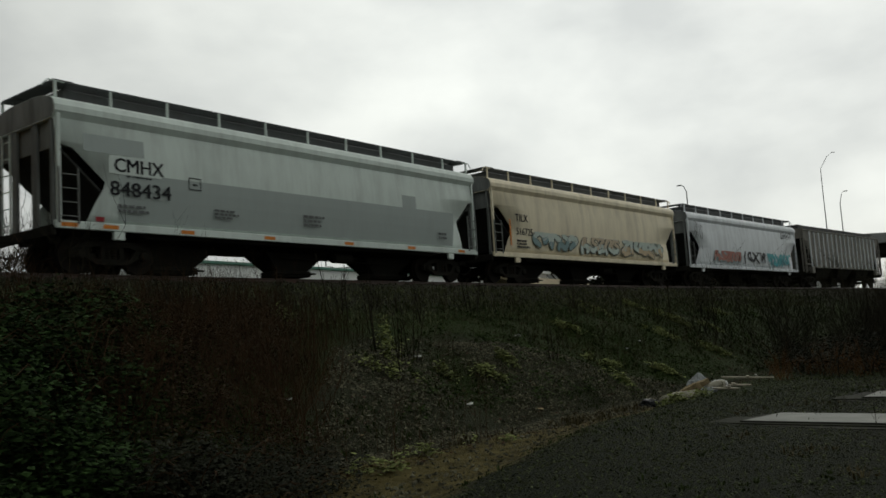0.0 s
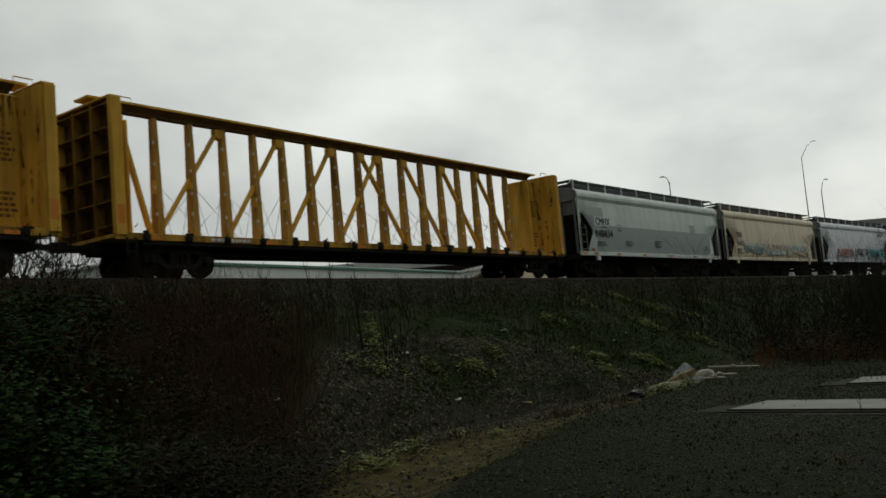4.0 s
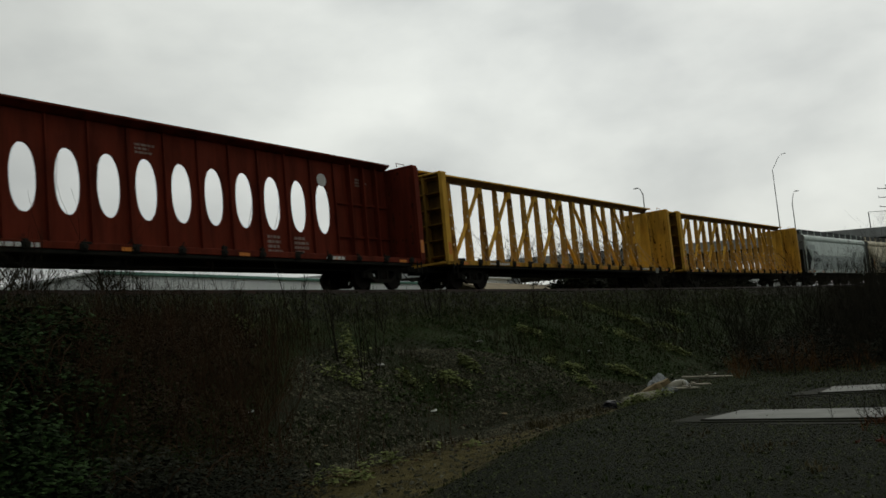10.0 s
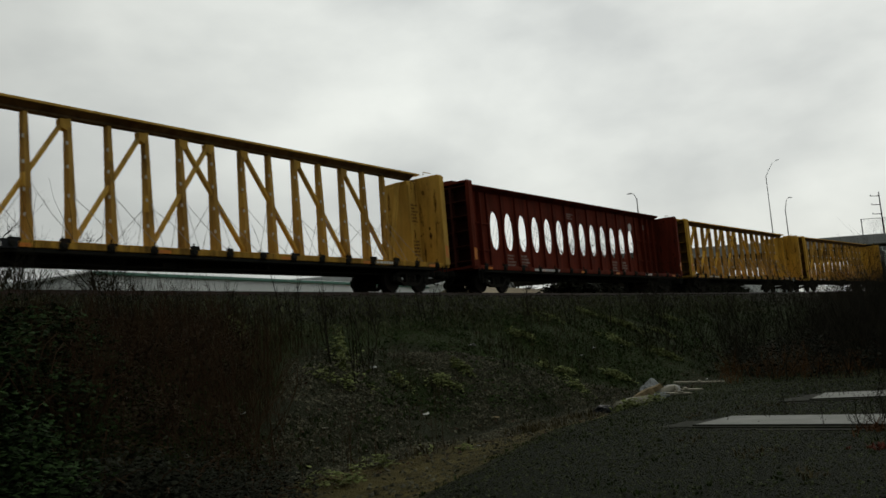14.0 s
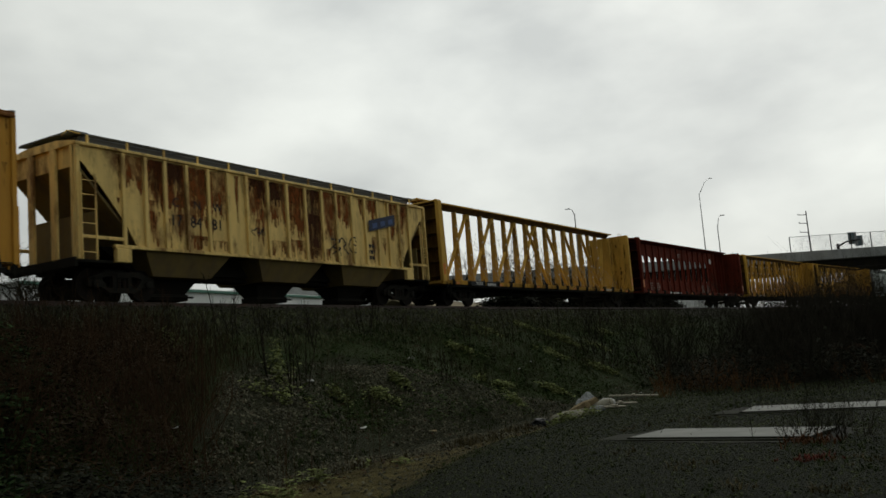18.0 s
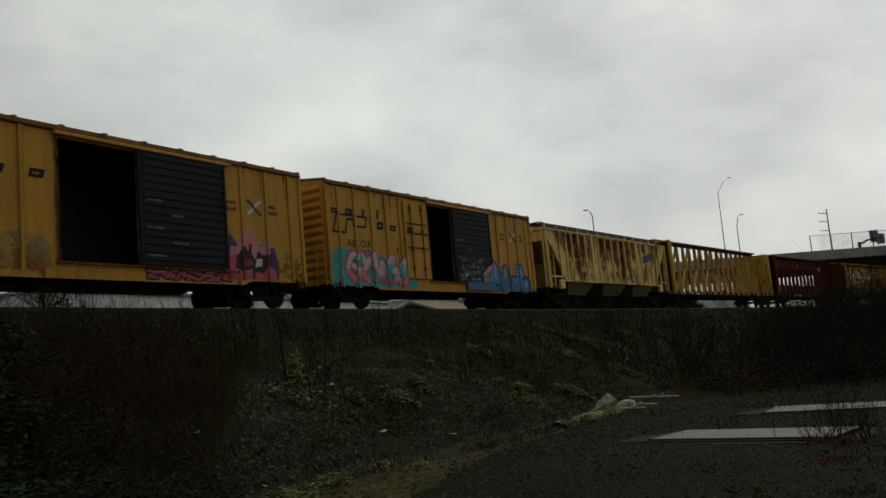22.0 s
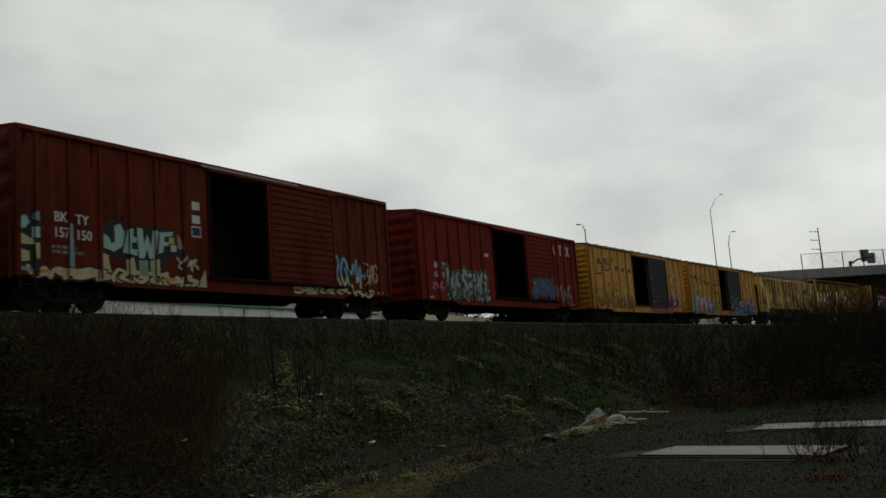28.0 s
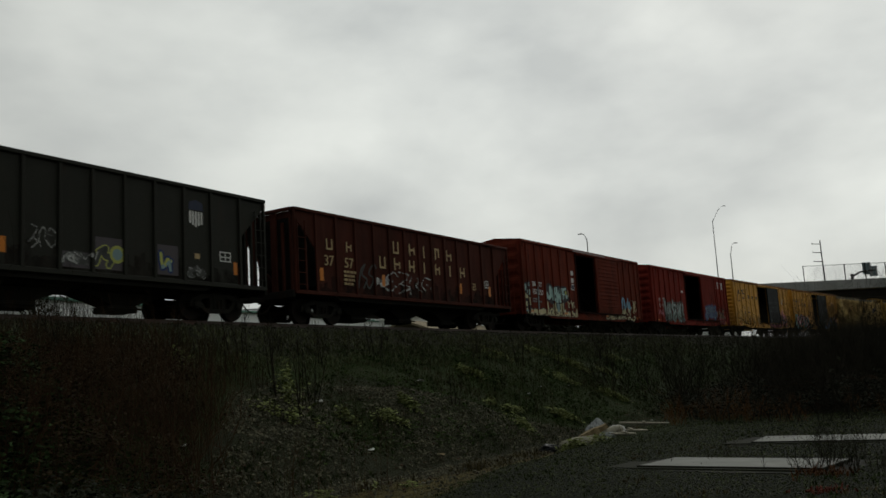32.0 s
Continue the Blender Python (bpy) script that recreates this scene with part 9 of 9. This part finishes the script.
# bare trees beyond the railway
for k, (x, y, h) in enumerate(((18, 44, 7.2), (22, 47, 7.6), (26, 46, 7.0), (30, 50, 7.4), (34, 48, 6.6), (38, 52, 6.8), (14, 43, 6.6), (20, 52, 8.2), (28, 56, 8.0), (88, 38, 9.6), (95, 42, 10.4), (101, 40, 9.6), (82, 44, 9.0), (104, 36.5, 9.8), (92, 34, 8.6))):
    bare_tree(x, y, h, 600 + k, "bare winter tree behind the railway")
# a dark overgrown strip behind the rails
for k in range(15):
    x = 53.5 + 2.35 * k + rnd.uniform(-0.4, 0.4)
    bramble(x, bend_y(x) + rnd.uniform(6.0, 7.2), 2.0, 1.1, rnd.uniform(2.9, 3.4), 4200, 900 + k, "dark overgrown bushes behind the railway", 0.27, M_THICKET)
# low brush right behind the rails
for k in range(16):
    x = 4 + 26 * rnd.random()
    twig_shrub(x, bend_y(x) + rnd.uniform(7, 16), rnd.uniform(1.6, 2.6), 4, 800 + k, M_TWIG, "bare brush on the flat land behind the railway", 0.012)


def leaf_litter_spot(rnd):
    x = 8 + 34 * rnd.random() ** 1.3
    return x, bend_y(x) + rnd.uniform(-11.5, -4.0)


def scatter_leaves(count, seed):
    rnd = random.Random(seed)
    v, f = [], []
    for _ in range(count):
        x, y = leaf_litter_spot(rnd)
        leaf(v, f, Vector((x, y, ground_z(x, y) + 0.015)), rnd, rnd.uniform(0.04, 0.10))
    g = Geo()
    g.v, g.f = v, f
    tagged(new("fallen_leaves", g.mesh("fallen_leaves", M_DEADLEAF)), "fallen brown leaves scattered over the slope", "leaves", kind="stuff")


scatter_leaves(6000, 9)


# ---- what moves: the train rolls along the track, its wheels turn ----
def motions():
    ticks = [t for t, _ in PROGRESS]
    for car, mid, half in TRAIN:
        walk(car, [(t, car_pose(progress(t) + mid, half)) for t in ticks])
    turns = [(k / 10, progress(k / 10) / 0.46) for k in range(321)]
    for wheels in SPINNING:
        at = wheels.location.copy()
        walk(wheels, [(t, Matrix.Translation(at) @ Matrix.Rotation(a, 4, "Y")) for t, a in turns])


motions()
